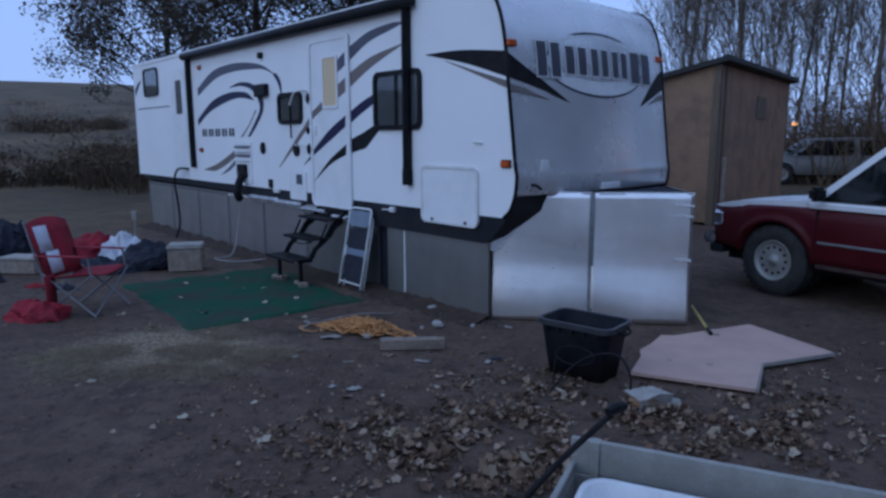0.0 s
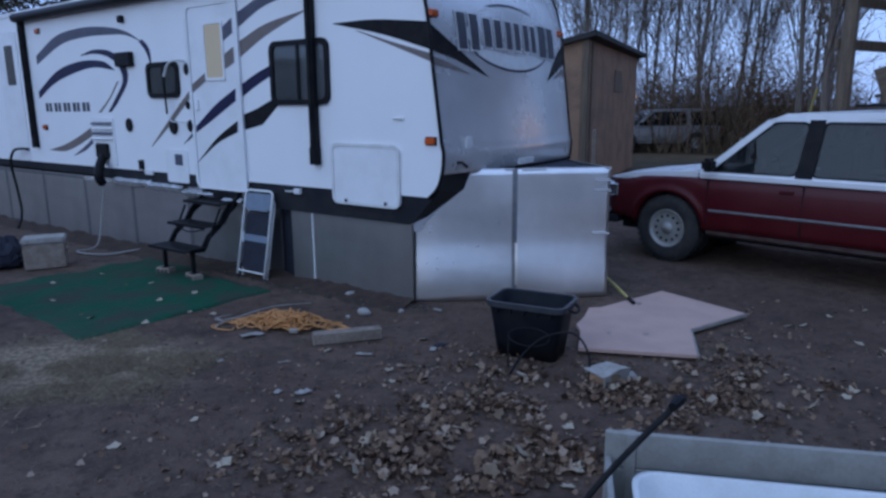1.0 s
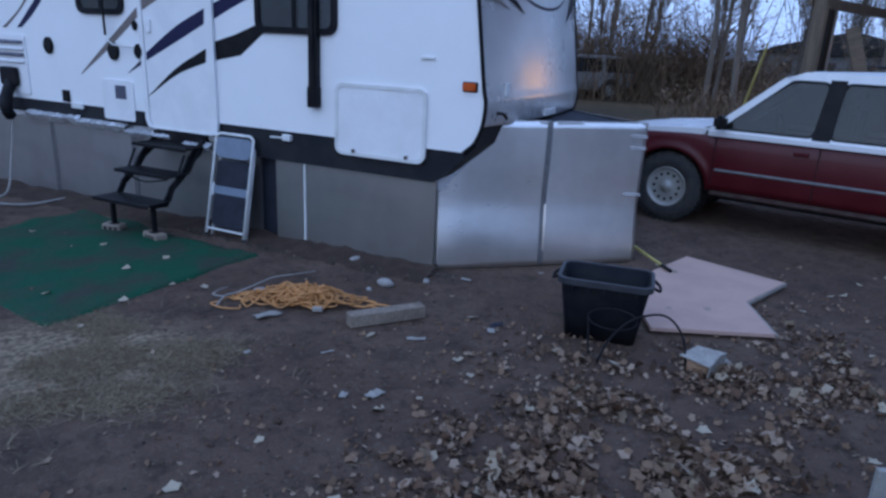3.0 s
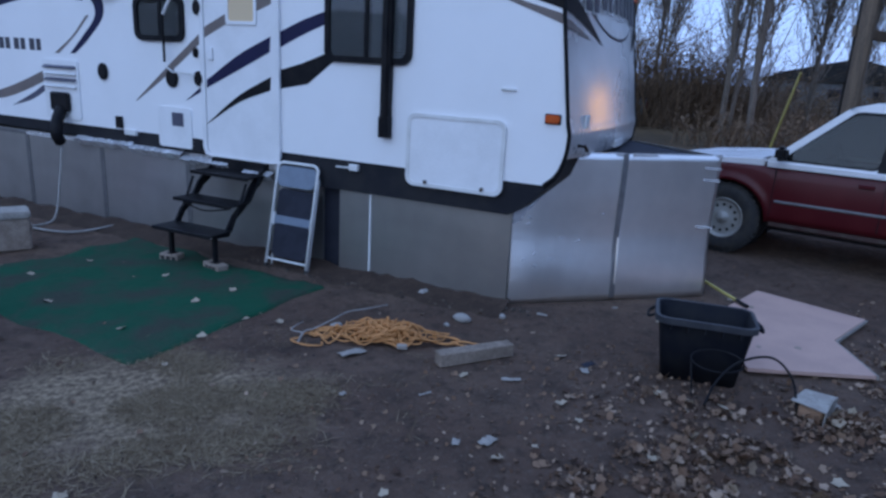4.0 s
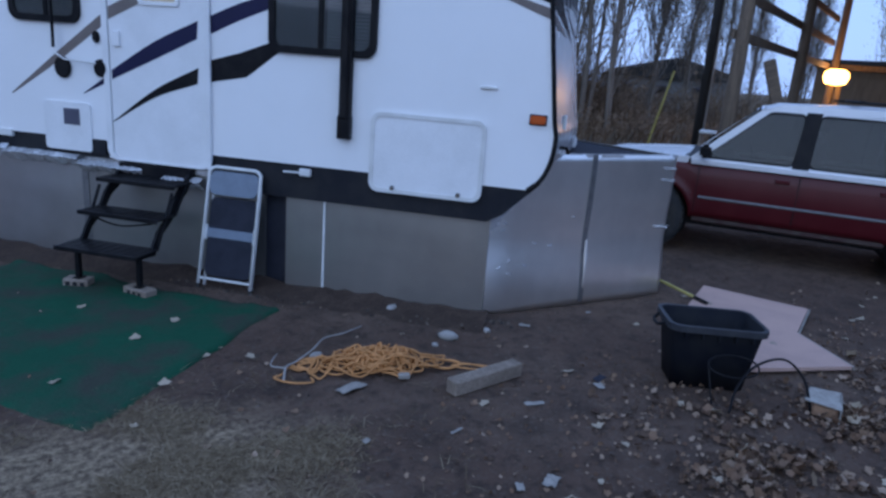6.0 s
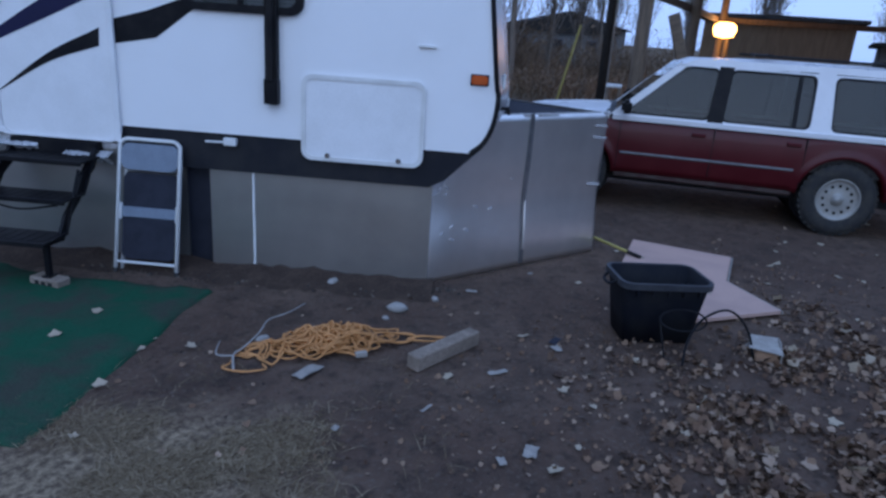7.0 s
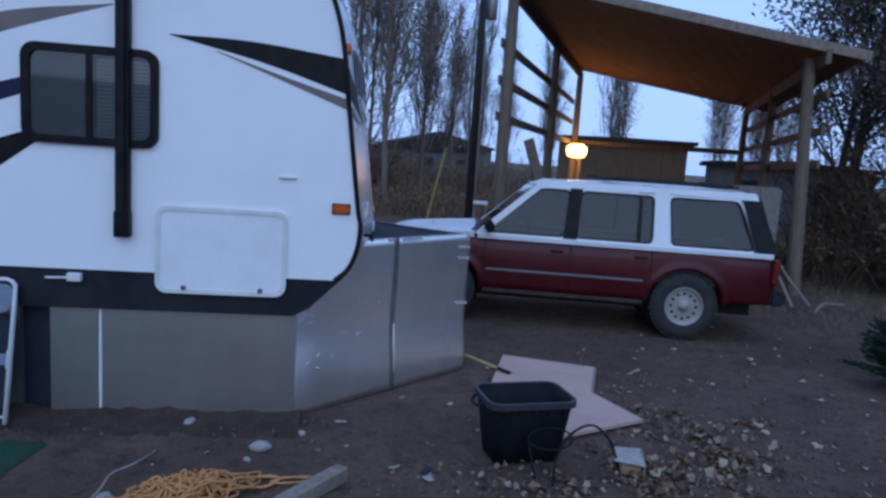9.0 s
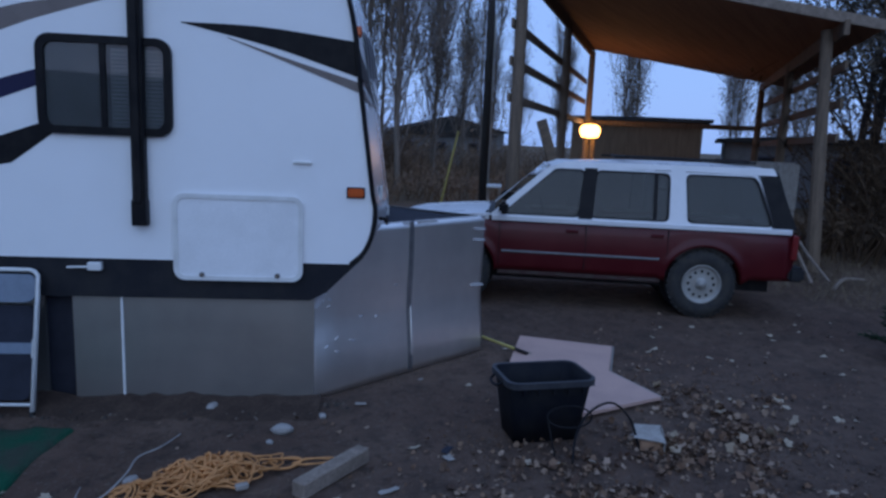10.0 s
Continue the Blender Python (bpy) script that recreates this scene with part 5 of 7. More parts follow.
def tree(name, x, y, h, width, rng, label, limbs=16, subs=5, twigs=4, leaves=0, leaf_mat=None, leaf=0.09, up=0.25, lean=0.0, stem=0.16, bark=BARK, trunks=1, angle=0.5, low=0.15, limb=0.36, group=""):
    z0 = hill(x, y)
    root = thing(name, pose(x, y, z0 - 0.05), label, "tree", group)
    V, F, TV, TF, tips = [], [], [], [], []
    for s in range(trunks):
        off = Vector((rng.uniform(-1, 1), rng.uniform(-1, 1), 0)) * 0.35 * (trunks > 1)
        hh = h * rng.uniform(0.8, 1.0) if s else h
        pts, rs = grow(V, F, TV, TF, rng, off, Vector((lean + off.x * 0.3, off.y * 0.3, 1)).normalized(), hh, stem / (1 + 0.3 * s), 0, 0.2, tips, 0.07, 0.02)
        for k in range(limbs):
            f = low + (0.97 - low) * (k + rng.random()) / limbs
            i = min(int(f * 5), 4)
            p = pts[i].lerp(pts[i + 1], f * 5 - i)
            a = rng.uniform(0, 2 * math.pi)
            out = width * (1.05 - f * 0.75) * rng.uniform(0.7, 1.15)
            d = Vector((math.cos(a) * math.sin(angle), math.sin(a) * math.sin(angle), math.cos(angle))).normalized()
            L = out / max(math.sin(angle), 0.3)
            lp, lr = grow(V, F, TV, TF, rng, p, d, L, max(stem * limb * (1 - f * 0.6), 0.012), 1, up * 0.5, tips, 0.16, 0.010)
            for m in range(subs):
                j = rng.randint(1, 4)
                q = lp[j].lerp(lp[j + 1], rng.random())
                dd = (d + Vector((rng.uniform(-1, 1), rng.uniform(-1, 1), rng.uniform(-0.6, 0.9))) * 0.85).normalized()
                sp, sr = grow(V, F, TV, TF, rng, q, dd, L * rng.uniform(0.3, 0.55), 0.016, 2, up * 0.6, tips, 0.18, 0.006)
                for t in range(twigs):
                    w_ = sp[rng.randint(1, 4)]
                    td = (dd + Vector((rng.uniform(-1, 1), rng.uniform(-1, 1), rng.uniform(-0.4, 1.0)))).normalized()
                    grow(V, F, TV, TF, rng, w_, td, rng.uniform(0.4, 1.0) * min(1.0, L * 0.35), 0.009, 3, up, tips, 0.22, 0.005)
    raw("trunk", V, F, bark, root, "", True)
    raw("crown", TV, TF, TWIG if bark is BARK else bark, root)
    if leaves:
        LV, LF = [], []
        for k in range(leaves):
            p, d = tips[rng.randrange(len(tips))]
            c = p + Vector((rng.gauss(0, 0.3), rng.gauss(0, 0.3), rng.gauss(0, 0.3)))
            u = Vector((rng.uniform(-1, 1), rng.uniform(-1, 1), rng.uniform(-1, 1))).normalized()
            v = u.orthogonal().normalized()
            s = leaf * rng.uniform(0.6, 1.5)
            b = len(LV)
            LV += [c - u * s, c + v * s * 0.55 + u * s * 0.1, c + u * s, c - v * s * 0.55 + u * s * 0.1]
            LF.append((b, b + 1, b + 2, b + 3))
        raw("leaves", LV, LF, leaf_mat, root)
    return root


rng = random.Random(4)


def at(az, d):
    return d * math.sin(radians(az)), d * math.cos(radians(az))


# broad dark trees behind the trailer's far end
for az, d, h, wd in ((-21.5, 34, 12, 5.0), (-15, 27, 12, 5.0), (-8, 24, 12.5, 4.6), (0, 25, 12, 4.4)):
    x, y = at(az, d)
    tree("broad_tree", x, y, h, wd, rng, "broad dark tree keeping part of its leaves", 26, 8, 5, 30000, LEAF_DARK, 0.065, 0.0, stem=0.2, bark=DARKBARK, angle=1.0, low=0.2)
# bare poplars east of the trailer, tall and narrow
for az, d, h, wd in ((19, 34, 15, 2.6), (23, 27, 14, 2.4), (27, 38, 17, 2.4), (31, 30, 15, 2.2), (35, 36, 17, 2.4), (39, 26, 14, 2.2), (33, 45, 18, 2.6), (41, 44, 18, 2.6), (21, 46, 17, 2.6), (25, 50, 18, 2.8), (29, 43, 17, 2.6), (37, 50, 18, 2.6)):
    x, y = at(az, d)
    tree("poplar", x, y, h, wd, rng, "tall bare poplar with upright branches", 30, 7, 5, 6500, LEAF_BROWN, 0.05, 0.3, stem=0.10, limb=0.2, angle=0.42, low=0.10, trunks=2, group="bare poplars")
for az, d, h, wd in ((50.5, 24, 15, 1.9), (53.0, 33, 10, 1.4), (56, 45, 11, 1.2), (57.5, 50, 14, 1.2), (60.5, 60, 13, 1.2), (64, 58, 12, 1.2), (69.4, 50, 9.8, 1.3), (77.4, 58, 11.0, 1.4), (79.6, 46, 9.2, 1.2), (82, 70, 12, 1.2)):
    x, y = at(az, d)
    tree("poplar", x - 2.7, y + 2.9, h, wd, rng, "narrow poplar keeping a few brown leaves", 28, 7, 5, 6500, LEAF_BROWN, 0.055, 0.45, stem=0.11, limb=0.2, angle=0.3, low=0.05, trunks=2, group="narrow poplars")
# leafy trees beyond the carport's open side
for x, y, h, wd in ((17.5, 4.2, 9.5, 2.6), (21.5, 1.5, 10.5, 3.0), (15.0, 0.2, 9.0, 2.6), (24, 5.0, 10, 2.6)):
    tree("broad_tree", x, y, h, wd, rng, "dense dark tree beside the carport", 24, 5, 4, 15000, LEAF_DARK, 0.07, 0.15, stem=0.16, bark=DARKBARK, angle=0.7, low=0.12)


def brush(name, spots, label, mat, density=60, height=1.2):
    """Tangled dry brush: many thin bent stems."""
    V, F = [], []
    for x, y, r, hgt in spots:
        for k in range(int(density * r * r)):
            a, d = rng.uniform(0, 2 * math.pi), r * math.sqrt(rng.random())
            px, py = x + d * math.cos(a), y + d * math.sin(a)
            p = Vector((px, py, hill(px, py)))
            hh = hgt * rng.uniform(0.35, 1.1) * (0.55 + 0.9 * abs(noise.noise(Vector((px * 0.35, py * 0.35, 2)))) * 1.4)
            lean = Vector((rng.gauss(0, 0.35), rng.gauss(0, 0.35), 1))
            mid = p + lean * hh * 0.5
            top = mid + (lean + Vector((rng.gauss(0, 0.5), rng.gauss(0, 0.5), -0.1))) * hh * 0.5
            soft_tube(V, F, [p, mid, top], [0.018, 0.013, 0.004], 3)
            for j in range(3):
                q = mid.lerp(top, rng.random())
                e = q + Vector((rng.gauss(0, 0.3), rng.gauss(0, 0.3), rng.uniform(0, 0.4))) * hh * 0.5
                soft_tube(V, F, [q, q.lerp(e, 0.5) + Vector((0, 0, 0.03)), e], [0.010, 0.008, 0.003], 3)
                b = len(V)
                s = Vector((rng.gauss(0, 1), rng.gauss(0, 1), rng.gauss(0, 1))) * 0.022
                t = s.orthogonal() * 1.0
                V += [e - s, e + t, e + s, e - t]
                F.append((b, b + 1, b + 2, b + 3))
    return tagged(raw(name, V, F, mat), label, "brush", kind="stuff")


brush("brush", [(*at(az, 41 + 5 * math.sin(az)), 3.2, 2.4) for az in range(15, 60, 3)], "dry brown brush along the edge of the woods", BRUSH, 20)
hr = random.Random(3)
brush("brush", [(*at(hr.uniform(-42, -24), hr.uniform(28, 70)), hr.uniform(0.8, 2.2), hr.uniform(0.5, 1.5)) for _ in range(22)], "dark clumps of brush at the foot of the field", DARKBRUSH, 45)
brush("brush", [(*at(hr.uniform(-27.5, -20), hr.uniform(24, 34)), hr.uniform(0.8, 1.8), hr.uniform(1.2, 2.6)) for _ in range(9)], "tall brown brush behind the trailer", DARKBRUSH, 50)
brush("brush", [(*at(hr.uniform(-42, -17), hr.uniform(52, 120)), hr.uniform(1.0, 2.6), hr.uniform(0.6, 1.5)) for _ in range(70)], "low scrub dotted over the rising field", BRUSH, 6)
brush("thicket", [(*at(az, 31 + 2 * math.sin(az * 5)), 2.0, 4.2) for az in range(29, 43, 2)], "tall brown thicket of bare shrubs", BRUSH, 50)
brush("brush", [(x, y, 2.0, 1.1) for x, y in ((15, 14.5), (17.5, 14), (19.5, 14.5), (14, 17), (17, 18), (20, 17.5))], "low dry brush between the carport and the woods", BRUSH, 26)
brush("brush", [(12.5, 3.4, 1.6, 1.6), (14, 1.8, 2.0, 2.4), (11.2, 1.8, 1.3, 1.2), (16, 3.2, 2.0, 2.6), (18, 1.2, 2.4, 3.0), (12.6, 0.2, 1.8, 2.0)], "tangled dry brush beside the carport", DARKBRUSH, 90)


# unseen woods added to the south-east, so the front foil boards reflect dark
brush("thicket", [(*at(az, 15 + 2 * math.sin(az * 3)), 2.4, 6.5) for az in range(96, 150, 7)], "tall unseen thicket added to darken foil reflections", DARKBRUSH, 40)
for az, d in ((100, 17), (112, 19), (124, 16), (137, 19)):
    x, y = at(az, d)
    tree("broad_tree", x, y, 10, 3.2, rng, "unseen dark tree added to darken foil reflections", 22, 5, 4, 9000, LEAF_DARK, 0.09, 0.15, stem=0.16, bark=DARKBARK, angle=0.7, low=0.12)


def bush(x, y, h, r):
    root = thing("evergreen_bush", pose(x, y, 0), "small dark green evergreen bush on dirt", "bush")
    V, F = [], []
    soft_tube(V, F, [Vector((0, 0, -0.03)), Vector((0.02, 0, h * 0.5)), Vector((0, 0.02, h * 0.95))], [0.05, 0.035, 0.01], 6)
    raw("trunk", V, F, DARKBARK, root)
    V, F = [], []
    for k in range(420):
        f = rng.random() ** 1.5
        a = rng.uniform(0, 2 * math.pi)
        p = Vector((0, 0, h * (0.06 + 0.9 * f)))
        L = r * (1.1 - 0.75 * f) * rng.uniform(0.55, 1.1)
        d = Vector((math.cos(a), math.sin(a), rng.uniform(0.1, 1.3))).normalized()
        for i in range(26):
            q = p + d * L * (0.15 + 0.85 * i / 26)
            for s in (-1, 1):
                e = q + (d * 0.6 + Vector((-d.y, d.x, 0)) * s * rng.uniform(0.5, 1) + Vector((0, 0, rng.gauss(0, 0.4)))).normalized() * 0.065 * rng.uniform(0.5, 1.3)
                t = Vector((0, 0, 0.011))
                b = len(V)
                V += [q - t, e, q + t]
                F.append((b, b + 1, b + 2))
    raw("crown", V, F, SPRUCE, root)


bush(4.85, 2.62, 0.95, 0.60)


# ---- utility pole ----
def utility_pole(x, y):
    root = thing("utility_pole", pose(x, y, 0), "weathered timber utility pole with a grey transformer", "utility pole")
    part("pole", tube([(0, 0, -0.1), (0, 0, 5), (0, 0, 9.5)], [0.105, 0.095, 0.08], 12), DARKBARK, root, "", True)
    part("transformer", lathe([(0, 0.35), (0.12, 0.33), (0.14, 0.25), (0.14, -0.25), (0.0, -0.27)], (0.25, -0.1, 5.6), "z", 14), GALV, root, "", True)
    part("cross_arm", box(-0.1, 0.7, -0.05, 0.05, 6.2, 6.32, 0.006), TIMBER, root)
    part("guard", tube([(0.14, -0.05, 0), (0.13, -0.05, 5.0)], 0.03, 8), GALV, root)
    part("drop_wire", tube(smooth_line([(0.6, -0.08, 6.2), (0.45, -0.2, 5.2), (0.2, -0.12, 4.8)], 5), 0.012, 5), BLACK, root)


utility_pole(-2.75 + 17 * math.sin(radians(57.6)), 2.91 + 17 * math.cos(radians(57.6)))

guy = thing("guy_wire_guard", pose(0, 0, 0), "yellow plastic guard on a guy wire", "guy wire")
part("guard", tube([(8.53, 11.24, 0.0), (8.76, 10.88, 2.1)], 0.022, 8), YELLOW, guy)
part("wire", tube([(8.76, 10.88, 2.1), (9.46, 9.78, 8.5)], 0.008, 5), BLACK, guy)


# ---- things on the ground before the trailer ----
def gz(x, y):
    return ground_height(x, y)


def outdoor_carpet():
    A, B, C, D = (-2.33, 5.90), (-0.86, 7.08), (-2.35, 9.05), (-3.88, 7.88)
    bm = bmesh.new()
    n = 80
    rows = []
    for j in range(n + 1):
        row = []
        for i in range(n + 1):
            u, v = i / n, j / n
            x = (A[0] * (1 - u) + B[0] * u) * (1 - v) + (D[0] * (1 - u) + C[0] * u) * v
            y = (A[1] * (1 - u) + B[1] * u) * (1 - v) + (D[1] * (1 - u) + C[1] * u) * v
            e = min(u, 1 - u, v, 1 - v) * 2.0              # how far in from the nearest edge; soil lies over the rim
            x += 0.04 * max(0, 1 - e / 0.3) * noise.noise(Vector((x * 3, y * 3, 7)))
            y += 0.04 * max(0, 1 - e / 0.3) * noise.noise(Vector((x * 3, y * 3, 3)))
            cover = max(0.0, 1 - min(u, 1 - u, 3 * v, 1 - v) * 2.0 / max(0.02, 0.08 + 0.25 * noise.noise(Vector((x * 2.3, y * 2.3, 8)))))
            row.append(bm.verts.new((x, y, gz(x, y) + 0.014 - 0.03 * cover + 0.010 * max(0, noise.noise(Vector((x * 2.2, y * 2.2, 5)))))))
        rows.append(row)
    for a, b in zip(rows, rows[1:]):
        for i in range(n):
            bm.faces.new((a[i], a[i + 1], b[i + 1], b[i]))
    ob = part("outdoor_carpet", bm, CARPET, smooth=True)
    sol = ob.modifiers.new("thick", "SOLIDIFY")
    sol.thickness = 0.006
    tagged(ob, "worn green outdoor carpet laid on the dirt", "carpet")


outdoor_carpet()


def entry_steps():
    root = thing("entry_steps", TR @ pose(-3.04, 0, 0) @ Matrix.Diagonal((0.88, 1, 1, 1)), "black folding steel steps below the entry door", "steps")
    wd = 0.39
    for y, z, d in ((-0.14, 0.785, 0.24), (-0.36, 0.565, 0.24), (-0.60, 0.345, 0.26)):
        t = part("tread", box(-wd, wd, y - d / 2, y + d / 2, z - 0.016, z, 0.004), BLACK, root, "black steel tread")
        part("tread_lip", box(-wd, wd, y - d / 2 - 0.012, y - d / 2, z - 0.030, z + 0.002, 0.003), BLACK, t)
        bm = bmesh.new()
        for k in range(9):
            x = -wd + 0.06 + k * (2 * wd - 0.12) / 8
            box(x - 0.018, x + 0.018, y - d * 0.38, y + d * 0.38, z, z + 0.003, bm=bm)
        part("tread_grip", bm, BLACK, t)
    for s in (-1, 1):
        x = s * 0.345
        part("side_arm", prism([(0.0, 0.78), (0.0, 0.86), (-0.12, 0.77), (-0.22, 0.68), (-0.30, 0.56), (-0.44, 0.46), (-0.52, 0.335), (-0.66, 0.33), (-0.66, 0.30), (-0.48, 0.29), (-0.40, 0.42), (-0.26, 0.52), (-0.16, 0.64), (-0.06, 0.70)], x - 0.012, x + 0.012, "x"), BLACK, root)
        part("scissor_link", tube([(x + s * 0.018, -0.03, 0.83), (x + s * 0.018, -0.22, 0.56)], 0.013, 6), BLACK, root)
        part("scissor_link", tube([(x + s * 0.018, -0.26, 0.73), (x + s * 0.018, -0.46, 0.34)], 0.013, 6), BLACK, root)
        leg = part("leg", box(x * 0.86 - 0.02, x * 0.86 + 0.02, -0.62, -0.58, 0.075, 0.325, 0.004), BLACK, root)
        part("foot", box(x * 0.86 - 0.035, x * 0.86 + 0.035, -0.64, -0.56, 0.07, 0.08, 0.002), BLACK, leg)
    part("brace_cable", tube(smooth_line([(-0.30, -0.44, 0.52), (0.0, -0.46, 0.48), (0.30, -0.44, 0.52)], 5), 0.008, 5), BLACK, root)
    part("mount", box(-0.37, 0.37, -0.02, 0.10, 0.76, 0.88, 0.006), BLACK, root)


entry_steps()
for x, y, a, l in ((-3.31, -0.60, 12, 0.19), (-2.78, -0.60, -14, 0.24)):
    root = thing("brick", TR @ pose(x, y, 0, 0, 0, a), "worn pale brick under the step leg", "brick", "bricks under the steps")
    part("block", box(-l / 2, l / 2, -0.055, 0.055, 0.0, 0.07, 0.008), BRICKM, root)
    for k in (-1, 0, 1):
        part("core_hole", box(k * 0.055 - 0.017, k * 0.055 + 0.017, -0.0565, -0.050, 0.02, 0.05), CHAR, root)

# crumpled bright foil at the top of the skirt by the steps
foil_rng = random.Random(5)
for x0, x1, z0 in ((-5.3, -4.45, 0.885), (-4.45, -3.75, 0.865), (-3.75, -3.15, 0.83), (-2.95, -2.62, 0.79)):
    bm = bmesh.new()
    n = 16
    a = [bm.verts.new((x0 + (x1 - x0) * i / n, 0.02 - 0.02 * foil_rng.random(), z0 + 0.025 + 0.012 * foil_rng.random())) for i in range(n + 1)]
    m = [bm.verts.new((x0 + (x1 - x0) * i / n, -0.035 - 0.045 * foil_rng.random(), z0 - 0.005 + 0.012 * foil_rng.random())) for i in range(n + 1)]
    b = [bm.verts.new((x0 + (x1 - x0) * i / n, 0.03 - 0.02 * foil_rng.random(), z0 - 0.045 - 0.035 * foil_rng.random())) for i in range(n + 1)]
    for i in range(n):
        bm.faces.new((a[i], a[i + 1], m[i + 1], m[i]))
        bm.faces.new((m[i], m[i + 1], b[i + 1], b[i]))
    o = part("crumpled_foil", bm, TAPE)
    o.matrix_basis = TR
    tagged(o, "crumpled strip of bright foil under the trailer edge", "foil")


def folding_chair():
    root = thing("folding_chair", TR @ pose(-2.31, -0.235, 0, -12, 0, 0), "folded grey metal chair leaning on the trailer", "chair")
    w_, h = 0.225, 0.955

    def loop(w2, h2, y, r=0.07):
        pts = [(-w2, y, 0.0), (-w2 * 0.97, y, h2 - r)]
        pts += [(-w2 + r - r * math.cos(a), y, h2 - r + r * math.sin(a)) for a in (0.5, 1.0, 1.4)]
        return pts + [(-p[0], p[1], p[2]) for p in pts[::-1]]

    part("front_frame", tube(loop(w_, h, 0.0), 0.014, 8), PLASTIC_W, root, "pale tubular frame", True)
    part("rear_frame", tube(loop(w_ - 0.02, h - 0.09, 0.055), 0.013, 8), PLASTIC_W, root, "", True)
    part("cross_bar", tube([(-w_, 0, 0.075), (w_, 0, 0.075)], 0.010, 8), PLASTIC_W, root)
    part("cross_bar", tube([(-w_ + 0.02, 0.055, 0.18), (w_ - 0.02, 0.055, 0.18)], 0.010, 8), PLASTIC_W, root)
    part("backrest", prism(rounded(-w_ + 0.02, w_ - 0.02, 0.74, 0.925, 0.05), -0.008, 0.012, bevel=0.006), CHAIRGREY, root, "blue-grey back panel")
    part("seat", prism(rounded(-w_ + 0.03, w_ - 0.03, 0.10, 0.72, 0.04), 0.018, 0.05, bevel=0.008), DARKCLOTH, root, "dark seat turned outwards")
    part("seat_rim", box(-w_ + 0.03, w_ - 0.03, 0.008, 0.018, 0.40, 0.475, 0.004), CHAIRGREY, root)
    for s in (-1, 1):
        part("hinge", box(s * (w_ - 0.02) - 0.008, s * (w_ - 0.02) + 0.008, 0.0, 0.06, 0.38, 0.50, 0.004), PLASTIC_W, root)
        part("foot_cap", tube([(s * w_, 0, -0.004), (s * w_, 0, 0.03)], 0.017, 8), RUBBER, root)


folding_chair()


def cord_pile():
    r = random.Random(9)
    root = thing("extension_cord", pose(-0.72, 5.90, 0, 0, 0, -24), "tangled heap of orange extension cord on dirt", "cord")
    for k in range(52):
        cx, cy = r.gauss(0, 0.21), r.gauss(0, 0.055)
        rx, ry, a0 = r.uniform(0.045, 0.17), r.uniform(0.03, 0.11), r.uniform(0, 6.28)
        turn = r.uniform(-0.5, 0.5)
        pts = []
        n = r.randint(7, 15)
        for i in range(n):
            a = a0 + i * 0.75
            x, y = rx * math.cos(a) * r.uniform(0.6, 1.35), ry * math.sin(a) * r.uniform(0.55, 1.4)
            x, y = cx + x * math.cos(turn) - y * math.sin(turn), cy + x * math.sin(turn) + y * math.cos(turn)
            lift = max(0, 0.13 * (1 - (x / 0.46) ** 2 - (y / 0.2) ** 2))
            pts.append((x, y, 0.012 + lift * r.uniform(0.1, 1.0)))
        part("cord_loop", tube(smooth_line(pts, 4), 0.0062, 5), CORD, root, "", True)
    for pts in ([(-0.25, -0.02, 0.02), (-0.42, -0.04, 0.012), (-0.52, 0.02, 0.012), (-0.44, 0.09, 0.012), (-0.25, 0.06, 0.03)],
                [(0.3, 0.02, 0.02), (0.46, 0.05, 0.012), (0.52, -0.01, 0.012), (0.42, -0.07, 0.012), (0.25, -0.03, 0.03)]):
        part("cord_loop", tube(smooth_line(pts, 6), 0.0085, 6), CORD, root, "", True)
    part("plug", box(0.10, 0.17, -0.20, -0.165, 0.008, 0.04, 0.006), PAPER, root, "pale plug end")


cord_pile()

wood = thing("timber_offcut", pose(-0.26, 5.415, 0, 0, 0, 3), "short weathered timber offcut lying on dirt", "timber")
part("block", box(-0.27, 0.27, -0.045, 0.045, -0.005, 0.085, 0.006), GREYWOOD, wood)


def litter_bin():
    root = thing("plastic_tote", pose(1.05, 4.81, 0, 0, 0, -40), "open black plastic tote standing on dirt", "bin")
    lo, hi = rounded(-0.225, 0.225, -0.145, 0.145, 0.05), rounded(-0.285, 0.285, -0.19, 0.19, 0.07)
    bm = bmesh.new()
    n = len(lo)
    rings = []
    for f, inset in ((0, 0), (0.5, 0), (0.93, 0), (1, 0), (1, 0.012), (0.5, 0.010), (0.03, 0.010)):
        rings.append([bm.verts.new(((a[0] + (b[0] - a[0]) * f) * (1 - inset * 3), (a[1] + (b[1] - a[1]) * f) * (1 - inset * 4), 0.415 * f)) for a, b in zip(lo, hi)])
    for a, b in zip(rings, rings[1:]):
        for i in range(n):
            bm.faces.new((a[i - 1], a[i], b[i], b[i - 1]))
    bm.faces.new(rings[0])
    bm.faces.new(rings[-1])
    part("tub", bm, BIN, root, "", True)
    # rim a little lighter and glossier than the tub
    part("rim", ring(rounded(-0.303, 0.303, -0.208, 0.208, 0.08), rounded(-0.282, 0.282, -0.187, 0.187, 0.07), 0.38, 0.42, "z"), BINRIM, root, "lighter rim of the tote")
    for s in (-1, 1):
        part("handle", tube(smooth_line([(s * 0.303, -0.08, 0.39), (s * 0.34, -0.05, 0.365), (s * 0.34, 0.05, 0.365), (s * 0.303, 0.08, 0.39)], 4), 0.010, 6), BIN, root)
    for k in range(5):
        x = -0.2 + 0.1 * k
        part("rib", box(x - 0.007, x + 0.007, -0.205, -0.18, 0.34, 0.39), BIN, root)


litter_bin()

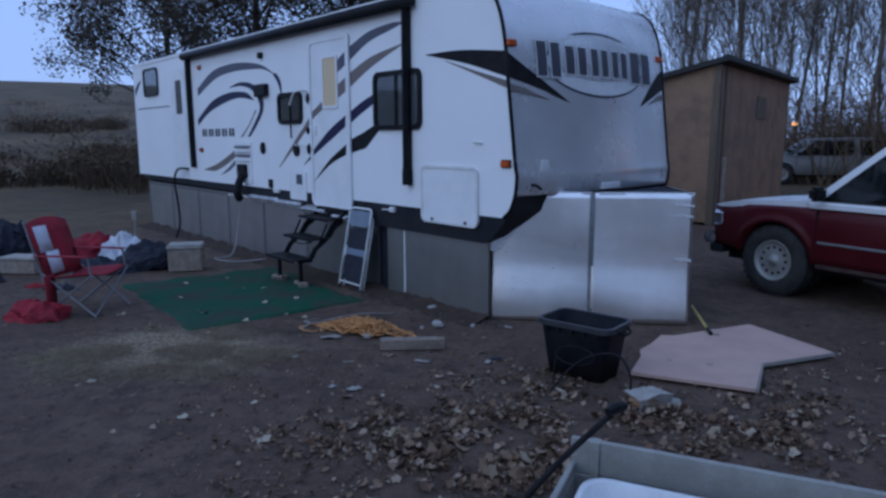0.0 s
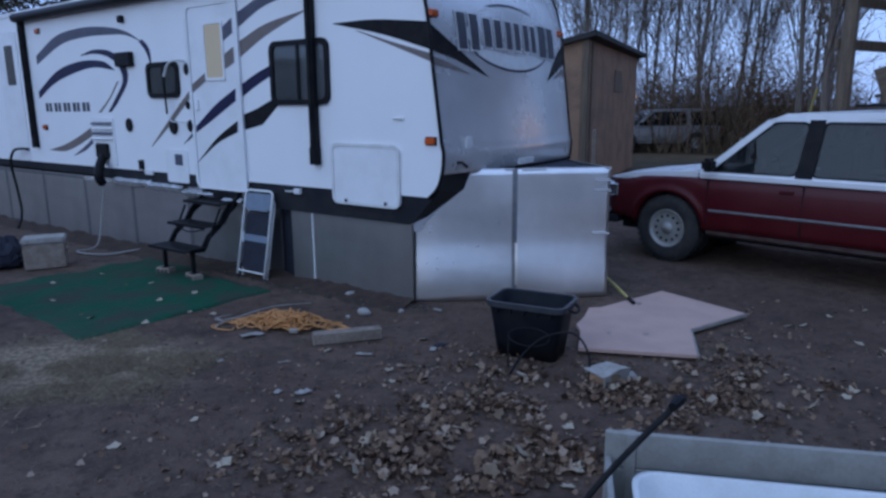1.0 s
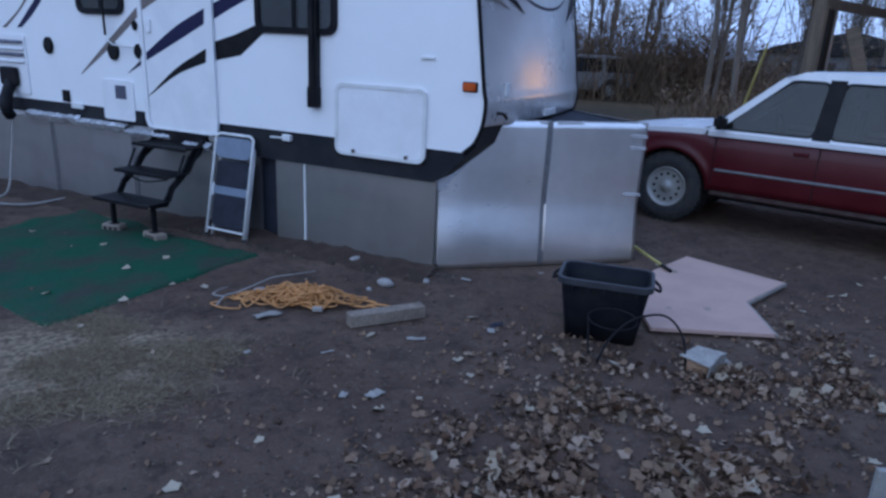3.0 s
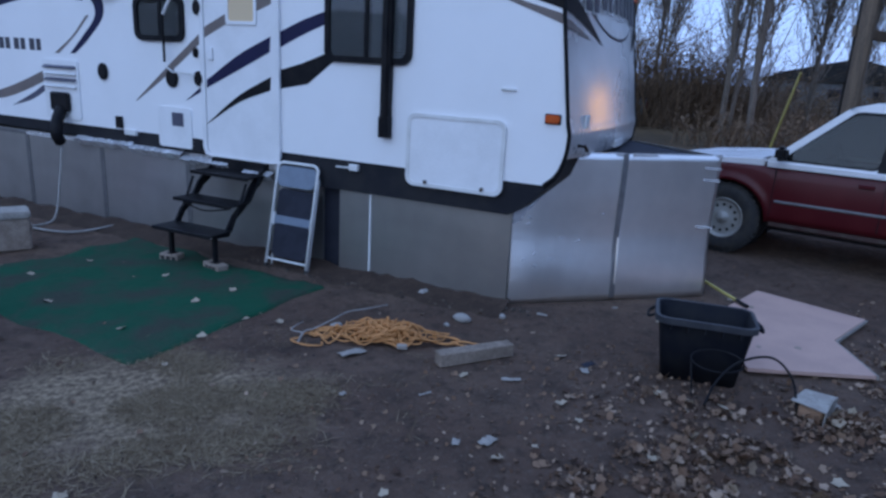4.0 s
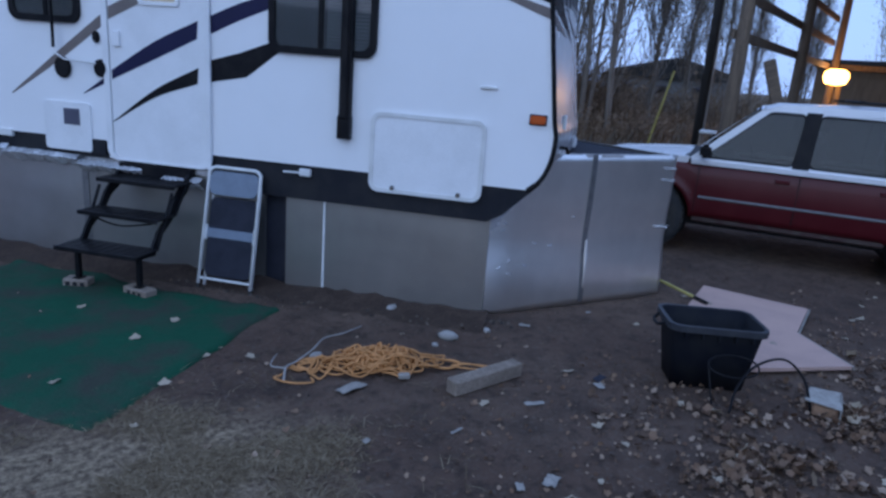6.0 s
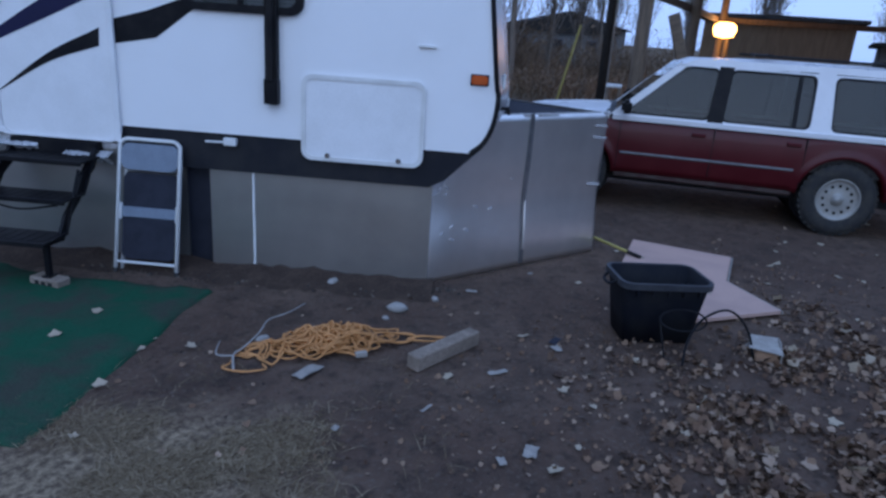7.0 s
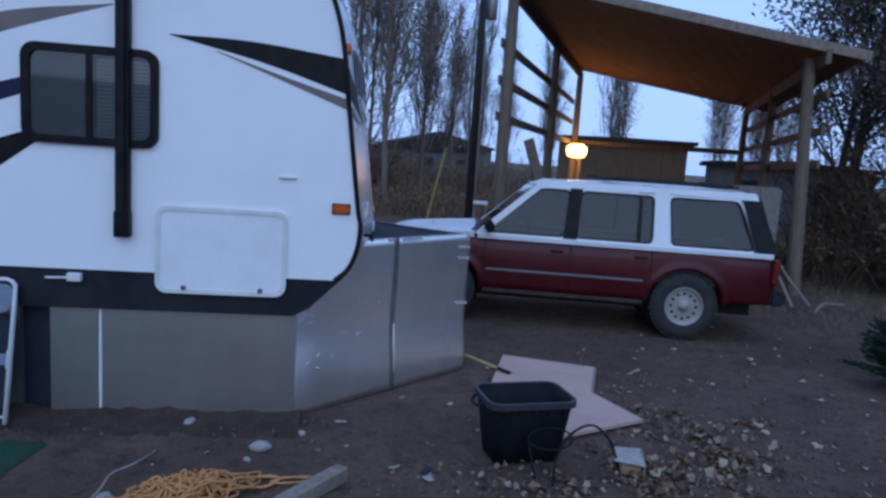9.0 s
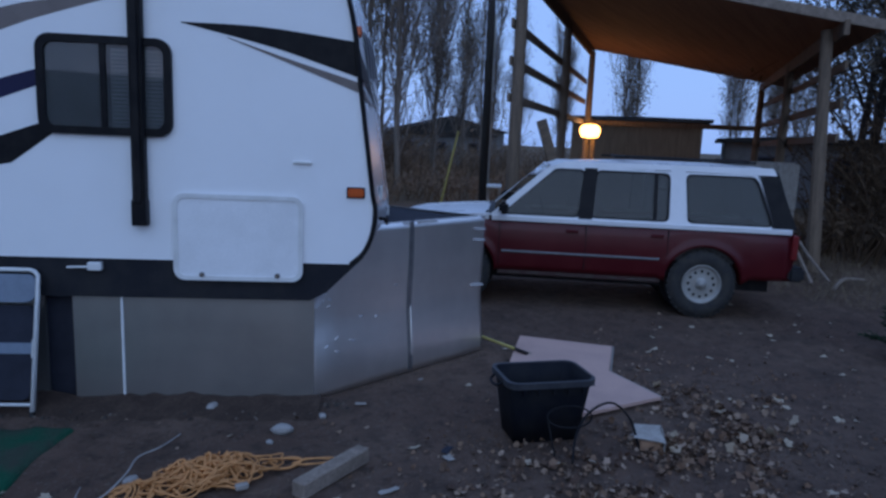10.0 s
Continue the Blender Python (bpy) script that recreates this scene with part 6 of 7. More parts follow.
sheet = thing("foam_board", pose(0, 0, 0.0), "cut pinkish insulation board lying on dirt", "board")
part("board", prism([(1.38, 4.70), (1.56, 5.06), (1.60, 5.22), (1.74, 5.38), (1.90, 5.62), (2.0, 5.60), (2.82, 5.95), (3.12, 5.13), (2.43, 4.88), (2.14, 4.35)], 0.018, 0.044, "z"), PLY, sheet)
part("white_edge", prism([(3.123, 5.125), (2.432, 4.872), (2.436, 4.862), (3.13, 5.115)], 0.016, 0.042, "z"), PAPER, sheet, "white foam edge")
part("white_edge", prism([(2.427, 4.872), (2.143, 4.345), (2.153, 4.34), (2.437, 4.865)], 0.016, 0.042, "z"), PAPER, sheet)

for sx, sy, sr in ((2.38, 5.62, 0.035), (2.02, 4.85, 0.025), (1.75, 4.95, 0.018)):
    part("stain", prism([(sx + sr * math.cos(a) * (1 + 0.3 * math.sin(3 * a)), sy + sr * math.sin(a)) for a in [i * math.pi / 7 for i in range(14)]], 0.043, 0.0455, "z"), BRICKM, sheet, "brown stain")

pole = thing("broom_handle", pose(0, 0, 0), "yellow broom handle lying against the foil board", "handle")
part("shaft", tube([(2.33, 5.64, 0.062), (2.45, 6.40, 0.10)], 0.014, 8), YELLOW, pole)
part("grip", tube([(2.325, 5.60, 0.060), (2.345, 5.735, 0.067)], 0.017, 8), BLACK, pole, "black rubber end")


# torn white carton near the leaves
def carton():
    root = thing("torn_carton", pose(1.34, 4.18, 0.0, 0, 0, 25) @ Matrix.Diagonal((1.1, 1.1, 0.72, 1)), "crushed white carton on the leaf litter", "carton")
    part("side", prism([(-0.13, 0.0), (0.10, 0.0), (0.13, 0.12), (0.02, 0.15), (-0.11, 0.11)], -0.085, -0.079), PAPER, root)
    part("top_flap", prism([(-0.13, -0.085), (0.12, -0.085), (0.10, 0.07), (-0.10, 0.09)], 0.118, 0.124, "z"), CONCRETE, root)
    part("end", prism([(-0.08, 0.0), (0.07, 0.0), (0.07, 0.10), (-0.06, 0.118)], 0.11, 0.116, "x"), PAPER, root)
    part("inside", box(-0.10, 0.08, -0.07, 0.05, 0.0, 0.10, 0.01), OSB, root, "brown torn inside")


carton()


def garden_cart():
    root = thing("garden_cart", pose(0.54, 2.63, 0, 0, 0, -24.5), "grey garden cart holding a white tub", "cart")
    L, D, H = 1.25, 0.72, 0.52
    for i, (z0, z1) in enumerate(((0.22, 0.365), (0.372, H))):
        part("side_board", box(0, L, -0.025, 0.0, z0, z1, 0.004), CARTGREY, root)
        part("side_board", box(0, L, -D, -D + 0.025, z0, z1, 0.004), CARTGREY, root)
        part("end_board", box(0, 0.025, -D + 0.03, -0.03, z0, z1 - 0.10 * i, 0.004), CARTGREY, root)
        part("end_board", box(L - 0.025, L, -D + 0.03, -0.03, z0, z1, 0.004), CARTGREY, root)
    for x in (0.10, L - 0.10):
        part("stake", box(x - 0.02, x + 0.02, -0.035, -0.026, 0.20, H, 0.003), CARTGREY, root)
        part("stake", box(x - 0.02, x + 0.02, 0.001, 0.012, 0.20, H, 0.003), CARTGREY, root)
    part("bed", box(0.0, L, -D, 0.0, 0.19, 0.215), CARTGREY, root)
    for x in (0.2, L - 0.2):
        for y in (0.03, -D - 0.11):
            w2 = part("wheel", lathe([(0.05, 0.0), (0.10, -0.01), (0.155, 0.0), (0.16, 0.04), (0.155, 0.08), (0.10, 0.09), (0.05, 0.08)], (x, y, 0.16), n=20), TYRE, root, "", True)
            part("hub", lathe([(0.0, -0.005), (0.06, -0.005), (0.06, 0.085), (0.0, 0.085)], (x, y, 0.16), n=14), RIM, w2)
    part("axle", tube([(0.2, -D - 0.05, 0.16), (0.2, 0.05, 0.16)], 0.012, 6), BLACK, root)
    part("axle", tube([(L - 0.2, -D - 0.05, 0.16), (L - 0.2, 0.05, 0.16)], 0.012, 6), BLACK, root)
    part("handle", tube(smooth_line([(-0.10, -0.37, 0.20), (-0.12, -0.37, 0.30), (-0.08, -0.36, 0.41), (0.05, -0.33, 0.585), (0.22, -0.294, 0.78)], 5), 0.012, 8), BLACK, root, "black pull handle leaning over the cart", True)
    part("handle_bracket", box(-0.13, 0.0, -0.40, -0.34, 0.19, 0.215, 0.004), BLACK, root)
    part("grip", tube([(0.20, -0.335, 0.785), (0.222, -0.294, 0.79), (0.245, -0.253, 0.785)], [0.016, 0.022, 0.016], 8), BLACK, root)
    tub = thing("plastic_tub", pose(0.54, 2.63, 0, 0, 0, -24.5) @ pose(0.62, -0.40, 0.217), "white plastic tub sitting in the cart", "tub")
    bm = bmesh.new()
    lo, hi = rounded(-0.45, 0.45, -0.20, 0.20, 0.08), rounded(-0.52, 0.52, -0.25, 0.25, 0.10)
    rings = [[bm.verts.new((x, y, z)) for x, y in o] for o, z in ((lo, 0.0), (hi, 0.20), ([(x * 1.02, y * 1.04) for x, y in hi], 0.215), ([(x * 1.02, y * 1.04) for x, y in hi], 0.195))]
    inner = [[bm.verts.new((x * 0.97, y * 0.95, z)) for x, y in o] for o, z in ((hi, 0.215), (lo, 0.012))]
    for seq in (rings[:2], [rings[1], rings[3], rings[2], inner[0], inner[1]]):
        for a, b in zip(seq, seq[1:]):
            for i in range(len(a)):
                bm.faces.new((a[i - 1], a[i], b[i], b[i - 1]))
    bm.faces.new(rings[0])
    bm.faces.new(inner[1])
    part("tub", bm, PLASTIC_W, tub, "", True)


garden_cart()


# ---- red camp chair, bags and boxes by the carpet's far edge ----
def cloth(name, pts_grid, mat, parent, thick=0.008, label=""):
    bm = bmesh.new()
    rows = [[bm.verts.new(p) for p in row] for row in pts_grid]
    for a, b in zip(rows, rows[1:]):
        for i in range(len(a) - 1):
            bm.faces.new((a[i], a[i + 1], b[i + 1], b[i]))
    ob = part(name, bm, mat, parent, label, True)
    s = ob.modifiers.new("thick", "SOLIDIFY")
    s.thickness = thick
    return ob


def camp_chair(m, label):
    root = thing("camp_chair", m, label, "chair")
    sd, sw = 0.27, 0.28
    seat = [[(x, y, 0.40 - 0.05 * (1 - (y / sw) ** 2) + 0.10 * (x + 0.1)) for y in [-sw + 2 * sw * i / 6 for i in range(7)]] for x in (-0.22, -0.1, 0.05, 0.18, 0.28)]
    cloth("seat", seat, REDCLOTH, root, label="red canvas seat")
    back = [[(-0.22 - 0.16 * k - 0.03 * (1 - (y / sw) ** 2), y, 0.36 + 0.60 * k - 0.05 * (y / sw) ** 2 * (k > 0.9)) for y in [-sw + 2 * sw * i / 6 for i in range(7)]] for k in (0, 0.25, 0.5, 0.75, 1.0)]
    cloth("backrest", back, REDCLOTH, root, label="red canvas back")
    for y0, z0, z1 in ((-0.12, 0.62, 0.88), (-0.06, 0.40, 0.62)):
        k0, k1 = (z0 - 0.36) / 0.6, (z1 - 0.36) / 0.6
        cloth("mesh_panel", [[(-0.225 - 0.16 * k, y, 0.36 + 0.60 * k) for y in (y0 - 0.09, y0, y0 + 0.09)] for k in (k0, (k0 + k1) / 2, k1)], WHITECLOTH, root, 0.004, "grey-white panel")
    for s in (-1, 1):
        y = s * sw
        part("leg", tube([(-0.28, y, 0.0), (0.30, y, 0.42)], 0.011, 7), ALU, root)
        part("leg", tube([(0.30, y, 0.0), (-0.24, y, 0.42)], 0.011, 7), ALU, root)
        part("back_post", tube([(-0.24, y, 0.36), (-0.40, y, 0.95)], 0.011, 7), ALU, root)
        part("arm_post", tube([(0.28, y, 0.38), (0.26, y, 0.60)], 0.011, 7), ALU, root)
        cloth("armrest", [[(x, y + d, 0.61 - 0.02 * abs(x)) for d in (-0.04, 0, 0.04)] for x in (-0.30, -0.1, 0.1, 0.28)], REDCLOTH, root)
    part("brace", tube([(-0.28, -sw, 0.02), (-0.28, sw, 0.40)], 0.010, 6), ALU, root)
    part("brace", tube([(0.30, -sw, 0.02), (0.30, sw, 0.40)], 0.010, 6), ALU, root)
    cloth("hanging_flap", [[(-0.16 + 0.01 * k, -sw - 0.02 + y, 0.42 - 0.4 * k) for y in (-0.07, 0, 0.07)] for k in (0, 0.5, 1)], REDCLOTH, root)


camp_chair(pose(-3.70, 6.75, 0, 0, 0, -8), "worn red camp chair with grey mesh on dirt")


def heap(name, x, y, rx, ry, h, mat, label, category, seed, rough=0.35, n=26):
    """A soft heap of cloth: a lumpy dome with folds."""
    bm = bmesh.new()
    rows = []
    for j in range(15):
        f = j / 14
        row = []
        for i in range(n):
            a = 2 * math.pi * i / n
            k = 1 + rough * noise.noise(Vector((math.cos(a) * 1.6, math.sin(a) * 1.6, f * 2 + seed))) + 0.22 * noise.noise(Vector((math.cos(a) * 4.5, math.sin(a) * 4.5, f * 6 + seed))) - 0.30 * rough * abs(noise.noise(Vector((math.cos(a) * 3.2 + f * 2, math.sin(a) * 3.2, f * 4 - seed))))
            row.append(bm.verts.new((rx * k * math.cos(f * 1.5) * math.cos(a), ry * k * math.cos(f * 1.5) * math.sin(a), h * math.sin(f * 1.5) * (1 + 0.4 * rough * noise.noise(Vector((a, f * 4, seed)))) + 0.30 * h * noise.noise(Vector((math.cos(a) * (1 - f) * 6, math.sin(a) * (1 - f) * 6, seed))))))
        rows.append(row)
    for a, b in zip(rows, rows[1:]):
        for i in range(n):
            bm.faces.new((a[i - 1], a[i], b[i], b[i - 1]))
    bm.faces.new(rows[-1])
    ob = part(name, bm, mat)
    ob.location = (x, y, gz(x, y) - 0.01)
    return tagged(ob, label, category)


heap("jacket", -4.0, 6.38, 0.32, 0.16, 0.19, REDCLOTH, "crumpled red jacket lying on the dirt", "clothing", 1.0, 0.6)
heap("dark_sack", -4.05, 9.05, 0.42, 0.30, 0.36, DARKCLOTH, "dark navy sack beside the carpet", "sack", 2.0)
heap("white_sack", -4.55, 9.30, 0.34, 0.26, 0.42, WHITECLOTH, "white plastic sack among the clutter", "sack", 3.0, 0.6)
heap("dark_sack", -4.6, 8.7, 0.4, 0.25, 0.2, DARKCLOTH, "dark flattened sack on the dirt", "sack", 4.0, 0.6)
heap("red_blanket", -5.15, 9.7, 0.5, 0.3, 0.36, REDCLOTH, "red blanket thrown on the clutter", "blanket", 5.0, 0.6)
heap("dark_sack", -6.75, 10.2, 0.4, 0.35, 0.5, DARKCLOTH, "tall dark sack at the edge of the clutter", "sack", 6.0, 0.5)


def crate(x, y, ang, l, d, h, mat, lid, label):
    root = thing("cooler_box", pose(x, y, 0, 0, 0, ang), label, "box")
    part("body", box(-l / 2, l / 2, -d / 2, d / 2, 0.0, h * 0.82, 0.015, seg=2), mat, root)
    part("lid", box(-l / 2 - 0.01, l / 2 + 0.01, -d / 2 - 0.01, d / 2 + 0.01, h * 0.825, h, 0.015, seg=2), lid, root)
    for s in (-1, 1):
        part("handle", box(s * l / 2 - 0.015, s * l / 2 + 0.02, -0.06, 0.06, h * 0.5, h * 0.6, 0.006), mat, root)


crate(-3.45, 8.85, 12, 0.43, 0.30, 0.36, BRICKM, CONCRETE, "tan box with a pale lid beside carpet")
crate(-5.55, 8.72, -8, 0.52, 0.30, 0.22, BRICKM, CONCRETE, "low pale box standing on dirt")

stake = thing("marker_stake", pose(-5.4, 11.6, 0), "thin stake with a pale pink tie", "stake")
part("stick", tube([(0, 0, 0), (0.02, 0, 0.42)], 0.015, 6), PAPER, stake)
part("tie", box(-0.03, 0.06, -0.02, 0.02, 0.34, 0.50, 0.01), PAPER, stake)
hose = thing("water_hose", pose(0, 0, 0), "pale hose running down to the ground", "hose")
top = TR @ Vector((-5.42, -0.10, 0.86))
part("hose", tube(smooth_line([top, top + Vector((-0.05, -0.06, -0.4)), top + Vector((-0.12, -0.2, -0.82)), top + Vector((-0.3, -0.45, -0.845)), top + Vector((0.1, -0.75, -0.845)), top + Vector((0.5, -0.5, -0.845))], 6), 0.013, 7), STONE, hose, "", True)


# bits of rubbish strewn round the sacks
for k in range(16):
    cr = random.Random(200 + k)
    x, y = cr.uniform(-5.9, -3.3), cr.uniform(7.6, 10.0)
    heap("rag", x, y, cr.uniform(0.06, 0.16), cr.uniform(0.05, 0.12), cr.uniform(0.03, 0.09), (REDCLOTH, DARKCLOTH, WHITECLOTH, GREYWOOD)[k % 4],
         ("crumpled red rag on the dirt", "dark rag lying on the dirt", "crumpled white rag on the dirt", "brown clod among the rubbish")[k % 4], "rag", 20.0 + k, 0.7, 12)


# ---- stones, sticks, scraps ----
def stone(x, y, rx, ry, rz, seed, label="rounded pale stone lying on dirt"):
    bm = bmesh.new()
    bmesh.ops.create_icosphere(bm, subdivisions=2, radius=1)
    for v in bm.verts:
        k = 1 + 0.25 * noise.noise(v.co * 1.3 + Vector((seed, 0, 0)))
        v.co = Vector((v.co.x * rx * k, v.co.y * ry * k, v.co.z * rz * k))
    ob = part("stone", bm, STONE, None, "", True)
    ob.location, ob.rotation_euler = (x, y, gz(x, y) + rz * 0.55), (0, 0, seed)
    tagged(ob, label, "stone", "stones before the skirt")


stone(-0.05, 6.07, 0.075, 0.042, 0.04, 2.4)
stone(-0.11, 6.72, 0.06, 0.035, 0.028, 0.4)
stone(0.28, 6.05, 0.03, 0.025, 0.02, 1.1, "small pale stone lying on dirt")
stone(-0.20, 6.02, 0.025, 0.02, 0.018, 1.9, "small pale stone lying on dirt")
stone(-0.98, 6.22, 0.05, 0.03, 0.02, 0.2)
for pts, r in (([(-1.31, 5.96, 0.012), (-1.24, 6.09, 0.03), (-1.16, 6.13, 0.03), (-1.0, 6.22, 0.05), (-0.86, 6.36, 0.04), (-0.72, 6.36, 0.05), (-0.5, 6.5, 0.012)], 0.007), ([(-1.25, 6.08, 0.03), (-1.32, 6.12, 0.04), (-1.27, 6.22, 0.03), (-1.2, 6.32, 0.012)], 0.0055)):
    s = thing("dry_stick", pose(0, 0, 0), "thin grey dry stick on the dirt", "stick", "sticks by the cord")
    part("stem", tube(smooth_line(pts, 3), [r * (1 - 0.5 * i / (3 * (len(pts) - 1))) for i in range(3 * (len(pts) - 1) + 1)], 6), STONE, s)


def scrap(x, y, l, w_, a, seed, label, mat=PAPER):
    r = random.Random(seed)
    bm = bmesh.new()
    rows = [[bm.verts.new((l * (i / 4 - 0.5) + r.uniform(-1, 1) * l * 0.05, w_ * (j / 3 - 0.5) + r.uniform(-1, 1) * w_ * 0.08, 0.012 + r.uniform(0, 1) * min(l, w_) * 0.22)) for i in range(5)] for j in range(4)]
    for p, q in zip(rows, rows[1:]):
        for i in range(4):
            bm.faces.new((p[i], p[i + 1], q[i + 1], q[i]))
    ob = part("scrap", bm, mat)
    ob.matrix_basis = pose(x, y, gz(x, y), 0, 0, a)
    s = ob.modifiers.new("thick", "SOLIDIFY")
    s.thickness = 0.002
    tagged(ob, label, "litter", "scraps on the dirt")


for i, (x, y, l, w_, a) in enumerate(((-0.17, 5.08, 0.15, 0.05, -20), (-0.63, 4.48, 0.12, 0.08, 30), (-0.79, 4.52, 0.07, 0.05, 60), (0.42, 5.11, 0.12, 0.06, 10), (1.47, 4.22, 0.26, 0.17, -15),
                                      (-1.0, 5.72, 0.22, 0.10, 15), (0.60, 6.0, 0.10, 0.05, -50), (1.30, 6.0, 0.06, 0.03, 0), (-1.2, 5.2, 0.05, 0.04, 20), (-0.75, 5.05, 0.10, 0.02, 10), (0.35, 5.05, 0.09, 0.06, 70), (-1.9, 2.6, 0.4, 0.035, 25))):
    scrap(x, y, l * 0.8, w_ * 0.75, a, i, "pale scrap of torn packaging on dirt" if l > 0.1 else "small pale scrap on dirt", DARKCLOTH if i == 3 else PAPER)


# ---- fallen leaves ----
def leaf_shape(r, size):
    """A lobed, curled, dried leaf: outline points round a stalk end."""
    pts = []
    for ang, rad in ((-90, 0.28), (-40, 0.72), (-15, 0.62), (18, 0.95), (48, 0.74), (90, 1.05), (132, 0.74), (162, 0.95), (195, 0.62), (220, 0.72)):
        a = radians(ang + r.uniform(-6, 6))
        rr = rad * r.uniform(0.85, 1.1) * size
        pts.append(Vector((rr * math.cos(a), rr * math.sin(a), 0)))
    cu, cv = r.uniform(-0.2, 0.9) / size, r.uniform(-0.5, 0.6) / size
    for p in pts:
        p.z = cu * p.x * p.x * 0.6 + cv * p.y * p.y * 0.5
    return pts


def scatter_leaves(name, spots, mat, label, lo, hi, seed, stack=0.0):
    r = random.Random(seed)
    V, F = [], []
    for x, y, h in spots:
        pts = leaf_shape(r, r.uniform(lo, hi))
        m = Euler((r.gauss(0, 0.28 + stack), r.gauss(0, 0.28 + stack), r.uniform(0, 6.28))).to_matrix()
        q = [m @ p for p in pts]
        base = min(p.z for p in q)
        o = Vector((x, y, gz(x, y) + 0.004 + h - base))
        b = len(V)
        V.append(o + m @ Vector((0, 0, 0)))
        V += [o + p for p in q]
        F += [(b, b + 1 + i, b + 1 + (i + 1) % len(q)) for i in range(len(q))]
    return tagged(raw(name, V, F, mat), label, "leaves", kind="stuff")


def pile_depth(x, y):
    """How thickly the leaves lie: two drifts and a wide thin spread."""
    d = 0.0
    for cx, cy, rx, ry, a, k in ((0.10, 3.55, 0.85, 0.42, -12, 1.0), (1.45, 3.75, 0.95, 0.45, 8, 0.75), (0.55, 4.20, 0.55, 0.45, -30, 0.6), (0.0, 4.05, 0.6, 0.3, 20, 0.6), (2.1, 4.1, 0.6, 0.5, 0, 0.35)):
        c, s = math.cos(radians(a)), math.sin(radians(a))
        u, v = ((x - cx) * c + (y - cy) * s) / rx, (-(x - cx) * s + (y - cy) * c) / ry
        d = max(d, k * math.exp(-(u * u + v * v) * 1.1))
    return d * max(0.02, 0.50 + 1.9 * noise.noise(Vector((x * 2.6, y * 2.6, 4))) + 0.8 * noise.noise(Vector((x * 7, y * 7, 8))))


r = random.Random(21)
spots = []
while len(spots) < 1700:
    x, y = r.uniform(-1.4, 3.2), r.uniform(2.6, 5.2)
    d = pile_depth(x, y)
    if r.random() < d * 0.9:
        spots.append((x, y, r.random() * 0.05 * d))
scatter_leaves("leaf_litter", spots, LITTER, "drift of dead brown maple leaves", 0.012, 0.038, 1, 0.22)
scatter_leaves("leaf_litter", [s for s in spots if s[1] < 4.0 and s[0] < 1.2 and r.random() < 0.22], LITTER, "large curled maple leaves on the drift", 0.032, 0.052, 5, 0.12)
crumbled = []
while len(crumbled) < 7000:
    x, y = r.uniform(-1.8, 3.6), r.uniform(2.4, 5.4)
    if r.random() < pile_depth(x, y) + 0.03:
        crumbled.append((x, y, 0.0))
scatter_leaves("leaf_litter", crumbled, LITTER, "crumbled bits of dead leaves on the dirt", 0.006, 0.020, 6, 0.2)
scatter_leaves("leaf_litter", [s for s in spots if r.random() < 0.035], PALE_LEAF, "pale dead maple leaves over the drift", 0.032, 0.06, 2, 0.2)
spots = [(r.uniform(-5, 7), r.uniform(1.5, 8.5), 0.0) for _ in range(950)]
spots = [s for s in spots if (TRI @ Vector((s[0], s[1], 0))).y < -0.05 or s[0] > 2.7]
scatter_leaves("scattered_leaves", spots, LITTER, "dead leaves strewn over the yard", 0.008, 0.030, 3)
# single pale leaves that stand out
base_leaf = []
for k in range(5):
    pts = leaf_shape(random.Random(50 + k), 0.07)
    me = bpy.data.meshes.new("fallen_leaf")
    me.from_pydata([Vector((0, 0, 0))] + pts, [], [(0, 1 + i, 1 + (i + 1) % len(pts)) for i in range(len(pts))])
    me.materials.append(PALE_LEAF)
    base_leaf.append(me)
for k in range(70):
    if k < 40:
        x, y = r.uniform(-3.6, 2.8), r.uniform(2.6, 6.6)
    else:
        x, y = r.uniform(2.2, 6.5), r.uniform(2.6, 5.5)
    o = new("fallen_leaf", base_leaf[k % 5])
    o.matrix_basis = pose(x, y, gz(x, y) + 0.008, r.uniform(-14, 14), r.uniform(-14, 14), r.uniform(0, 360)) @ Matrix.Scale(r.uniform(0.35, 0.75), 4)
    tagged(o, "single pale dead leaf on the dirt", "leaf", "fallen leaves")
for x, y in ((-1.35, 6.35), (-1.9, 6.9), (-2.9, 7.2), (-2.1, 7.6), (-1.6, 7.1), (-3.1, 7.9), (-2.4, 6.5), (-1.9, 6.2), (-2.7, 8.2)):
    o = new("fallen_leaf", base_leaf[int(x * -10) % 5])
    o.matrix_basis = pose(x, y, gz(x, y) + 0.026, 5, -6, x * 200) @ Matrix.Scale(0.6, 4)
    tagged(o, "pale dead leaf lying on green carpet", "leaf", "fallen leaves")


# ---- dry grass and small stones trodden into the dirt ----
def tuft_spot(r):
    """A place in the dry patch, thicker where the tufts stand."""
    while True:
        x, y = r.gauss(-2.3, 0.5), r.gauss(5.35, 0.32)
        if r.random() < 0.25 + 1.6 * noise.noise(Vector((x * 2.2, y * 2.2, 6))):
            return x, y


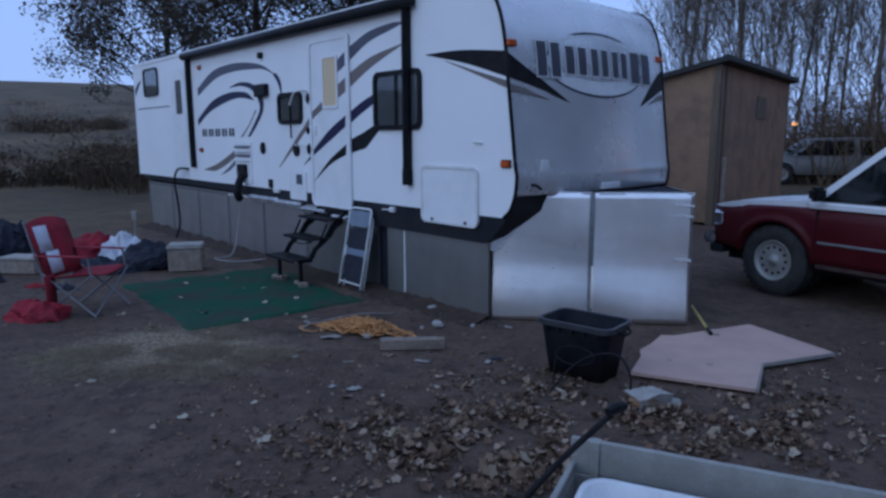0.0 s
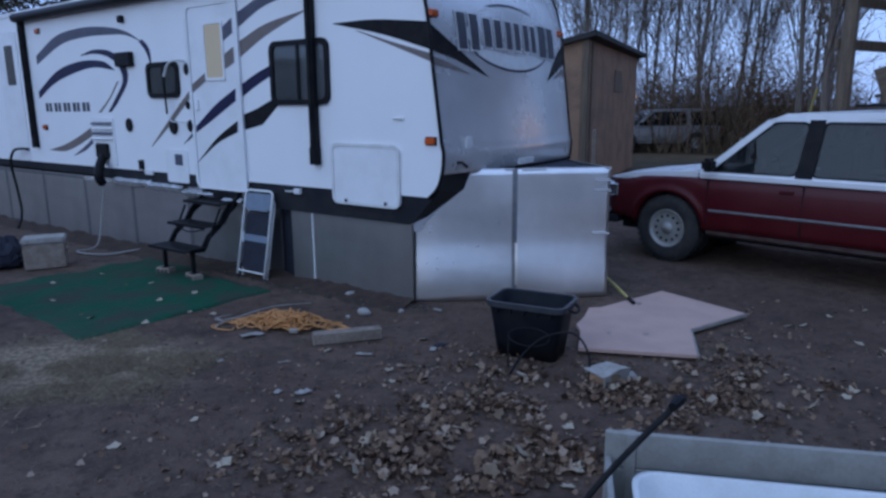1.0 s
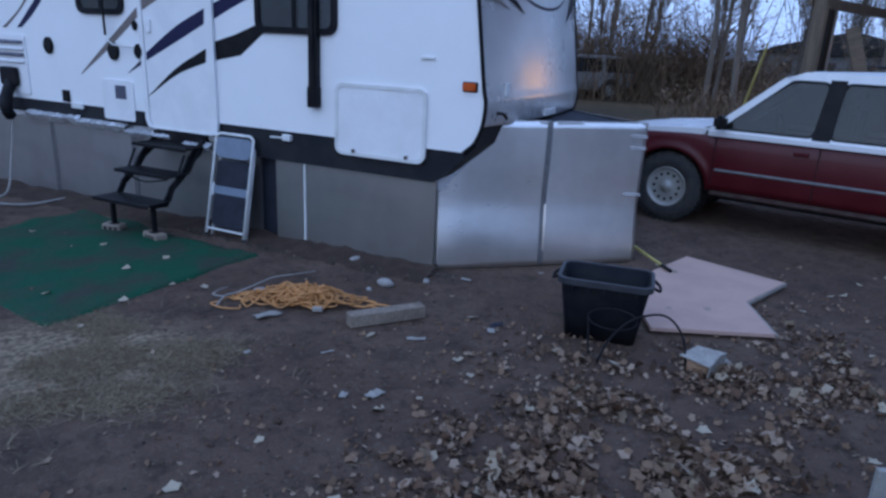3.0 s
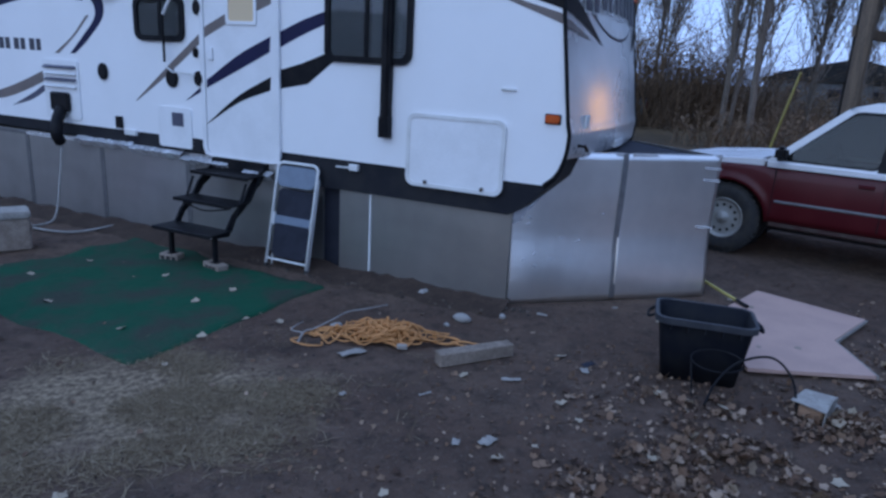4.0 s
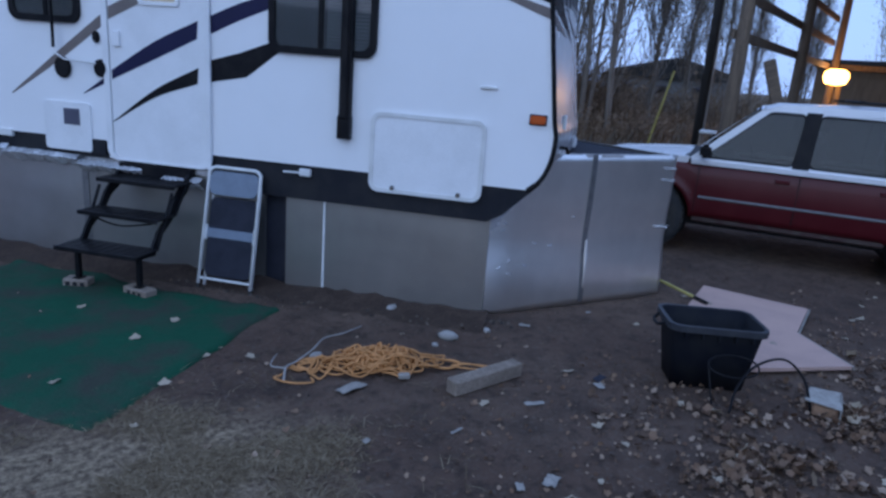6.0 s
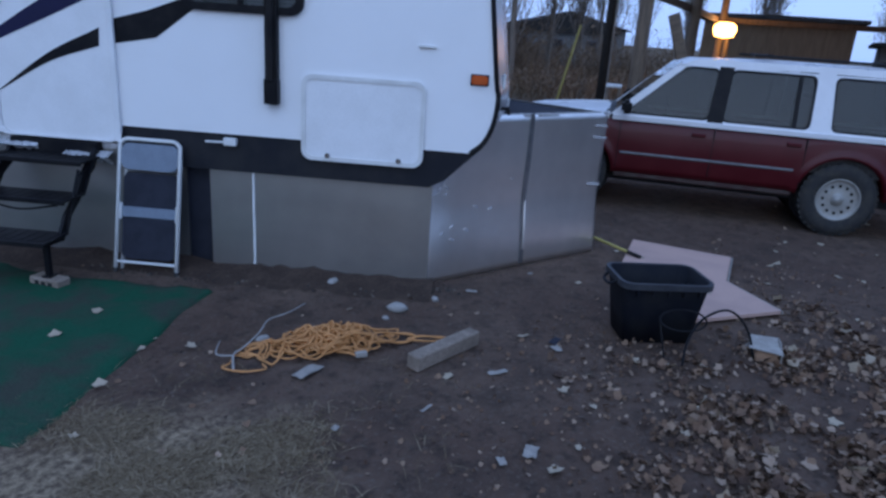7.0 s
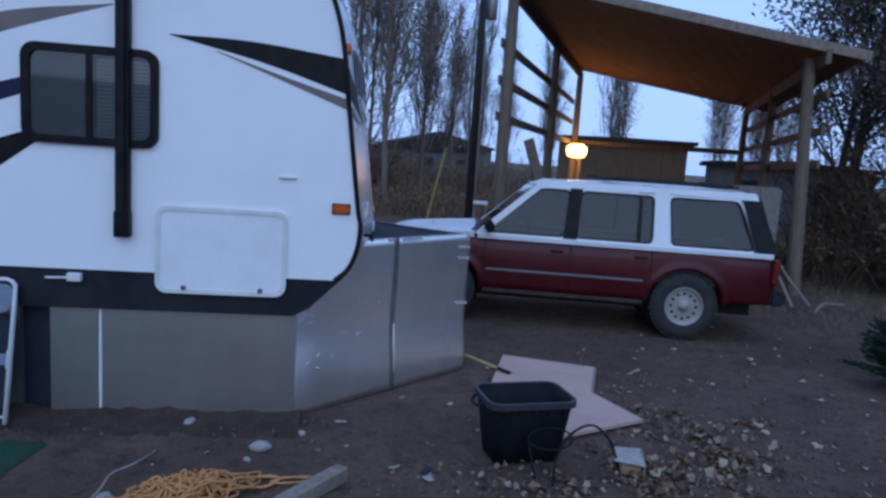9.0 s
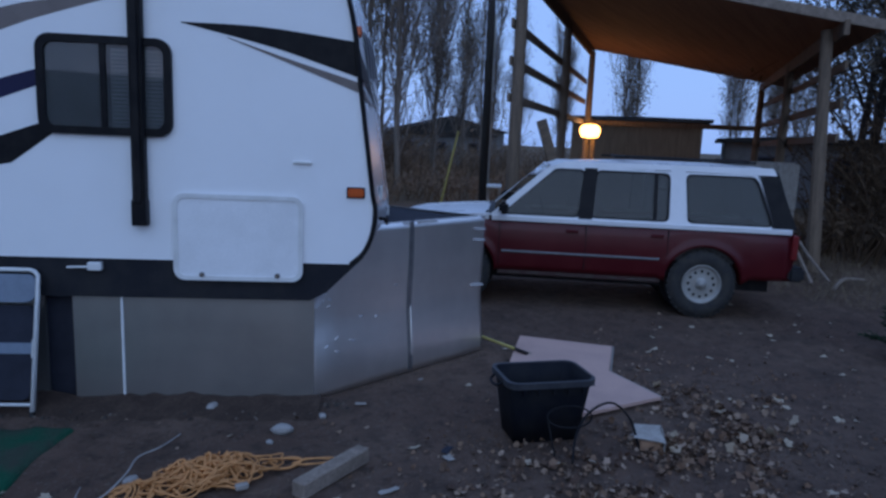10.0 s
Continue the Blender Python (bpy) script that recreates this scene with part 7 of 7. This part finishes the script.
def blades(name, n, where, label, lo, hi, seed, lift=0.25):
    r = random.Random(seed)
    V, F = [], []
    while n > 0:
        x, y = where(r)
        n -= 1
        a, L = r.uniform(0, 6.28), r.uniform(lo, hi)
        p = Vector((x, y, gz(x, y) + 0.003))
        d = Vector((math.cos(a), math.sin(a), r.uniform(0, lift)))
        s = Vector((-math.sin(a), math.cos(a), 0)) * r.uniform(0.0007, 0.0020)
        m = p + d * L * 0.5 + Vector((0, 0, 0.006))
        e = p + d * L + Vector((0, 0, -0.3 * lift * L))
        b = len(V)
        V += [p - s, p + s, m + s, m - s, e]
        F += [(b, b + 1, b + 2, b + 3), (b + 3, b + 2, b + 4)]
    return tagged(raw(name, V, F, STRAW), label, "grass", kind="stuff")


blades("dry_grass", 12000, tuft_spot, "flattened dry grass on bare dirt", 0.03, 0.15, 31, 0.2)
blades("dry_grass", 2500, lambda r: (r.uniform(-5, 7), r.uniform(2, 8)), "sparse bits of straw on the dirt", 0.02, 0.08, 32, 0.1)
blades("dry_grass", 9000, lambda r: (r.uniform(7.0, 13), r.uniform(1.5, 5.2)), "dry grass tufts beside the carport", 0.10, 0.35, 33, 1.2)
r = random.Random(77)
V, F = [], []
for k in range(5200):
    x, y, s = r.uniform(-5, 7), r.uniform(1.6, 8.5), 0.003 + 0.012 * r.random() ** 3
    if k % 3 == 0:
        u = r.random()
        x, y = 0.46 - 1.8 * u + r.gauss(0, 0.10), 6.2 + 2.0 * u + r.gauss(-0.08, 0.08)
        s *= 1.6
    b = len(V)
    V += [Vector((x + s * dx * r.uniform(0.7, 1.3), y + s * dy * r.uniform(0.7, 1.3), gz(x, y) + dz * s)) for dx, dy, dz in ((1, 0, 0), (0, 1, 0), (-1, 0, 0), (0, -1, 0), (0, 0, 0.9))]
    F += [(b, b + 1, b + 4), (b + 1, b + 2, b + 4), (b + 2, b + 3, b + 4), (b + 3, b, b + 4)]
CRUMBS = islands("dirt_crumbs", [(0.06, 0.05, 0.042), (0.10, 0.073, 0.058), (0.055, 0.04, 0.033), (0.16, 0.125, 0.10)])
tagged(raw("dirt_crumbs", V, F, CRUMBS), "crumbs of soil and gravel on the dirt", "gravel", kind="stuff")
# banked soil along the foot of the skirt
bm = bmesh.new()
rows = []
for i in range(121):
    x = -0.25 - 9.9 * i / 120
    hgt = 0.045 + 0.04 * noise.noise(Vector((x * 3, 0, 9)))
    row = []
    for y, k in ((0.06, 1.0), (0.0, 0.9), (-0.08, 0.5), (-0.2, 0.12), (-0.34, -0.3)):
        p = TR @ Vector((x, y + 0.03 * noise.noise(Vector((x * 5, y * 9, 2))), 0))
        row.append(bm.verts.new((p.x, p.y, max(hgt, 0.0) * k * (1 + 0.5 * noise.noise(Vector((x * 9, y * 14, 5)))))))
    rows.append(row)
for a, b in zip(rows, rows[1:]):
    for i in range(4):
        bm.faces.new((a[i], a[i + 1], b[i + 1], b[i]))
tagged(part("soil_bank", bm, DAMP, None, "", True), "loose dark soil banked against the skirt boards", "soil", kind="stuff")

# ---- clutter behind the car ----
old = thing("old_fridge", pose(11.4, 5.35, 0, 0, 0, -20), "old pale metal cabinet under the carport", "cabinet")
part("body", box(-0.35, 0.35, -0.3, 0.3, 0, 1.75, 0.03, seg=2), CONCRETE, old)
part("door", box(-0.345, 0.345, -0.35, -0.303, 0.05, 1.72, 0.02), CONCRETE, old)
heap("black_sack", 10.3, 5.3, 0.6, 0.5, 1.15, DARKCLOTH, "stuffed black rubbish sack under carport", "sack", 8.0, 0.5)
heap("black_sack", 9.6, 5.0, 0.5, 0.45, 0.75, DARKCLOTH, "black rubbish sack beside the post", "sack", 9.0, 0.5)
for k, (p, q) in enumerate((((8.2, 4.1, 0.05), (9.3, 4.8, 1.1)), ((8.5, 3.9, 0.05), (9.5, 4.5, 0.5)), ((8.0, 3.8, 0.04), (9.0, 3.5, 0.08)))):
    b = thing("dead_branch", pose(0, 0, 0), "pale dead branch leaning by the carport post", "branch", "dead branches")
    m = Vector(p).lerp(Vector(q), 0.5) + Vector((0.05, 0.08, 0.06))
    part("limb", tube(smooth_line([p, m, q], 4), 0.025, 6), GREYWOOD, b)

stand = thing("plant_stand", pose(9.25, 10.25, 0, 0, 0, 30), "small white stand among the dry brush", "stand")
part("top", box(-0.26, 0.26, -0.15, 0.15, 0.98, 1.03, 0.01), PLASTIC_W, stand)
for x, y in ((-0.22, -0.12), (0.22, -0.12), (-0.22, 0.12), (0.22, 0.12)):
    part("leg", box(x - 0.025, x + 0.025, y - 0.025, y + 0.025, 0, 0.98, 0.004), GREYWOOD, stand)

# bent black wire hoop propped against the tote
hoop = thing("wire_hoop", pose(0.94, 4.56, 0, 0, 0, -40), "bent black wire hoop propped against the tote", "wire hoop")
part("ring", tube([(0.15 * math.cos(a), 0.05 * math.sin(a) - 0.02, 0.22 + 0.05 * math.sin(a)) for a in [i * math.pi / 12 for i in range(25)]], 0.006, 6), BLACK, hoop, "", True)
part("arch", tube(smooth_line([(-0.06, -0.22, 0.005), (0.0, -0.12, 0.13), (0.12, -0.03, 0.24), (0.30, 0.02, 0.28), (0.42, -0.02, 0.18), (0.46, -0.10, 0.005)], 5), 0.008, 6), BLACK, hoop, "", True)
part("leg", tube([(-0.15, -0.02, 0.22), (-0.12, -0.10, 0.004)], 0.006, 6), BLACK, hoop)
